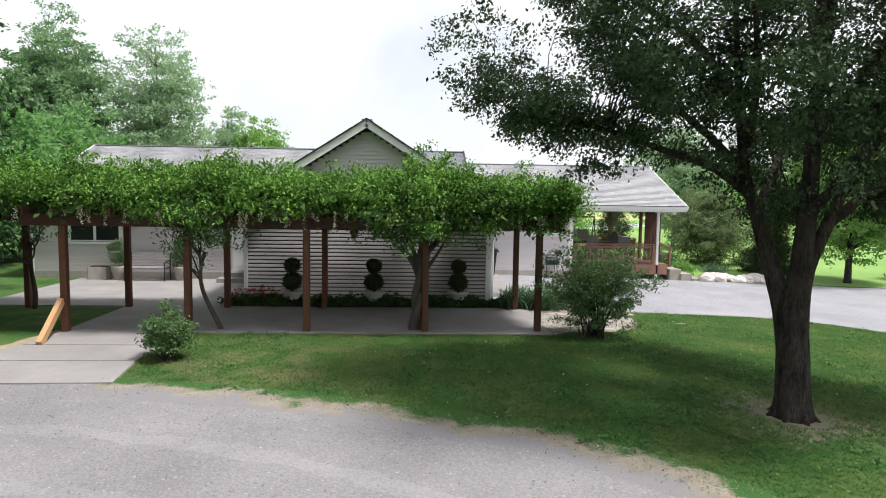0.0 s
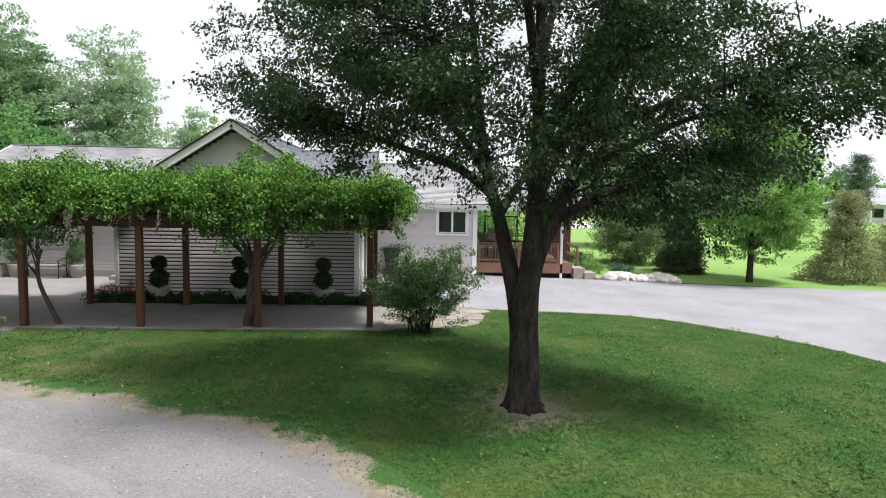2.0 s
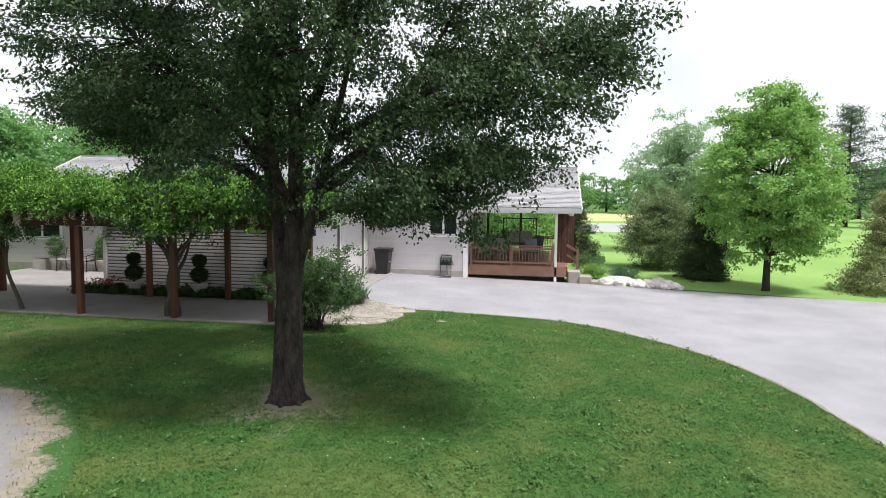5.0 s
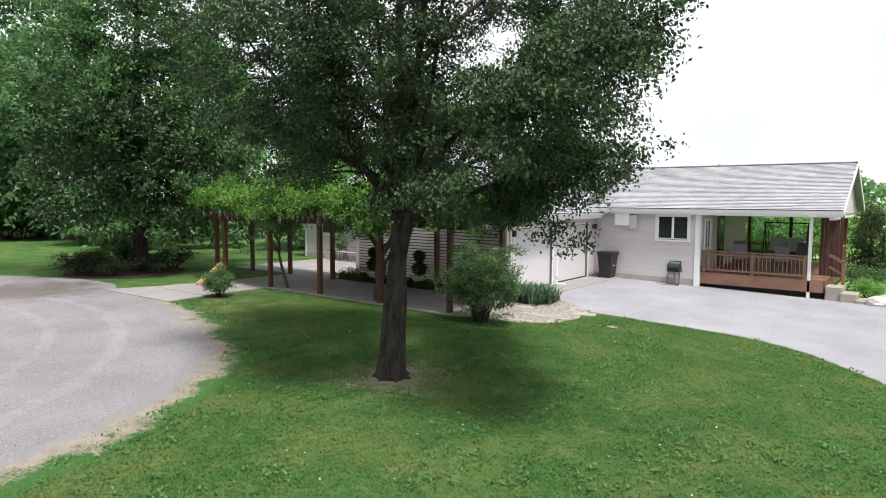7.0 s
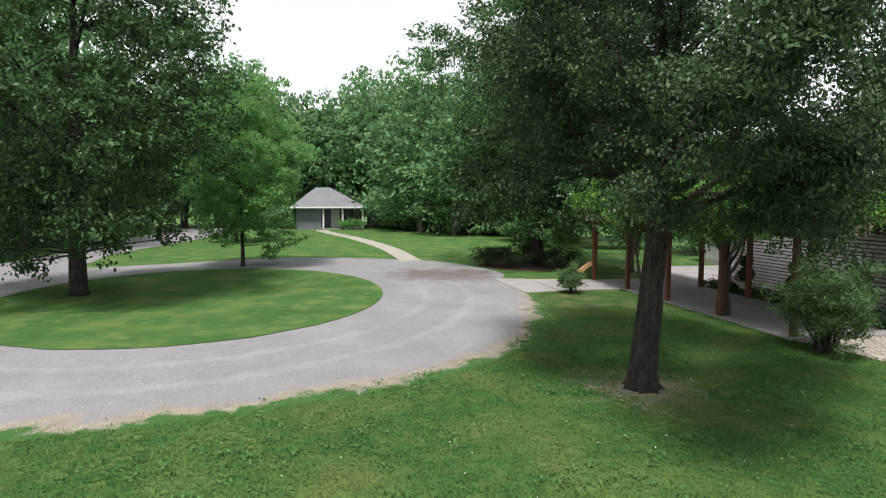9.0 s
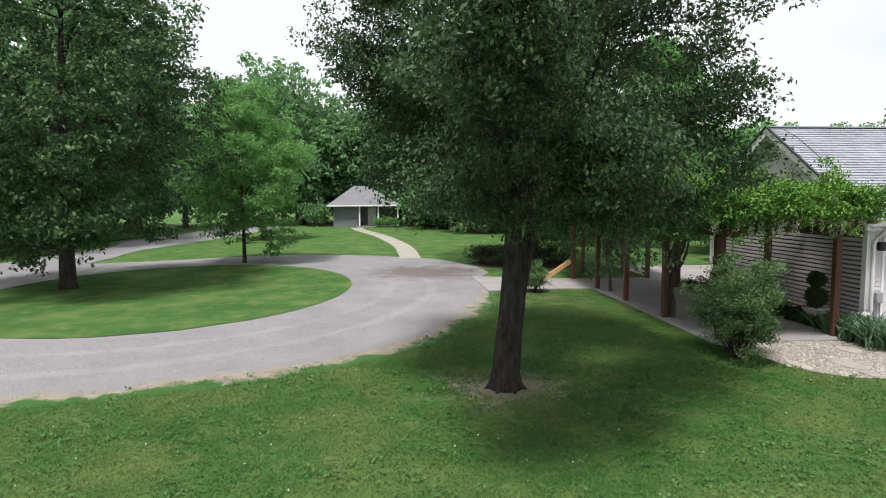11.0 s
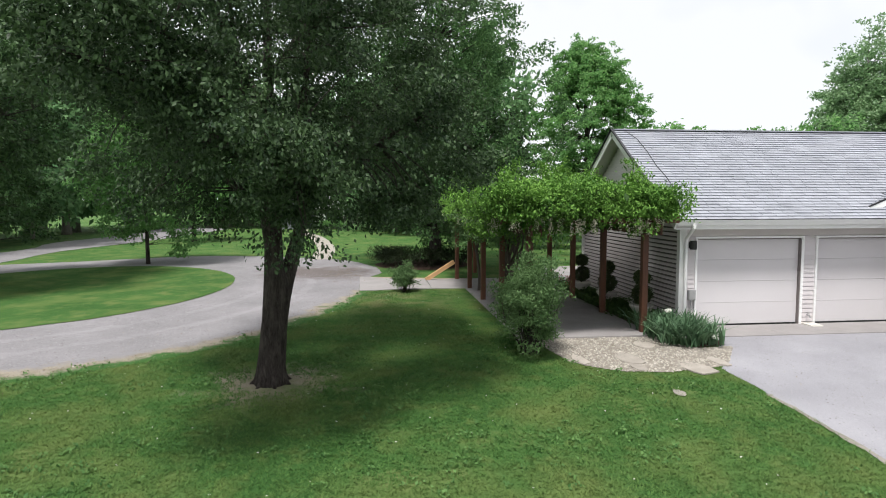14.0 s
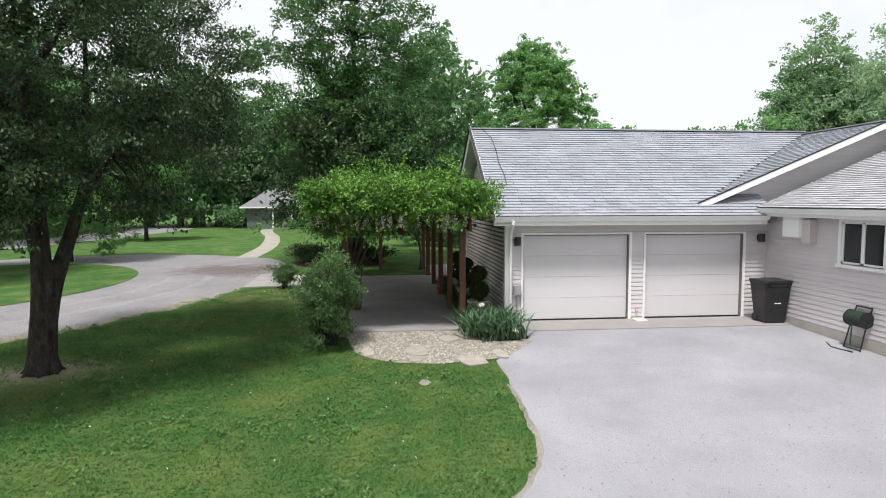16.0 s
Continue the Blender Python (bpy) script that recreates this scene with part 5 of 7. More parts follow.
# ---- wisteria on the pergola ----
def build_vine():
    rng = np.random.default_rng(21)
    ob = thing("wisteria_vine", (-4.5, -2.5, g(-4.5)), "lush bright green wisteria with faded hanging blossom covering the pergola", "vine")
    n = 2100
    x = rng.uniform(-12.6, 1.2, n)
    y = rng.uniform(-4.4, -0.8, n)
    keep = (x > -10.6) | (y > -3.4)
    x, y = x[keep], y[keep]
    top = np.array([3.25 + 0.16 * math.exp(-((a + 6.4) / 0.9) ** 2) + 0.14 * math.exp(-((a + 1.4) / 1.0) ** 2) + 0.34 * noise.noise(Vector((a * 0.75, b * 0.7, 3.0))) + 0.34 * noise.noise(Vector((a * 2.2, b * 2.2, 8.0))) for a, b in zip(x, y)])
    edge = np.minimum(np.minimum(1.3 - x, x + 12.7), np.minimum(y + 4.5, -0.5 - y))
    top -= np.clip(0.35 - edge, 0, 1) * 0.9 + 0.2 * np.clip((x + 0.9) / 1.2, 0, 1)
    pts = np.stack([x, y, top - rng.random(len(x)) ** 2 * 0.55], 1)
    # young shoots standing above the mass
    pick = rng.choice(len(pts), 85, replace=False)
    shoot = np.concatenate([pts[pick] + rng.normal(size=(85, 3)) * 0.05 + (0, 0, h) for h in (0.12, 0.24, 0.34)])
    pts = np.concatenate([pts, shoot[shoot[:, 2] > 3.15]])
    # skirts hanging over the sides
    m = 700
    t = rng.random(m)
    sx, sy = [], []
    for q in t:
        if q < 0.42:
            sx.append(rng.uniform(-10.4, 1.2)); sy.append(-4.35 + rng.normal() * 0.12)
        elif q < 0.62:
            sx.append(1.12 + rng.normal() * 0.12); sy.append(rng.uniform(-4.45, -0.6))
        elif q < 0.86:
            sx.append(rng.uniform(-12.5, 1.2)); sy.append(-0.8 + rng.normal() * 0.09)
        else:
            sx.append(rng.uniform(-12.6, -10.2)); sy.append(-3.3 + rng.normal() * 0.2)
    sx, sy = np.array(sx), np.array(sy)
    low = np.array([2.74 + 0.30 * noise.noise(Vector((a * 0.9, b * 0.9, 14.0))) for a, b in zip(sx, sy)])
    for c, w, d in ((-6.7, 0.9, 0.45), (-2.0, 1.2, 0.5), (-0.2, 0.9, 0.15)):
        low -= d * np.exp(-((sx - c) / w) ** 2) * (sy < -3.5)
    low -= 0.35 * np.exp(-((sx + 0.6) / 0.6) ** 2) * (sy < -3.9)
    low = np.where((sx > 0.5) & (sy < -3.7), np.maximum(low, 2.78), low)
    sz = low + rng.random(m) * (3.25 - low)
    pts = np.concatenate([pts, np.stack([sx, sy, sz], 1)])
    foliage(ob, "foliage", pts, 22, 0.085, 0.080, M["vineleaf"], rng, 0.9, 0.6, 0.46, "bright green feathery leaves", sub=4, wide=0.16)
    # inner layer of darker leaves, added to keep light off walk and wall
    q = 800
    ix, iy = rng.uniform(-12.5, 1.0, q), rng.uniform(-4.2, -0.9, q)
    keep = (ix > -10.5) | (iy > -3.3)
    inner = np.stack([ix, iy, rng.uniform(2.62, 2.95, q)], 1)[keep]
    foliage(ob, "foliage", inner, 14, 0.14, 0.17, M["bedleaf"], rng, 1.2, 0.3, 0.6, "dark inner leaves added to block light under the canopy", sub=4, wide=0.2)
    # bunched growth about the stems
    bun = np.concatenate([rng.normal(size=(170, 3)) * (0.6, 0.4, 0.26) + (-2.0, -3.9, 2.42), rng.normal(size=(110, 3)) * (0.42, 0.35, 0.28) + (-6.65, -3.9, 2.3), rng.normal(size=(30, 3)) * (0.3, 0.3, 0.4) + (-12.0, -1.2, 2.3), rng.normal(size=(26, 3)) * (0.25, 0.15, 0.2) + (-0.5, -4.3, 2.55)])
    foliage(ob, "foliage", bun, 30, 0.11, 0.085, M["shrubleaf"], rng, 0.6, 0.5, 0.42)
    # faded racemes
    k = 110
    bx = np.concatenate([rng.uniform(-10.2, 1.0, 50), 1.15 + rng.normal(size=46) * 0.10])
    by = np.concatenate([-4.45 + rng.normal(size=50) * 0.1, rng.uniform(-4.4, -0.9, 46)])
    rac = []
    for a, b in zip(bx, by):
        ln = rng.uniform(0.12, 0.34)
        for s in np.linspace(0, 1, 7):
            rac.append((a, b, 2.62 - ln * s))
    foliage(ob, "blossom", np.array(rac), 4, 0.022, 0.045, M["blossom"], rng, 0.2, 0.9, 0.5, "dry pinkish-cream hanging blossom", kind="stuff")
    # twisted stems
    def stem(x, y, turn, r, lean, forks, seed):
        q = np.random.default_rng(seed)
        mb = Mesh()
        for w in range(2 if r > 0.05 else 1):
            pts, rad = [], []
            for i in range(15):
                t = i / 14
                a = turn * t + w * 2.6
                off = 0.09 * (1 - 0.5 * t)
                pts.append((x + lean[0] * math.sin(t * 2.4) + off * math.cos(a), y + lean[1] * t + off * math.sin(a), g(x) - 0.05 + 1.75 * t))
                rad.append(r * (1.25 - 0.5 * t))
            mb.tube(pts, rad, 9)
            for j in range(forks):
                s = Vector(pts[9 + j % 5])
                e = s + Vector((q.uniform(-0.9, 0.9), q.uniform(-0.5, 0.5), q.uniform(0.7, 1.1)))
                mb.tube(bend(s, e, q, -0.05, 6), [r * 0.5, r * 0.45, r * 0.4, r * 0.32, r * 0.25, r * 0.15], 6)
        part("stem", mb, M["vinebark"], ob, "twisted grey wisteria stem", True)
    stem(-2.05, -3.72, 7.0, 0.10, (0.05, 0.0), 6, 1)
    stem(-6.35, -3.75, 4.0, 0.045, (-0.32, 0.0), 7, 2)
    stem(-11.75, -1.35, 5.0, 0.05, (0.12, 0.0), 6, 3)


build_vine()


# ---- other trees ----
shade = tree("shade_tree", -15.2, -4.3, 15.0, (7.7, 4.7, 5.4, 6.6), "round", 0.27, M["shadeleaf"], M["bark"], "tall full green shade tree above a dark ring of shrubs", "tree", 31, 330, 80, 0.42, 0.22, 12, 0.12, 0.25, 0.42, dense=0.85)
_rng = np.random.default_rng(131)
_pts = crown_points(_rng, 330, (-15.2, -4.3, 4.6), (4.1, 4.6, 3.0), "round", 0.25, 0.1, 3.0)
# the darker leaf colour carries the shade low inside this crown
foliage(shade, "inner_crown_shade", _pts[_pts[:, 2] > 1.9], 60, 0.30, 0.20, M["oakleaf"], _rng, 0.5, 0.3, 0.55, "dense inner leaves with the crown's own shade in their darker colour")
sheet("planting_bed", ragged([(-15.2 + 2.5 * math.cos(a), -4.9 + 2.2 * math.sin(a)) for a in np.linspace(0, 6.283, 40, endpoint=False)], 0.12, 45.0), 0.02, M["mulch"], "dark mulched ring round the shade tree", "flower bed")
tree("shade_tree", -8.8, -21.9, 13.0, (6.5, 5.2, 5.0, 5.4), "round", 0.24, M["islandleaf"], M["bark"], "large dark-leaved tree on the lawn island", "tree", 32, 420, 80, 0.42, 0.22, 9, 0.15, 0.4, 0.16, dense=0.9)
tree("young_tree", -17.0, -17.9, 9.0, (4.8, 3.2, 3.1, 4.0), "egg", 0.085, M["midleaf"], M["bark"], "slender young tree at the end of the lawn island", "tree", 33, 300, 70, 0.32, 0.19, 6, 0.2, 0.3, 0.15, dense=1.0)
tree("young_tree", -34.0, -20.5, 9.0, (5.4, 3.0, 2.8, 3.8), "egg", 0.14, M["midleaf"], M["bark"], "young tree on the far lawn before the woods", "tree", 34, 140, 50, 0.45, 0.27, 5, 0.2, dense=1.4)
tree("maple_tree", 15.1, 6.3, 7.4, (4.2, 2.45, 2.4, 3.2), "egg", 0.12, M["mapleleaf"], M["bark"], "neat bright green maple on the sunny grass", "tree", 35, 360, 70, 0.28, 0.17, 7, 0.17, 0.45, 0.12, 0.6)
tree("cedar_tree", 12.6, 13.0, 3.5, (1.75, 2.0, 1.9, 1.9), "egg", 0.12, M["cedarleaf"], M["bark"], "broad grey-green feathery cedar beyond the boulders", "tree", 36, 420, 50, 0.26, 0.14, 8, 0.08, 0.2, 0.25, 0.5, 0.0, 0.4)
tree("cedar_tree", 13.7, 9.4, 3.4, (1.6, 0.95, 0.95, 1.8), "cone", 0.10, M["juniper"], M["bark"], "dark green juniper beside the maple", "tree", 37, 330, 50, 0.22, 0.13, 8, 0.06, 0.2, 0.25, 0.5, 0.0, 0.4)
tree("cedar_tree", 19.4, 6.8, 3.0, (1.7, 1.55, 1.5, 1.9), "cone", 0.09, M["tancedar"], M["bark"], "small rusty-green cedar on the grass", "tree", 38, 330, 46, 0.22, 0.12, 8, 0.06, 0.2, 0.25, 0.5, 0.0, 0.4)
tree("cedar_tree", 22.6, 7.4, 2.9, (1.6, 1.9, 1.8, 1.75), "cone", 0.09, M["tancedar"], M["bark"], "low spreading rusty-green cedar on the grass", "tree", 39, 330, 46, 0.22, 0.12, 8, 0.06, 0.2, 0.25, 0.5, 0.0, 0.4)
tree("cedar_tree", 8.7, 15.8, 2.9, (1.45, 1.3, 1.2, 1.45), "cone", 0.10, M["juniper"], M["bark"], "dark juniper behind the porch", "tree", 40, 170, 50, 0.24, 0.13, 8, 0.06, 0.2, 0.25, 0.5, 0.0, 0.4)
for k, (x, y, h) in enumerate(((4.6, 18.5, 3.6), (6.6, 19.5, 3.7), (2.0, 20.5, 4.0))):
    tree("garden_tree", x, y, h, (h * 0.5, 2.2, 2.0, h * 0.42), "egg", 0.1, M["mapleleaf"] if k == 1 else M["midleaf"], M["bark"], "leafy green garden tree behind the porch", "tree", 41 + k, 90, 45, 0.4, 0.2, 5, 0.12)
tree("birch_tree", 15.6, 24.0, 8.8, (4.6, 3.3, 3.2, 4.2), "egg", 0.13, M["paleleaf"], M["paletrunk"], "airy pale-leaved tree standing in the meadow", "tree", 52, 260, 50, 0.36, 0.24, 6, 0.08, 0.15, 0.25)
tree("garden_tree", 18.5, 24.0, 5.0, (2.6, 2.6, 2.4, 2.4), "round", 0.13, M["mapleleaf"], M["bark"], "rounded yellow-green bush tree in the meadow", "tree", 53, 90, 40, 0.35, 0.18, 6, 0.1)
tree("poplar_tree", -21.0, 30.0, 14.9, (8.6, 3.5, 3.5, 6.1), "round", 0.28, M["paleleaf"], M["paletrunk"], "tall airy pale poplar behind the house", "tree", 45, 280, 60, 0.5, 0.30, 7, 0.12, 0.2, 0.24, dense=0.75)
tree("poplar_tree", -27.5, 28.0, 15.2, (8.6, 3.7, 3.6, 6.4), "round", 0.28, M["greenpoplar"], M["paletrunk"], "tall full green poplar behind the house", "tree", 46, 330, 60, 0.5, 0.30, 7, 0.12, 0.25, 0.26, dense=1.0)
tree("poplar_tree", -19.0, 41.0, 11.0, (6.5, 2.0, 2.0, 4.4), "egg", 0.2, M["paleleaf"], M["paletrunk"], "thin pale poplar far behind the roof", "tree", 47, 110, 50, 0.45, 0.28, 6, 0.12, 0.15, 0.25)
tree("garden_tree", -16.0, 40.0, 9.4, (5.2, 2.6, 2.5, 4.0), "round", 0.2, M["mapleleaf"], M["bark"], "rounded yellow-green tree behind the roof", "tree", 48, 120, 50, 0.5, 0.32, 6, dense=1.3)
tree("shade_tree", -30.0, 8.4, 14.6, (8.2, 4.0, 4.0, 6.3), "egg", 0.3, M["midleaf"], M["bark"], "tall rounded tree standing behind the house", "tree", 49, 420, 70, 0.36, 0.29, 7, 0.12, 0.5, 0.10, dense=0.95)
tree("garden_tree", -20.5, 9.5, 7.0, (3.7, 3.2, 3.2, 3.3), "round", 0.26, M["midleaf"], M["bark"], "green tree beside the end of the house", "tree", 50, 190, 55, 0.5, 0.33, 7, 0.15, dense=0.9)
tree("garden_tree", -22.5, 19.0, 8.0, (4.4, 3.4, 3.4, 3.8), "round", 0.26, M["midleaf"], M["bark"], "green tree behind the end of the house", "tree", 51, 170, 50, 0.55, 0.36, 7, 0.15, dense=0.9)


def pine(x, y, h, seed, label):
    """An old pine: a straight bole and tiers of flat boughs."""
    rng = np.random.default_rng(seed)
    z0 = g(x)
    ob = thing("pine_tree", (x, y, z0), label, "tree")
    mb = Mesh().tube([(x, y, z0 - 0.1), (x, y, z0 + h * 0.5), (x, y, z0 + h)], [0.35, 0.22, 0.04], 10)
    pts = []
    for i in range(44):
        t = 0.22 + 0.78 * (i / 43)
        a = i * 2.4
        r = h * 0.30 * (1.04 - t) ** 0.42 * rng.uniform(0.45, 1.15)
        e = Vector((x + math.cos(a) * r, y + math.sin(a) * r, z0 + h * t + r * 0.12))
        s = Vector((x, y, z0 + h * t - 0.2))
        mb.tube([s, s.lerp(e, 0.5) + Vector((0, 0, 0.1)), e], [0.08, 0.05, 0.02], 5, False)
        for q in np.linspace(0.3, 1.0, 6):
            pts.append(tuple(s.lerp(e, q)))
    part("trunk", mb, M["bark"], ob, "", True)
    foliage(ob, "crown", np.array(pts), 40, 0.45, 0.40, M["pineleaf"], rng, 1.0, 0.0, 0.25)


pine(53.0, 70.0, 18.5, 61, "tall old pine standing on the far grass")
pine(47.5, 74.0, 16.0, 62, "tall old pine standing on the far grass")
pine(74.0, 80.0, 11.0, 63, "flat-tiered pine far across the grass")

# woods: a few forms repeated
wood_forms = []
for k in range(4):
    wood_forms.append(tree("wood_tree", -44.0 - 5 * k, 2.0 - 1.5 * k, 15.0, (7.6, 4.8, 4.8, 7.0), "round" if k % 2 else "egg", 0.3, M["woodleaf"], M["paletrunk"], "tall leafy woodland tree", "tree", 70 + k, 130, 36, 0.8, 0.74, 6, 0.10, 0.4, 0.2, group="woods", twigs=False, sub=5, dense=0.4))
rw = random.Random(9)


def spread_trees(spots, lo, hi):
    for i, (x, y) in enumerate(spots):
        s = rw.uniform(lo, hi)
        m = Matrix.LocRotScale((x, y, g(x)), Euler((0, 0, rw.uniform(0, 6.28))), (s * rw.uniform(0.9, 1.1), s, s * rw.uniform(0.92, 1.1)))
        copy_thing(wood_forms[i % 4], m)


edge_line = [(-38, 1.5), (-41, -3), (-47, -5), (-52, 0), (-58, -5), (-60, -9), (-63, -14), (-62, -19), (-60, -23.5), (-64, -22), (-58, -34), (-50, -36), (-42, -36), (-34, -37), (-28, -38), (-22, -40), (-16, -42), (-10, -45), (-66, -26), (-70, -18), (-68, -8), (-56, -42), (-40, -45), (-26, -48), (-34, 38), (-66, -2), (-30, -33), (-38, -34), (-20, -36), (-46, -35), (-64, -10), (-63, -12.5), (-64, -16.5), (-61, -22), (-60, -26), (-62, -30), (-66, -6)]
spread_trees(edge_line, 0.92, 1.3)
far_line = []
for i in range(30):
    a = radians(-52 + i * 2.75)
    d = 165 + 12 * math.sin(i * 2.3)
    far_line.append((8 + d * math.sin(-a), -17 + d * math.cos(a)))
far_forms = [tree("wood_tree", 8.0 + 9 * k, 150.0 + 4 * k, 11.0, (5.6, 4.8, 4.8, 5.0), "round", 0.3, M["midleaf"], M["bark"], "rounded tree of the far field hedgerow", "tree", 76 + k, 80, 24, 0.8, 0.85, 5, 0.12, 0.35, 0.15, group="far hedgerow", twigs=False, sub=4, dense=0.8) for k in range(2)]
for i, (x, y) in enumerate(far_line):
    s = rw.uniform(0.75, 1.1)
    copy_thing(far_forms[i % 2], Matrix.LocRotScale((x, y, g(x)), Euler((0, 0, rw.uniform(0, 6.28))), (s * 1.1, s * 1.1, s)))
spread_trees([(62, 92), (66, 98), (57, 96), (88, 112), (98, 118), (110, 112), (78, 108)], 0.6, 0.8)


def bush(name, x, y, w, d, h, mat, label, seed, ends=90, per=40, size=0.05, spread=0.1, stems=12, category="shrub", slim=0.5, group="", lift=0.12, lumps=0.3):
    """A many-stemmed shrub with loose leaves and gaps at the foot."""
    rng = np.random.default_rng(seed)
    z0 = g(x)
    ob = thing(name, (x, y, z0), label, category, group)
    pts = crown_points(rng, ends, (x, y, z0 + h * (0.5 + lift)), (w / 2, d / 2, h * (0.5 - lift * 0.6)), "round", lumps, 0.2, seed * 0.9)
    mb = Mesh()
    for k in range(stems):
        e = Vector(pts[rng.integers(len(pts))])
        s = Vector((x + rng.normal() * w * 0.06, y + rng.normal() * d * 0.06, z0 - 0.03))
        r = 0.012 + 0.008 * rng.random()
        mb.tube(bend(s, e, rng, 0.1, 5), [r, r * 0.9, r * 0.7, r * 0.5, r * 0.3], 5, False)
    part("branching", mb, M["bark"], ob)
    foliage(ob, "foliage", pts, per, spread, size, mat, rng, 0.5, 0.1, slim, "", (x, y, z0 + h * 0.3))
    return ob


under = [bush("undergrowth_shrub", -50, -6.5, 5.0, 4.0, 3.2, M["woodleaf"], "dark undergrowth shrub along the edge of the woods", 80, 60, 24, 0.40, 0.4, 6, group="woodland edge"), bush("undergrowth_shrub", -44, 0, 4.5, 4.5, 2.6, M["woodleaf"], "dark undergrowth shrub along the edge of the woods", 81, 60, 24, 0.40, 0.4, 6, group="woodland edge")]
for i in range(44):
    t = i / 43
    if t < 0.4:
        x, y = -34 - 22 * (t / 0.4), 5 - 12 * (t / 0.4) + 1.5 * math.sin(i * 3)
    else:
        q = (t - 0.4) / 0.6
        x, y = -58 + 50 * q, -20 - 20 * q ** 0.8 + 2 * math.sin(i * 2.2)
    if (abs(y + 13) < 5 and x < -40) or (-32 < y < -21.5 and x < -14):
        continue
    s = rw.uniform(0.8, 1.5)
    copy_thing(under[i % 2], Matrix.LocRotScale((x, y, g(x)), Euler((0, 0, rw.uniform(0, 6.28))), (s, s, s * rw.uniform(0.8, 1.2))))
for x, y, s in ((-19, 6.5, 0.9), (-18.5, 10, 1.0), (-24, 4, 1.1), (-26, 0, 1.0), (-29, 3, 1.1), (-32, 0.5, 1.2), (1, 22, 0.8), (3.6, 22, 0.8), (-1, 24, 1.0)):
    copy_thing(under[0], Matrix.LocRotScale((x, y, g(x)), Euler((0, 0, rw.uniform(0, 6.28))), (s, s, s)))
for k, (x, y) in enumerate(((-14.2, -6.0), (-15.4, -6.7), (-16.4, -5.8), (-16.6, -4.2), (-13.9, -4.6), (-14.6, -3.2))):
    bush("ring_shrub", x, y, 1.9, 1.8, 0.8, M["ringleaf"], "low dark evergreen shrub round the foot of the tree", 90 + k, 50, 40, 0.08, 0.12, 8, group="shrubs round the tree")

bush("lilac_bush", 1.85, -4.12, 2.15, 1.2, 1.84, M["willowleaf"], "loose grey-green bush by the end of the pergola", 101, 300, 64, 0.075, 0.085, 34, slim=0.34, lift=0.08, lumps=0.4)
bush("small_shrub", -6.45, -6.2, 0.76, 0.76, 0.88, M["shrubleaf"], "small open shrub on the lawn by the walkway", 102, 90, 60, 0.062, 0.085, 16)
bush("mound_shrub", 9.15, 7.9, 1.1, 1.0, 0.6, M["mapleleaf"], "rounded bright green mound beside the porch steps", 103, 70, 45, 0.06, 0.08, 8)
bush("mound_shrub", 10.2, 7.4, 1.2, 1.0, 0.55, M["irisleaf"], "silvery-green mound behind the boulders", 104, 70, 40, 0.06, 0.09, 8)
bush("mound_shrub", 8.9, 9.4, 1.4, 1.2, 0.9, M["shrubleaf"], "leafy shrub beside the porch", 105, 60, 40, 0.08, 0.1, 8)

# ---- bed along the gable wall ----
bed_ring = ragged([(-7.2, -0.95), (-5, -1.0), (-2.5, -1.0), (0.3, -1.05), (1.3, -1.0), (1.9, -0.6), (1.8, 0.1), (0.6, 0.25), (0.12, 0.1), (0.12, -0.05), (-6.9, -0.05), (-7.2, -0.4)], 0.05, 41.0)
bed = sheet("planting_bed", bed_ring, 0.03, M["mulch"], "dark mulched planting bed along the gable wall", "flower bed")


def bed_plants():
    rng = np.random.default_rng(51)
    n = 330
    x = rng.uniform(-7.1, 0.3, n)
    pts = np.stack([x, rng.uniform(-1.0, -0.15, n), 0.06 + rng.random(n) * 0.17 * (0.6 + 0.6 * np.sin(x * 3.0) ** 2)], 1)
    ob = thing("bed_plants", (-3.4, -0.6, g(-3)), "low leafy edging plants in the shaded bed", "plants", kind="stuff")
    foliage(ob, "foliage", pts, 26, 0.085, 0.10, M["bedleaf"], rng, 0.7, 0.0, 0.5)
    red = np.stack([rng.uniform(-7.0, -5.6, 40), rng.uniform(-0.8, -0.3, 40), rng.uniform(0.25, 0.5, 40)], 1)
    foliage(ob, "flowers", red, 9, 0.05, 0.05, M["redflower"], rng, 0.5, 0.0, 0.8, "dull red flowers")


bed_plants()


def iris(x, y, n, seed, h=0.55):
    """A clump of upright sword leaves that arch at the tips."""
    rng = np.random.default_rng(seed)
    z0 = g(x) + 0.03
    ob = thing("iris_clump", (x, y, z0), "clump of grey-green sword-shaped iris leaves", "plant", "irises by the garage corner")
    v, f = [], []
    for k in range(n):
        a = rng.uniform(0, 6.28)
        o = np.array((rng.normal() * 0.1, rng.normal() * 0.1, 0))
        ln, lean = h * rng.uniform(0.7, 1.2), rng.uniform(0.25, 1.25)
        d, s = np.array((math.cos(a), math.sin(a), 0)), np.array((-math.sin(a), math.cos(a), 0))
        b = len(v)
        for i, w in enumerate((0.014, 0.023, 0.019, 0.002)):
            t = i / 3
            p = o + d * lean * ln * t ** 1.8 + np.array((0, 0, ln * (t - 0.28 * lean * t * t)))
            v += [p - s * w, p + s * w]
        f += [(b, b + 1, b + 3, b + 2), (b + 2, b + 3, b + 5, b + 4), (b + 4, b + 5, b + 7, b + 6)]
    link_mesh("foliage", array_mesh("foliage", np.array(v), np.array(f)), M["irisleaf"], ob)
    return ob


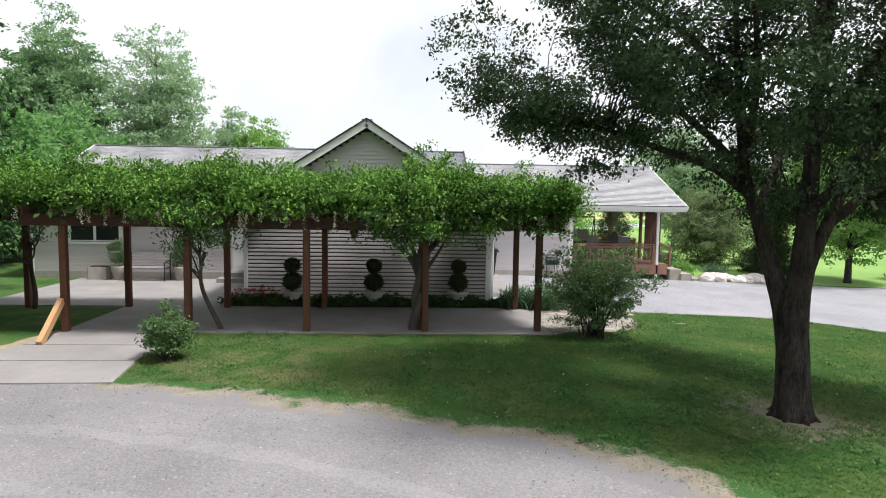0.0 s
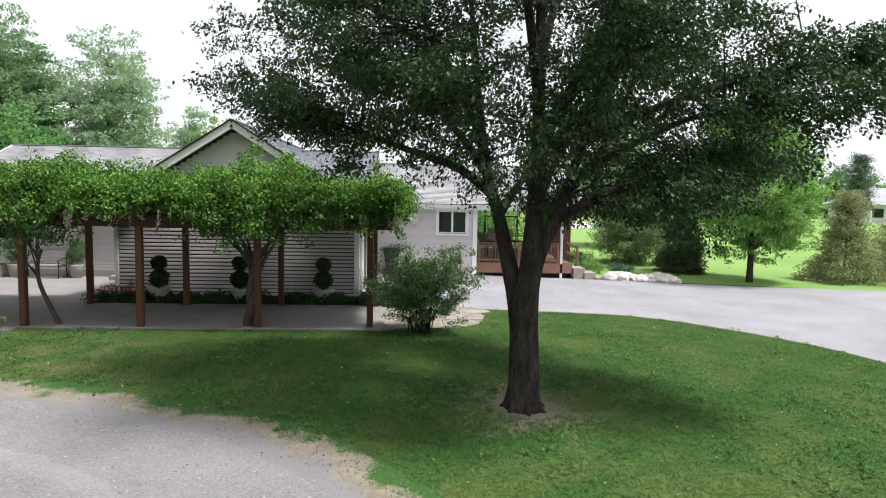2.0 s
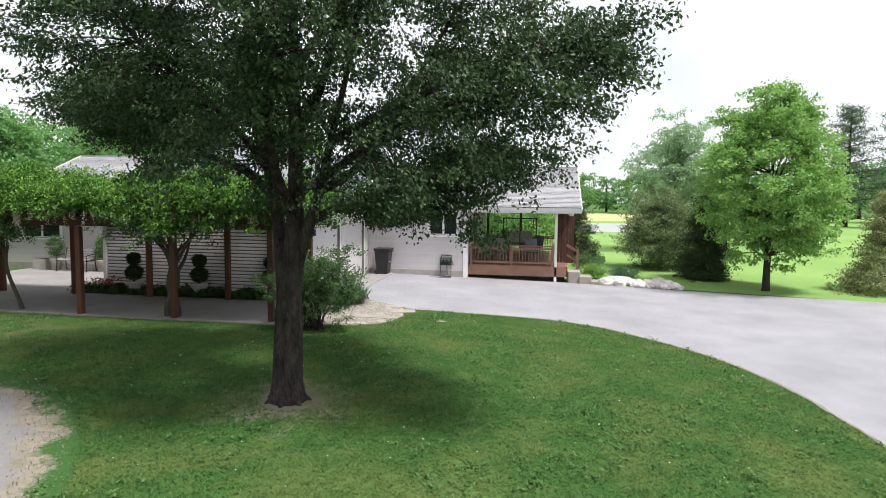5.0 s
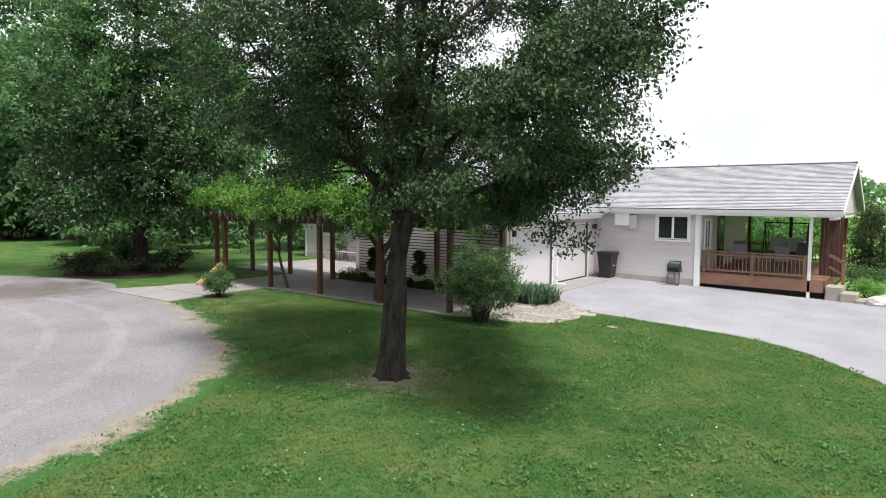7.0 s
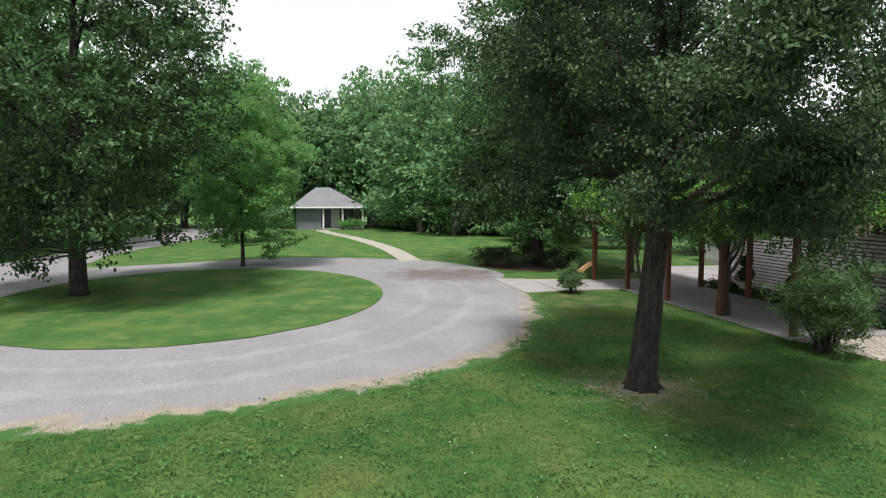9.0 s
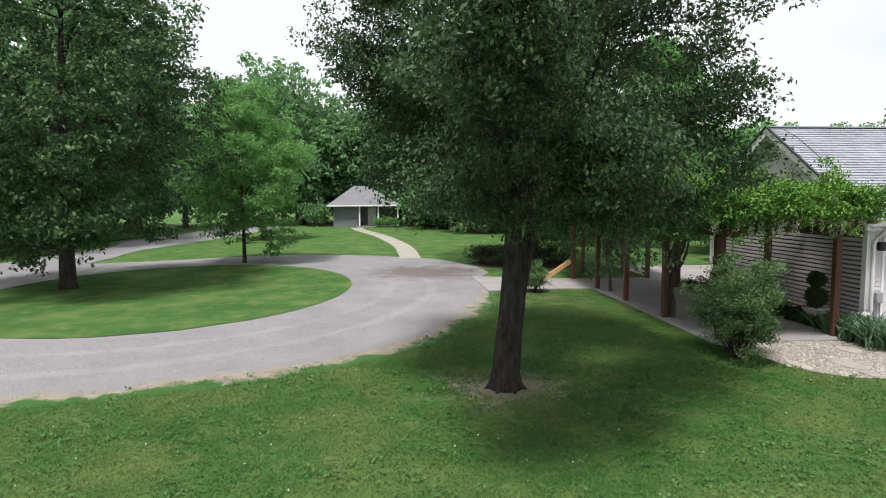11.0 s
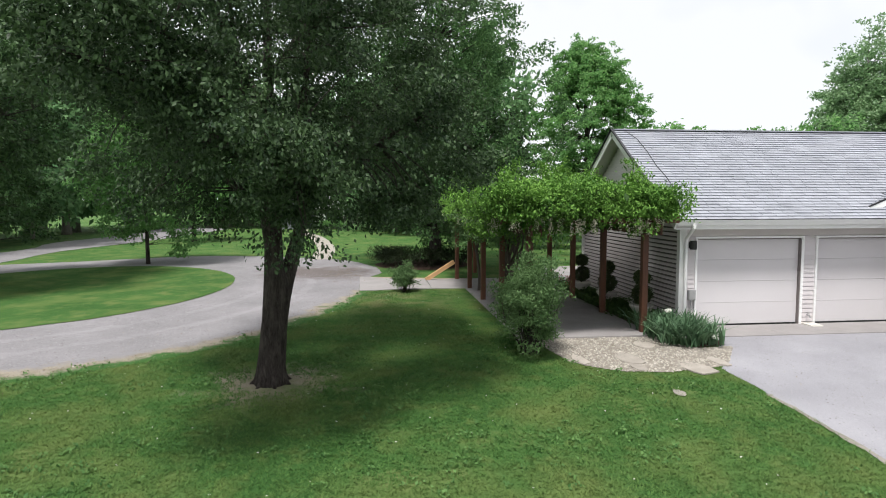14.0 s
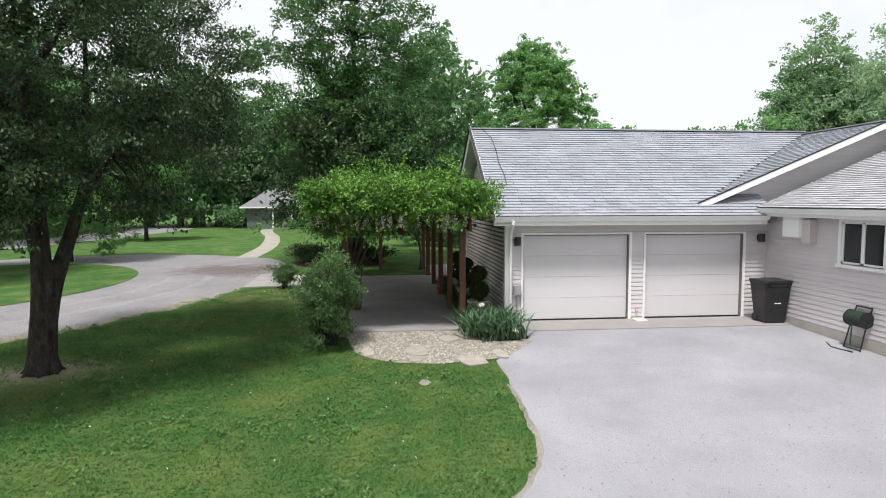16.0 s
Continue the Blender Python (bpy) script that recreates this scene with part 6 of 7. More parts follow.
k = 0
for x, y in ((1.0, -0.75), (1.25, -0.45), (0.75, -0.4), (1.5, -0.7), (1.55, -0.25), (1.1, -0.1), (1.8, -0.5), (0.5, -0.75), (0.6, -0.1), (1.35, 0.05), (0.95, -1.1), (1.3, -1.0), (1.65, -0.95), (1.75, 0.1), (0.35, -1.05), (0.85, 0.15)):
    iris(x, -1.1 + (y + 1.1) * 0.74, 48, 200 + k, 0.56)
    k += 1


def bloom(x, y, z, seed):
    rng = np.random.default_rng(seed)
    ob = thing("peony_flower", (x, y, g(x)), "white open flower above the iris leaves", "flower")
    part("stalk", Mesh().tube([(x, y, g(x)), (x, y, z)], [0.006, 0.005], 5), M["irisleaf"], ob)
    foliage(ob, "petals", np.array([(x, y, z)]), 40, 0.035, 0.06, M["whiteflower"], rng, 0.5, 0.0, 0.8, kind="stuff")


bloom(0.95, -0.78, 0.62, 1)
bloom(1.75, -0.85, 0.2, 2)
bloom(1.85, -0.2, 0.22, 3)

# ---- topiaries ----
def topiary(x, y, s, label, seed):
    rng = np.random.default_rng(seed)
    z0 = g(x) + 0.03
    ob = thing("topiary", (x, y, z0), label, "potted plant", "topiaries along the gable wall")
    part("pot", Mesh().turned(x, y, [(0.15 * s, z0), (0.17 * s, z0 + 0.05), (0.14 * s, z0 + 0.09), (0.25 * s, z0 + 0.24), (0.31 * s, z0 + 0.32), (0.33 * s, z0 + 0.34), (0.33 * s, z0 + 0.37), (0.28 * s, z0 + 0.37), (0.26 * s, z0 + 0.33)], 24), M["potwhite"], ob, "white stoneware bowl", True)
    part("trunk", Mesh().tube([(x, y, z0 + 0.3), (x + 0.01, y, z0 + 0.7), (x, y, z0 + 1.05)], [0.025, 0.022, 0.018], 7), M["bark"], ob)
    for zc, r in ((0.62, 0.26 * s), (1.05, 0.20 * s)):
        d = unit(rng.normal(size=(430, 3)))
        pts = d * r * rng.uniform(0.70, 1.04, (430, 1)) + (x, y, z0 + zc)
        foliage(ob, "ball", pts, 8, 0.025, 0.048, M["boxleaf"], rng, 0.3, 0.0, 0.55, "clipped ball of small dark leaves", (x, y, z0 + zc))


for i, x in enumerate((-5.38, -3.19, -0.90)):
    topiary(x, -0.55, 0.92, "two-ball clipped topiary in a white bowl", 300 + i)


# ---- pebbles, flagstones, boulders ----
def rock(name, x, y, z, sx, sy, sz, seed, mat, parent=None, label="", group=""):
    rng = np.random.default_rng(seed)
    bm = bmesh.new()
    bmesh.ops.create_icosphere(bm, subdivisions=3, radius=1.0)
    for v in bm.verts:
        p = v.co.normalized()
        k = 1 + 0.28 * noise.noise(p * 1.4 + Vector((seed * 3.1, 0, 0))) + 0.12 * noise.noise(p * 4 + Vector((0, seed * 1.7, 0)))
        v.co = Vector((p.x * sx * k, p.y * sy * k, max(p.z * sz * k, -sz * 0.45)))
    bmesh.ops.rotate(bm, verts=bm.verts, cent=(0, 0, 0), matrix=Matrix.Rotation(rng.uniform(0, 6.28), 3, "Z"))
    me = bpy.data.meshes.new(name)
    bm.to_mesh(me)
    bm.free()
    me.materials.append(mat)
    ob = new(name, me)
    ob.location = (x, y, z)
    return tagged(ob, label, "rock", group)


rb = random.Random(4)
for i in range(26):
    t = i / 25
    x, y = 9.35 + 2.7 * t, 6.65 - 0.6 * t + rb.uniform(-0.22, 0.3)
    s = rb.uniform(0.16, 0.34) * (1.15 - 0.35 * t)
    rock("boulder", x, y, g(x) + s * 0.26, s * rb.uniform(0.9, 1.4), s, s * rb.uniform(0.65, 0.9), i, M["boulder"], label="pale pinkish-white boulder edging the drive", group="boulders by the steps")

peb_ring = ragged(spline([(0.7, -4.0), (1.4, -3.75), (2.2, -3.6), (2.8, -3.4), (3.3, -2.7), (3.4, -1.7), (3.1, -0.7), (2.5, -0.25), (1.9, 0.1), (1.9, -0.6), (1.2, -1.05), (0.92, -1.1)], True, 6), 0.08, 61.0)
pebbles = sheet("pebble_bed", peb_ring, 0.014, M["pebblebed"], "patch of cream pebbles at the end of the pergola walk", "pebbles")


def pebble_field():
    rng = np.random.default_rng(71)
    px, py = rng.uniform(0.6, 3.9, 9500), rng.uniform(-4.1, 0.2, 9500)
    k = inside(px, py, peb_ring)
    px, py = px[k], py[k]
    n = len(px)
    r = 0.011 + 0.026 * rng.random(n) ** 1.6
    dirs = np.array([(1, 0, 0), (0.3, 0.95, 0), (-0.8, 0.6, 0), (-0.8, -0.6, 0), (0.3, -0.95, 0), (0, 0, 0.75)])
    a = rng.uniform(0, 6.28, n)
    c, s = np.cos(a), np.sin(a)
    v = np.zeros((n, 6, 3))
    v[:, :, 0] = px[:, None] + (dirs[:, 0] * c[:, None] - dirs[:, 1] * s[:, None]) * r[:, None]
    v[:, :, 1] = py[:, None] + (dirs[:, 0] * s[:, None] + dirs[:, 1] * c[:, None]) * r[:, None] * 0.8
    v[:, :, 2] = np.array([g(q) for q in px])[:, None] + 0.012 + dirs[:, 2] * r[:, None]
    i = np.arange(n)[:, None] * 6
    f = np.concatenate([i + (q, (q + 1) % 5, 5) for q in range(5)], 1).reshape(-1, 3)
    ob = link_mesh("pebbles", array_mesh("pebbles", v.reshape(-1, 3), f), M["pebble"], None)
    tagged(ob, "loose cream and tan pebbles", "pebbles", kind="stuff")


pebble_field()
for i, (x, y, w, d, a) in enumerate(((2.55, -2.35, 0.42, 0.26, 0.2), (3.3, -1.35, 0.4, 0.28, 1.0), (3.05, -2.4, 0.34, 0.14, 1.2), (1.6, -1.6, 0.3, 0.2, 0.1), (2.9, -0.75, 0.34, 0.14, -0.7), (2.55, -3.3, 0.36, 0.12, 0.3))):
    ring = [(x + math.cos(a + t) * w * (1 + 0.18 * math.sin(3 * t + i)), y + math.sin(a + t) * d * (1 + 0.18 * math.cos(2 * t + i))) for t in np.linspace(0, 6.28, 9, endpoint=False)]
    ob = tagged(part("flagstone", Mesh().prism(ring, g(x) + 0.005, g(x) + 0.03), M["flag"]), "flat tan flagstone set in the pebbles", "flagstone", "flagstones")

# ---- fittings and loose things by the garage ----
def wall_lamp(x, y, z, dx, dy, label):
    ob = thing("wall_lamp", (x, y, z), label, "wall lamp")
    sx, sy = (0.0, 0.06) if dx else (0.06, 0.0)
    mb = Mesh().box(min(x, x + dx * 0.02) - sx, max(x, x + dx * 0.02) + sx, min(y, y + dy * 0.02) - sy, max(y, y + dy * 0.02) + sy, z - 0.07, z + 0.07)
    part("back_plate", mb, M["black"], ob)
    cx, cy = x + dx * 0.1, y + dy * 0.1
    part("shade", Mesh().turned(cx, cy, [(0.075, z - 0.1), (0.08, z - 0.09), (0.08, z + 0.08), (0.07, z + 0.1)], 14), M["black"], ob)
    part("arm", Mesh().tube([(x, y, z), (cx, cy, z)], [0.02, 0.02], 6), M["black"], ob)


wall_lamp(0.03, 0.21, 1.98, 1, 0, "small black drum lamp beside the garage door")
wall_lamp(0.03, 6.36, 2.02, 1, 0, "small black drum lamp beside the garage door")
wall_lamp(-11.6, MY - 0.03, 1.95, 0, -1, "small black drum lamp on the house wall")

box = thing("meter_box", (0.03, 0.30, 0.7), "grey electrical box on the garage wall", "electrical box")
part("case", Mesh().box(0.03, 0.12, 0.14, 0.31, 0.68, 0.92, 0.0), M["grey"], box)
part("cover", Mesh().box(0.12, 0.135, 0.155, 0.295, 0.70, 0.90), M["grey"], box)
part("conduit", Mesh().tube([(0.06, 0.22, 0.1), (0.06, 0.22, 0.68)], [0.014, 0.014], 6), M["grey"], box)

tap = thing("tap_block", (0.2, 3.32, 0.02), "white splash block with a small tap between the doors", "tap")
part("block", Mesh().box(0.02, 0.42, 3.06, 3.36, 0.02, 0.07, 0.02), M["potwhite"], tap)
part("pipe", Mesh().tube([(0.03, 3.2, 0.26), (0.14, 3.2, 0.26), (0.16, 3.2, 0.2)], [0.015] * 3, 7), M["grey"], tap)
part("handle", Mesh().tube([(0.1, 3.16, 0.31), (0.1, 3.24, 0.31)], [0.012, 0.012], 6), M["grey"], tap)

# wheeled bin
bx, by, bz = 0.75, 6.22, g(0.75) + 0.01
bin_ob = thing("wheeled_bin", (bx, by, bz), "black plastic wheeled rubbish bin in the corner", "rubbish bin")
mb = Mesh()
lo, hi = (0.21, 0.24), (0.29, 0.33)
v = [(bx + s * lo[0], by + t * lo[1], bz + 0.03) for s, t in ((-1, -1), (1, -1), (1, 1), (-1, 1))] + [(bx + s * hi[0], by + t * hi[1], bz + 0.95) for s, t in ((-1, -1), (1, -1), (1, 1), (-1, 1))]
mb.add(v, [(3, 2, 1, 0), (4, 5, 6, 7), (0, 1, 5, 4), (1, 2, 6, 5), (2, 3, 7, 6), (3, 0, 4, 7)])
part("body", mb, M["black"], bin_ob)
part("rim", Mesh().box(bx - 0.31, bx + 0.31, by - 0.35, by + 0.35, bz + 0.92, bz + 0.97, 0.03), M["black"], bin_ob)
part("lid", Mesh().box(bx - 0.33, bx + 0.33, by - 0.37, by + 0.37, bz + 0.975, bz + 1.03, 0.05), M["black"], bin_ob)
part("handle", Mesh().tube([(bx + 0.34, by - 0.2, bz + 0.9), (bx + 0.38, by - 0.2, bz + 0.92), (bx + 0.38, by + 0.2, bz + 0.92), (bx + 0.34, by + 0.2, bz + 0.9)], [0.015] * 4, 6), M["black"], bin_ob)
part("label_plate", Mesh().box(bx + 0.253, bx + 0.262, by - 0.05, by + 0.10, bz + 0.48, bz + 0.5), M["white"], bin_ob)
for t in (-1, 1):
    part("wheel", Mesh().tube([(bx - 0.2, by + t * 0.2, bz + 0.1), (bx - 0.2, by + t * 0.26, bz + 0.1)], [0.1, 0.1], 14), M["black"], bin_ob)

# hose reel
hx, hy = 3.25, 6.42
hz = g(hx)
reel = thing("hose_reel", (hx, hy, hz), "dark garden hose reel on an iron stand against the wall", "hose reel")
mb = Mesh()
for s in (-1, 1):
    mb.tube([(hx + s * 0.22, hy - 0.12, hz), (hx + s * 0.2, hy + 0.02, hz + 0.55), (hx + s * 0.2, hy + 0.12, hz + 0.85)], [0.014] * 3, 6)
mb.tube([(hx - 0.2, hy + 0.12, hz + 0.85), (hx + 0.2, hy + 0.12, hz + 0.85)], [0.014] * 2, 6)
mb.tube([(hx - 0.22, hy - 0.12, hz + 0.03), (hx + 0.22, hy - 0.12, hz + 0.03)], [0.014] * 2, 6)
part("stand", mb, M["iron"], reel)
part("drum", Mesh().tube([(hx - 0.2, hy, hz + 0.62), (hx + 0.2, hy, hz + 0.62)], [0.11, 0.11], 20), M["green"], reel)
for i in range(7):
    x = hx - 0.17 + i * 0.056
    ring = [(x, hy + 0.135 * math.cos(t), hz + 0.62 + 0.135 * math.sin(t)) for t in np.linspace(0, 6.28, 17)]
    part("hose_coil", Mesh().tube(ring, [0.026] * 17, 6, False), M["green"], reel)
for s in (-1, 1):
    part("flange", Mesh().tube([(hx + s * 0.2, hy, hz + 0.62), (hx + s * 0.215, hy, hz + 0.62)], [0.165, 0.165], 20), M["black"], reel)
part("crank", Mesh().tube([(hx + 0.215, hy, hz + 0.62), (hx + 0.27, hy, hz + 0.62), (hx + 0.27, hy - 0.05, hz + 0.5), (hx + 0.33, hy - 0.05, hz + 0.5)], [0.012] * 4, 6), M["iron"], reel)
part("hose_end", Mesh().tube([(hx + 0.05, hy - 0.17, hz + 0.55), (hx + 0.1, hy - 0.24, hz + 0.15), (hx + 0.25, hy - 0.3, hz + 0.02), (hx - 0.2, hy - 0.4, hz + 0.02), (hx - 0.6, hy - 0.2, hz + 0.02)], [0.014] * 5, 6), M["green"], reel)

ac = thing("vent_box", (1.3, 6.4, 2.12), "white vent box hung under the eaves", "vent box")
part("case", Mesh().box(0.95, 1.52, 6.33, 6.64, 2.10, 2.57), M["white"], ac)
part("outlet", Mesh().box(1.52, 1.78, 6.40, 6.62, 1.98, 2.5), M["frieze"], ac)

# hanging ornament under the pergola
orn = thing("hanging_lantern", (-3.55, -2.4, 1.98), "small rusty bell-shaped lantern hung in the pergola", "lantern")
part("cord", Mesh().tube([(-3.55, -2.4, 2.2), (-3.55, -2.4, 2.6)], [0.006, 0.006], 5), M["iron"], orn)
part("bell", Mesh().turned(-3.55, -2.4, [(0.02, 1.96), (0.07, 2.0), (0.10, 2.1), (0.11, 2.16), (0.06, 2.2), (0.02, 2.22)], 14), M["copper"], orn, "", True)

# ---- patio things ----
z0 = g(-12) + 0.032
pl = thing("planter_box", (-12.7, 4.0, z0), "grey stone planter trough against the wall", "planter")
part("trough", Mesh().box(-13.0, -12.4, 3.8, 4.2, z0, z0 + 0.42, 0.03), M["stone"], pl)
part("soil", Mesh().box(-12.95, -12.45, 3.85, 4.15, z0 + 0.42, z0 + 0.43), M["mulch"], pl)
for i, x in enumerate((-12.0, -9.95)):
    ob = thing("potted_shrub", (x, 3.9, z0), "clipped yellow-green shrub in a stone pot on the patio", "potted plant", "pots by the bench")
    part("pot", Mesh().turned(x, 3.9, [(0.16, z0), (0.2, z0 + 0.3), (0.24, z0 + 0.42), (0.24, z0 + 0.46), (0.2, z0 + 0.46)], 16), M["stone"], ob, "", True)
    rng = np.random.default_rng(400 + i)
    pts = crown_points(rng, 80, (x, 3.9, z0 + 0.95), (0.3, 0.3, 0.48), "egg", 0.15, 0.5, i)
    foliage(ob, "foliage", pts, 34, 0.06, 0.05, M["shrubleaf"], rng)
bn = thing("garden_bench", (-11.0, 3.85, z0), "iron-framed garden bench with weathered grey slats", "bench")
for x in (-11.65, -10.35):
    mb = Mesh()
    mb.tube([(x, 3.5, z0), (x, 3.55, z0 + 0.42), (x, 3.5, z0 + 0.62), (x, 3.95, z0 + 0.66)], [0.02] * 4, 6)
    mb.tube([(x, 4.05, z0), (x, 3.98, z0 + 0.42), (x, 4.1, z0 + 0.9)], [0.02] * 3, 6)
    mb.tube([(x, 3.5, z0 + 0.42), (x, 4.0, z0 + 0.42)], [0.02] * 2, 6)
    part("end_frame", mb, M["iron"], bn)
for i in range(4):
    part("seat_slat", Mesh().box(-11.65, -10.35, 3.52 + i * 0.12, 3.61 + i * 0.12, z0 + 0.43, z0 + 0.45), M["weathered"], bn)
for i in range(4):
    y, z = 4.0 + 0.028 * i, z0 + 0.52 + i * 0.1
    part("back_slat", Mesh().box(-11.65, -10.35, y, y + 0.02, z, z + 0.07), M["weathered"], bn)
st = thing("door_step", (-7.7, 3.9, 0.03), "pale concrete steps to the house door", "steps")
part("step", Mesh().box(-8.6, -6.85, 3.3, 4.3, 0.0, 0.2, 0.02), M["concrete"], st)
part("step", Mesh().box(-8.5, -6.85, 3.65, 4.3, 0.2, 0.36, 0.02), M["concrete"], st)

# ---- porch furniture ----
def porch_chair(x, y, turn):
    ob = thing("porch_chair", (0, 0, 0), "metal porch chair with grey cushion", "chair", "chairs on the porch")
    for sx in (-0.25, 0.25):
        part("arm_frame", Mesh().tube([(sx, -0.25, 0), (sx, -0.27, 0.62), (sx, 0.22, 0.64), (sx, 0.27, 0)], [0.016] * 4, 6), M["iron"], ob)
    part("seat", Mesh().box(-0.25, 0.25, -0.25, 0.25, 0.40, 0.44), M["iron"], ob)
    part("cushion", Mesh().box(-0.24, 0.24, -0.24, 0.22, 0.44, 0.52, 0.04), M["cushion"], ob)
    part("backrest", Mesh().beam((0, 0.24, 0.45), (0, 0.36, 1.0), 0.48, 0.05, (0, 1, 0)), M["cushion"], ob)
    ob.matrix_basis = pose(x, y, 0.47, 0, 0, turn)
    return ob


first_chair = porch_chair(5.2, 8.0, 180)
for x, y, a in ((6.6, 8.1, 170), (4.9, 9.8, 40), (6.7, 9.9, -30)):
    copy_thing(first_chair, pose(x, y, 0.47, 0, 0, a))
sw = thing("porch_swing", (5.9, 12.6, 0.47), "free-standing porch swing with dark frame and pale cushions", "swing")
for sx in (5.1, 6.7):
    for dy in (-0.5, 0.5):
        part("leg", Mesh().tube([(sx, 12.6 + dy, 0.47), (sx, 12.6, 2.15)], [0.025, 0.025], 7), M["iron"], sw)
part("top_bar", Mesh().tube([(5.05, 12.6, 2.15), (6.75, 12.6, 2.15)], [0.028, 0.028], 8), M["iron"], sw)
for sx in (5.25, 6.55):
    part("hanger", Mesh().tube([(sx, 12.6, 2.13), (sx, 12.5, 0.95)], [0.01, 0.01], 5), M["iron"], sw)
part("seat", Mesh().box(5.25, 6.55, 12.3, 12.85, 0.88, 0.93), M["iron"], sw)
for i in range(2):
    part("cushion", Mesh().box(5.28 + i * 0.64, 5.88 + i * 0.64, 12.28, 12.8, 0.93, 1.05, 0.05), M["palefabric"], sw, "pale grey cushion")
    part("back_cushion", Mesh().beam((5.58 + i * 0.64, 12.78, 1.02), (5.58 + i * 0.64, 12.95, 1.5), 0.58, 0.12, (0, 1, 0)), M["palefabric"], sw)
tb = thing("porch_table", (5.8, 9.0, 0.47), "round dark porch table", "table")
part("tabletop", Mesh().turned(5.8, 9.0, [(0.55, 1.16), (0.57, 1.17), (0.57, 1.19), (0.55, 1.2)], 28), M["iron"], tb)
for a in (0.8, 2.4, 3.9, 5.5):
    part("leg", Mesh().tube([(5.8 + 0.4 * math.cos(a), 9.0 + 0.4 * math.sin(a), 0.47), (5.8 + 0.32 * math.cos(a), 9.0 + 0.32 * math.sin(a), 1.16)], [0.018, 0.018], 6), M["iron"], tb)

# ---- far buildings, pond, fields ----
def far_cottage():
    ob = thing("cottage", (-55, -13.5, 0.03), "blue-grey cottage with grey hipped roof by the woods", "house")
    part("wall", Mesh().box(-60, -55.6, -17.2, -10.4, 0, 2.5), M["bluegrey"], ob)
    part("wall", Mesh().box(-55.6, -53.8, -17.2, -14.6, 0, 2.5), M["bluegrey"], ob)
    mb = Mesh()
    e = [(-60.6, -17.8, 2.4), (-53.2, -17.8, 2.4), (-53.2, -10.0, 2.4), (-60.6, -10.0, 2.4)]
    r = [(-57.0, -15.2, 4.5), (-57.0, -13.6, 4.5)]
    mb.add(e + r, [(0, 1, 4), (1, 2, 5, 4), (2, 3, 5), (3, 0, 4, 5), (3, 2, 1, 0)])
    part("roof", mb, M["slate"], ob, "grey hipped roof")
    part("fascia", Mesh().box(-53.25, -53.12, -17.8, -10.0, 2.26, 2.42), M["white"], ob)
    for y in (-14.4, -12.4, -10.3):
        part("porch_post", Mesh().box(-53.6, -53.45, y - 0.08, y + 0.08, 0, 2.4), M["white"], ob)
    part("floor", Mesh().box(-55.6, -53.3, -14.6, -10.2, 0.0, 0.15), M["concrete"], ob)
    part("door", Mesh().box(-55.6, -55.5, -13.6, -12.7, 0.15, 2.1), M["white"], ob)
    part("window", Mesh().box(-55.6, -55.52, -12.2, -11.2, 0.9, 1.9), M["glass"], ob)
    for k, y in enumerate((-12.4, -11.4, -10.6)):
        bush("porch_shrub", -52.6, y, 1.3, 1.1, 1.1, M["midleaf"], "leafy shrub before the cottage porch", 500 + k, 40, 30, 0.12, 0.13, 6)


far_cottage()


def far_house():
    ob = thing("neighbour_house", (92, 92, -0.16), "white single-storey house with grey roof far across the grass", "house")
    z = -0.16
    part("wall", Mesh().box(83, 103, 90, 100, z, 3.2), M["white"], ob)
    mb = Mesh()
    e = [(82, 88, 3.1), (104, 88, 3.1), (104, 101, 3.1), (82, 101, 3.1)]
    mb.add(e + [(87, 94.5, 6.2), (99, 94.5, 6.2)], [(0, 1, 5, 4), (1, 2, 5), (2, 3, 4, 5), (3, 0, 4), (3, 2, 1, 0)])
    part("roof", mb, M["shingle"], ob)
    for i in range(5):
        x = 84.5 + i * 4
        w = part("window", Mesh().box(x, x + 1.8, 89.9, 90.0, z + 0.9, z + 2.5), M["glass"], ob)
        part("shutter", Mesh().box(x - 0.5, x - 0.05, 89.85, 89.98, z + 0.9, z + 2.5), M["bluegrey"], w)
    for i in range(7):
        x = 82.6 + i * 3.4
        part("porch_post", Mesh().box(x, x + 0.2, 88.2, 88.4, z, 3.1), M["white"], ob)


far_house()
meadow = sheet("meadow", ragged(spline([(8.5, 7.2), (11.5, 6.0), (14.6, 5.2), (20.5, 3.6), (28, 2.0), (60, -2), (120, 0), (140, 60), (110, 130), (40, 140), (-10, 130), (-6, 60), (-2, 26), (4, 16)], True, 6), 0.15, 81.0), 0.006, M["meadow"], "sunny pale green meadow sloping away beyond the drive", "meadow")
hay = sheet("field", spline([(-6, 78), (20, 82), (45, 84), (48, 120), (20, 140), (-20, 136), (-22, 90)], True, 6), 0.012, M["hay"], "pale yellow mown hay field", "field")
pond = sheet("water", spline([(2, 52), (10, 47), (20, 50), (27, 58), (26, 68), (14, 72), (4, 66), (0, 58)], True, 8), 0.012, M["water"], "still pond with the white sky reflection put into its pale colour", "pond")


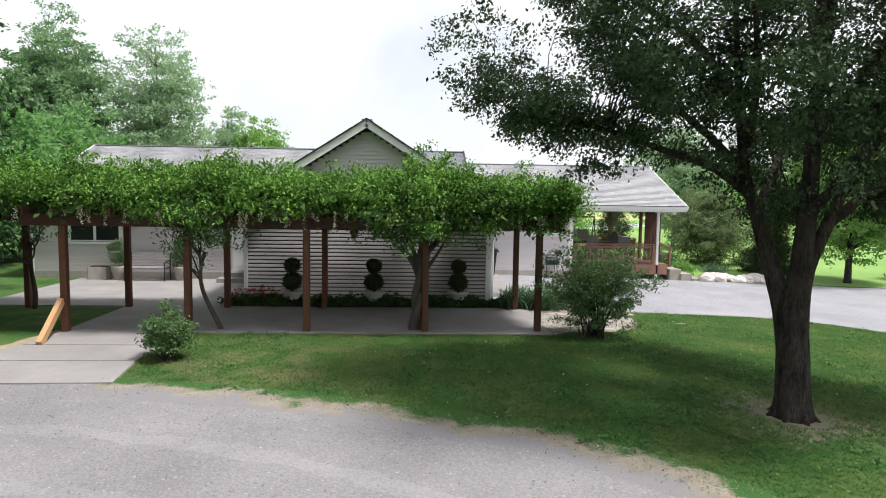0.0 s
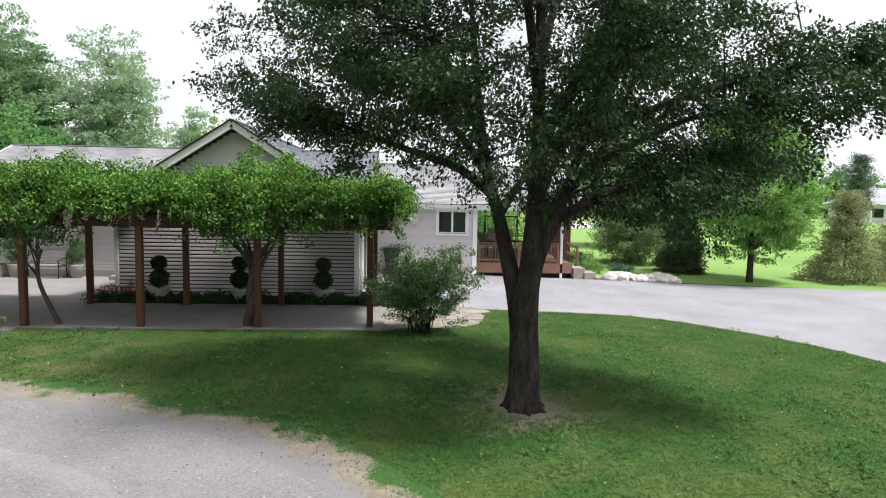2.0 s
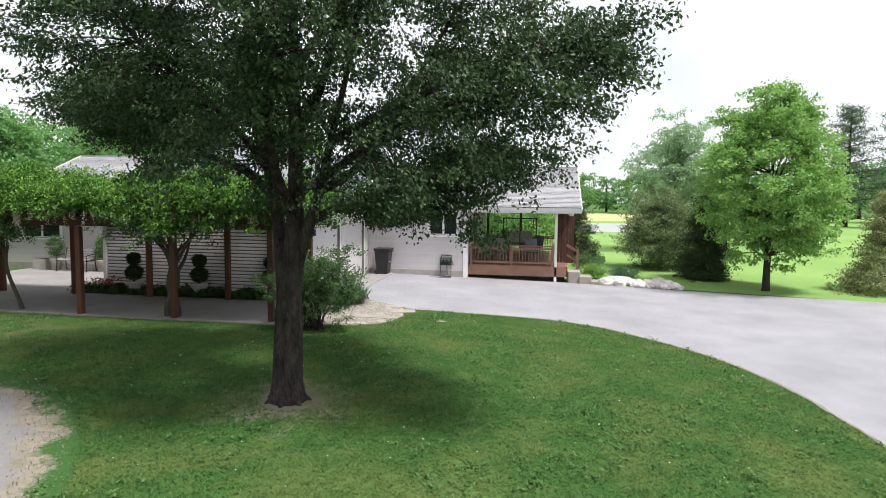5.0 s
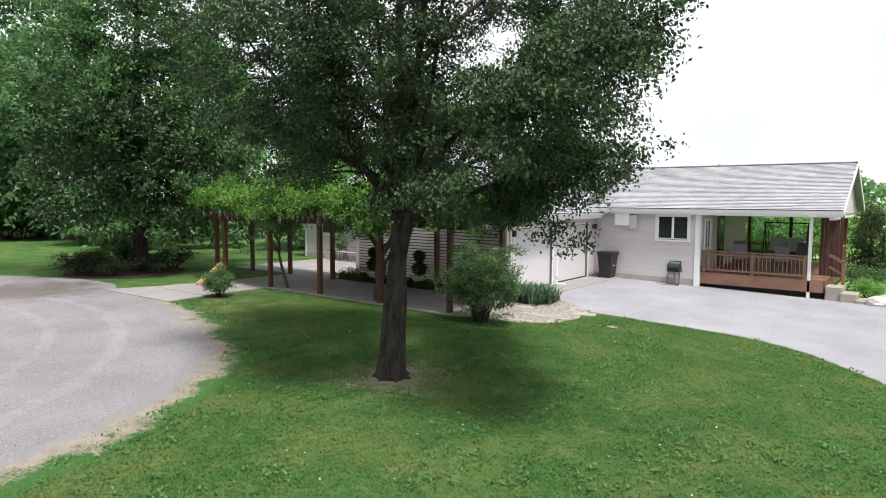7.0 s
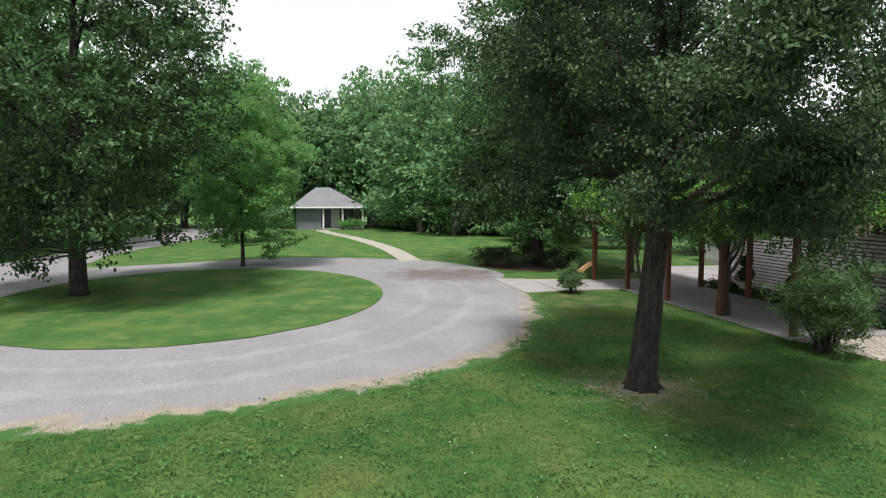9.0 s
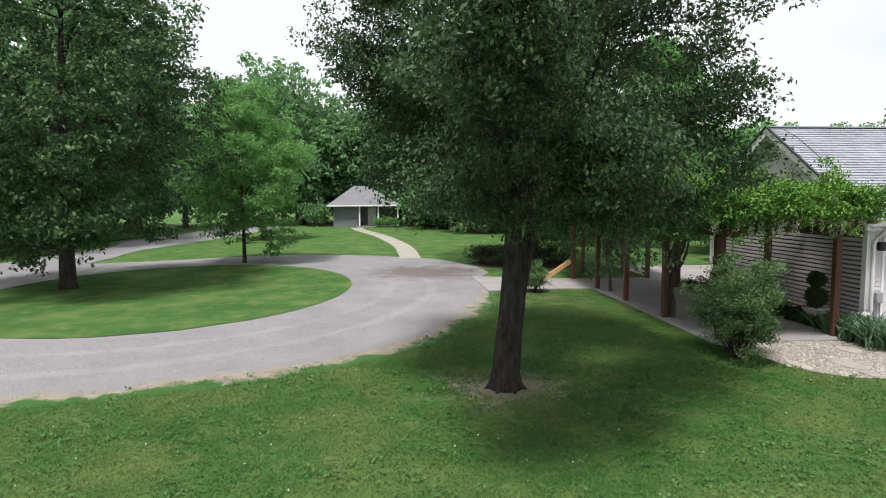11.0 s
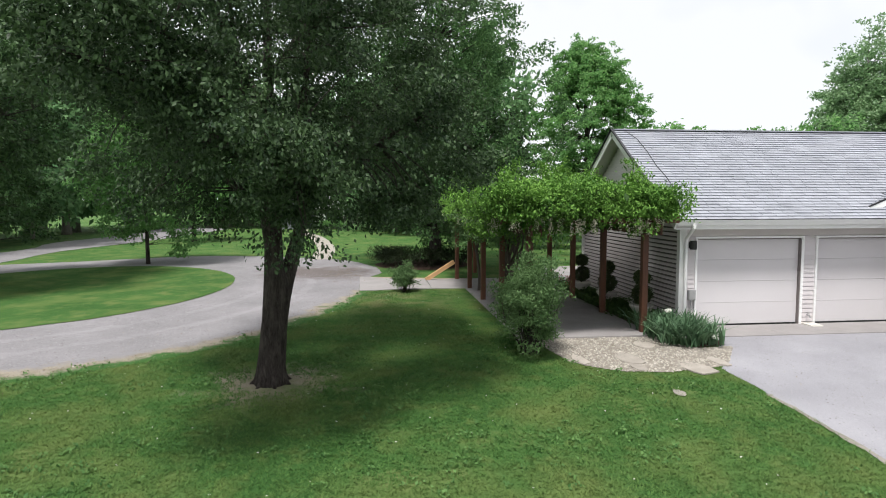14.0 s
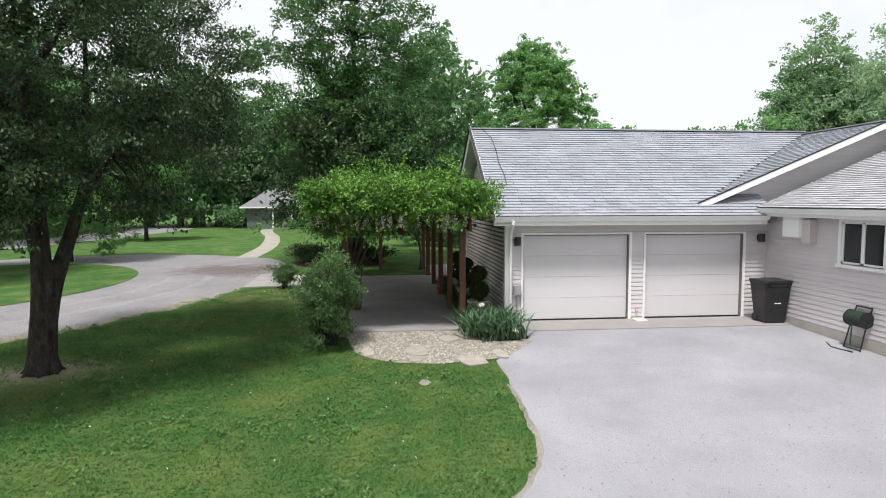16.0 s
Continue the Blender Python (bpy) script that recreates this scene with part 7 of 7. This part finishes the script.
# ---- grass and clover ----
def grass(ring, step, hi, seed, holes, name, label, xr, yr, verge_on=False):
    """Blades in tufts over a lawn, as one piece of stuff."""
    rng = np.random.default_rng(seed)
    n = int((xr[1] - xr[0]) * (yr[1] - yr[0]) / step ** 2)
    px, py = rng.uniform(*xr, n), rng.uniform(*yr, n)
    k = inside(px, py, ring)
    for h in holes:
        k &= ~inside(px, py, h)
    d = np.hypot(px - 3.28, py + 8.88)
    k &= d > 0.45 + 0.65 * rng.random(n) ** 1.5
    if verge_on:
        line = np.array(spline(LAWN_EDGE, False, 10), dtype=np.float32)
        q = np.nonzero(k)[0]
        far = np.concatenate([np.sqrt(((np.stack([px[c], py[c]], 1).astype(np.float32)[:, None] - line[None]) ** 2).sum(2)).min(1) for c in np.array_split(q, 30)])
        k[q] = far > 0.30 * rng.random(len(q)) ** 1.5
    px, py = px[k], py[k]
    n = len(px)
    pz = 0.03 - 0.025 * (np.clip(px, 0.5, 8.0) - 0.5)
    v = np.zeros((n, 3, 3, 3))
    for b in range(3):
        a = rng.uniform(0, 6.28, n)
        o = rng.normal(size=(n, 2)) * 0.016
        w, h, l = rng.uniform(0.005, 0.010, n), hi * rng.uniform(0.4, 1.1, n), rng.uniform(0.02, 0.065, n)
        c, s = np.cos(a), np.sin(a)
        v[:, b, 0] = np.stack([px + o[:, 0] - s * w, py + o[:, 1] + c * w, pz], 1)
        v[:, b, 1] = np.stack([px + o[:, 0] + s * w, py + o[:, 1] - c * w, pz], 1)
        v[:, b, 2] = np.stack([px + o[:, 0] + c * l, py + o[:, 1] + s * l, pz + h], 1)
    me = array_mesh(name, v.reshape(-1, 3), np.arange(n * 9).reshape(-1, 3))
    return tagged(link_mesh(name, me, M["blade"]), label, "grass", kind="stuff")


lawn_ring = spline(LAWN_EDGE, False, 8) + [(13.0, -24), (12.8, -16), (12.3, -8), (11.5, -4.5), (9.5, -1.5), (8.0, -0.8), (3.0, -0.5), (0.9, -4.1), (-6.95, -4.12)]
grass(lawn_ring, 0.036, 0.032, 601, [drive_ring, peb_ring], "lawn_grass", "short mown grass blades of the front lawn", (-7.2, 12.6), (-24, -0.6), True)
grass(ISLAND, 0.11, 0.05, 602, [], "lawn_grass", "short mown grass blades of the island", (-18.2, -1.4), (-24.5, -11.9))


def clover():
    rng = np.random.default_rng(611)
    px, py = rng.uniform(-6, 11.5, 260), rng.uniform(-17, -1.2, 260)
    k = inside(px, py, lawn_ring) & ~inside(px, py, drive_ring) & ~inside(px, py, peb_ring)
    pts = np.stack([px[k], py[k], 0.03 - 0.025 * (np.clip(px[k], 0.5, 8.0) - 0.5) + 0.045], 1)
    ob = thing("clover_flowers", (3, -6, 0), "scattered white clover heads in the lawn", "flowers", kind="stuff")
    foliage(ob, "heads", pts, 4, 0.006, 0.017, M["whiteflower"], rng, 0.8, 0.0, 0.9)


clover()


def weeds():
    """Broad-leaved tufts in the turf, in loose drifts."""
    rng = np.random.default_rng(615)
    px, py = rng.uniform(-6.8, 12, 3800), rng.uniform(-17.5, -1.1, 3800)
    k = inside(px, py, lawn_ring) & ~inside(px, py, drive_ring) & ~inside(px, py, peb_ring)
    k &= np.array([noise.noise(Vector((a * 0.55, b * 0.55, 5.0))) + 0.5 * noise.noise(Vector((a * 1.9, b * 1.9, 9.0))) > 0.05 for a, b in zip(px, py)])
    k &= np.hypot(px - 3.23, py + 8.92) > 1.0
    pts = np.stack([px[k], py[k], 0.03 - 0.025 * (np.clip(px[k], 0.5, 8.0) - 0.5) + 0.03], 1)
    ob = thing("lawn_weeds", (3, -6, 0), "low clover and plantain tufts growing in the turf", "weeds", kind="stuff")
    foliage(ob, "leaves", pts, 13, 0.045, 0.05, M["weed"], rng, 1.3, 0.0, 0.6)


M["weed"] = leaf_material("turf_weeds", (0.045, 0.125, 0.036), (0.15, 0.27, 0.085), 0.3, 0.5)
weeds()

# loose leaf litter, straw and stones on gravel and drive
M["litter"] = leaf_material("leaf_litter", (0.10, 0.075, 0.055), (0.32, 0.27, 0.20), 0.1, 0.8)
M["chips"] = material("loose_stones", (0.13, 0.122, 0.126), (0.31, 0.298, 0.302), 0.9, 8.0, 60.0, 0.3, vary="island", amount=0.45)


def litter():
    rng = np.random.default_rng(621)
    line = np.array(spline(LAWN_EDGE, False, 10))
    c = line[rng.integers(len(line), size=2600)] + rng.normal(size=(2600, 2)) * np.where(rng.random((2600, 1)) < 0.7, 0.18, 0.4) + rng.normal(size=(2600, 2)) * 0.1
    extra = np.stack([rng.uniform(-10, 3, 700), rng.uniform(-16, -8, 700)], 1)
    extra = extra[inside(extra[:, 0], extra[:, 1], gravel_ring)]
    dr = np.stack([rng.uniform(1.2, 9, 120), rng.uniform(-1, 6, 120)], 1)
    pile = rng.normal(size=(1500, 2)) * (1.5, 0.45) + (-11.8, -8.2)
    c = np.concatenate([c, extra, dr, pile])
    pts = np.stack([c[:, 0], c[:, 1], 0.03 - 0.025 * (np.clip(c[:, 0], 0.5, 8.0) - 0.5) + 0.03], 1)
    ob = thing("leaf_litter", (0, -9, 0), "dry leaves and straw strewn along the gravel's edge", "leaf litter", kind="stuff")
    v, f = leaf_arrays(pts - np.array((0, -9, 0)), 0.034, rng, 3.0, 0.0, 0.35)
    link_mesh("litter", array_mesh("litter", v, f), M["litter"], ob)


def stones(name, label, n, xr, yr, rings, r0, r1, seed, holes=()):
    rng = np.random.default_rng(seed)
    px, py = rng.uniform(*xr, n), rng.uniform(*yr, n)
    k = inside(px, py, rings)
    for h in holes:
        k &= ~inside(px, py, h)
    px, py = px[k], py[k]
    n = len(px)
    r = r0 + (r1 - r0) * rng.random(n) ** 3
    a = rng.uniform(0, 6.28, n)
    v = np.zeros((n, 5, 3))
    for q in range(4):
        v[:, q, 0] = px + np.cos(a + q * 1.57) * r
        v[:, q, 1] = py + np.sin(a + q * 1.57) * r * 0.8
        v[:, q, 2] = 0.03 - 0.025 * (np.clip(px, 0.5, 8.0) - 0.5) + 0.010
    v[:, 4] = np.stack([px, py, v[:, 0, 2] + r * 0.8], 1)
    i = np.arange(n)[:, None] * 5
    f = np.concatenate([i + (0, 1, 4), i + (1, 2, 4), i + (2, 3, 4), i + (3, 0, 4)], 1).reshape(-1, 3)
    tagged(link_mesh(name, array_mesh(name, v.reshape(-1, 3), f), M["chips"]), label, "gravel", kind="stuff")


litter()
stones("loose_gravel", "loose pale and dark stones on the gravel loop", 30000, (-12, 3.6), (-18, -7.4), gravel_ring, 0.007, 0.023, 631, [ISLAND])
stones("loose_gravel", "loose chips scattered on the driveway", 9000, (1.2, 11), (-4, 6.4), drive_ring, 0.005, 0.017, 632)

# ---- roof shingles, last ----
up_e = Vector((-3.82, 0, RIDGE_Z - g_roof(0.42)))
len_e = up_e.length
def valley(v):
    x = 0.42 - 3.82 * v / len_e
    z = g_roof(x)
    return min(E1, 4.0 + (z - 2.51) / SL) if x < -0.42 else 6.55


shingles(roof_east, (0.42, 0, g_roof(0.42)), (0, 1, 0), up_e.normalized(), int(len_e / SH), lambda v: (E0, valley(v)), lambda u, v: v < 1.9)
up_m = Vector((0, 5.9, m_roof(9.9) - 2.51))
def valley_x(v):
    z = 2.51 + (m_roof(9.9) - 2.51) * v / up_m.length
    return max(RIDGE_X, 0.42 - (z - 2.58) / GS)


shingles(roof_main, (0, 4.0, 2.51), (1, 0, 0), up_m.normalized(), int(up_m.length / SH), lambda v: (min(valley_x(v), -0.05), 0.0), lambda u, v: False)
shingles(roof_main, (0, 4.0, 2.51), (1, 0, 0), up_m.normalized(), int(up_m.length / SH), lambda v: (-15.6, -6.6), lambda u, v: False, "shingle_lit")
up_w = Vector((0, 4.15, w_roof(10.4) - 2.76))
shingles(roof_wing, (0, 6.25, 2.76), (1, 0, 0), up_w.normalized(), int(up_w.length / SH), lambda v: (0.02, 8.45), lambda u, v: False, "shingle_lit")
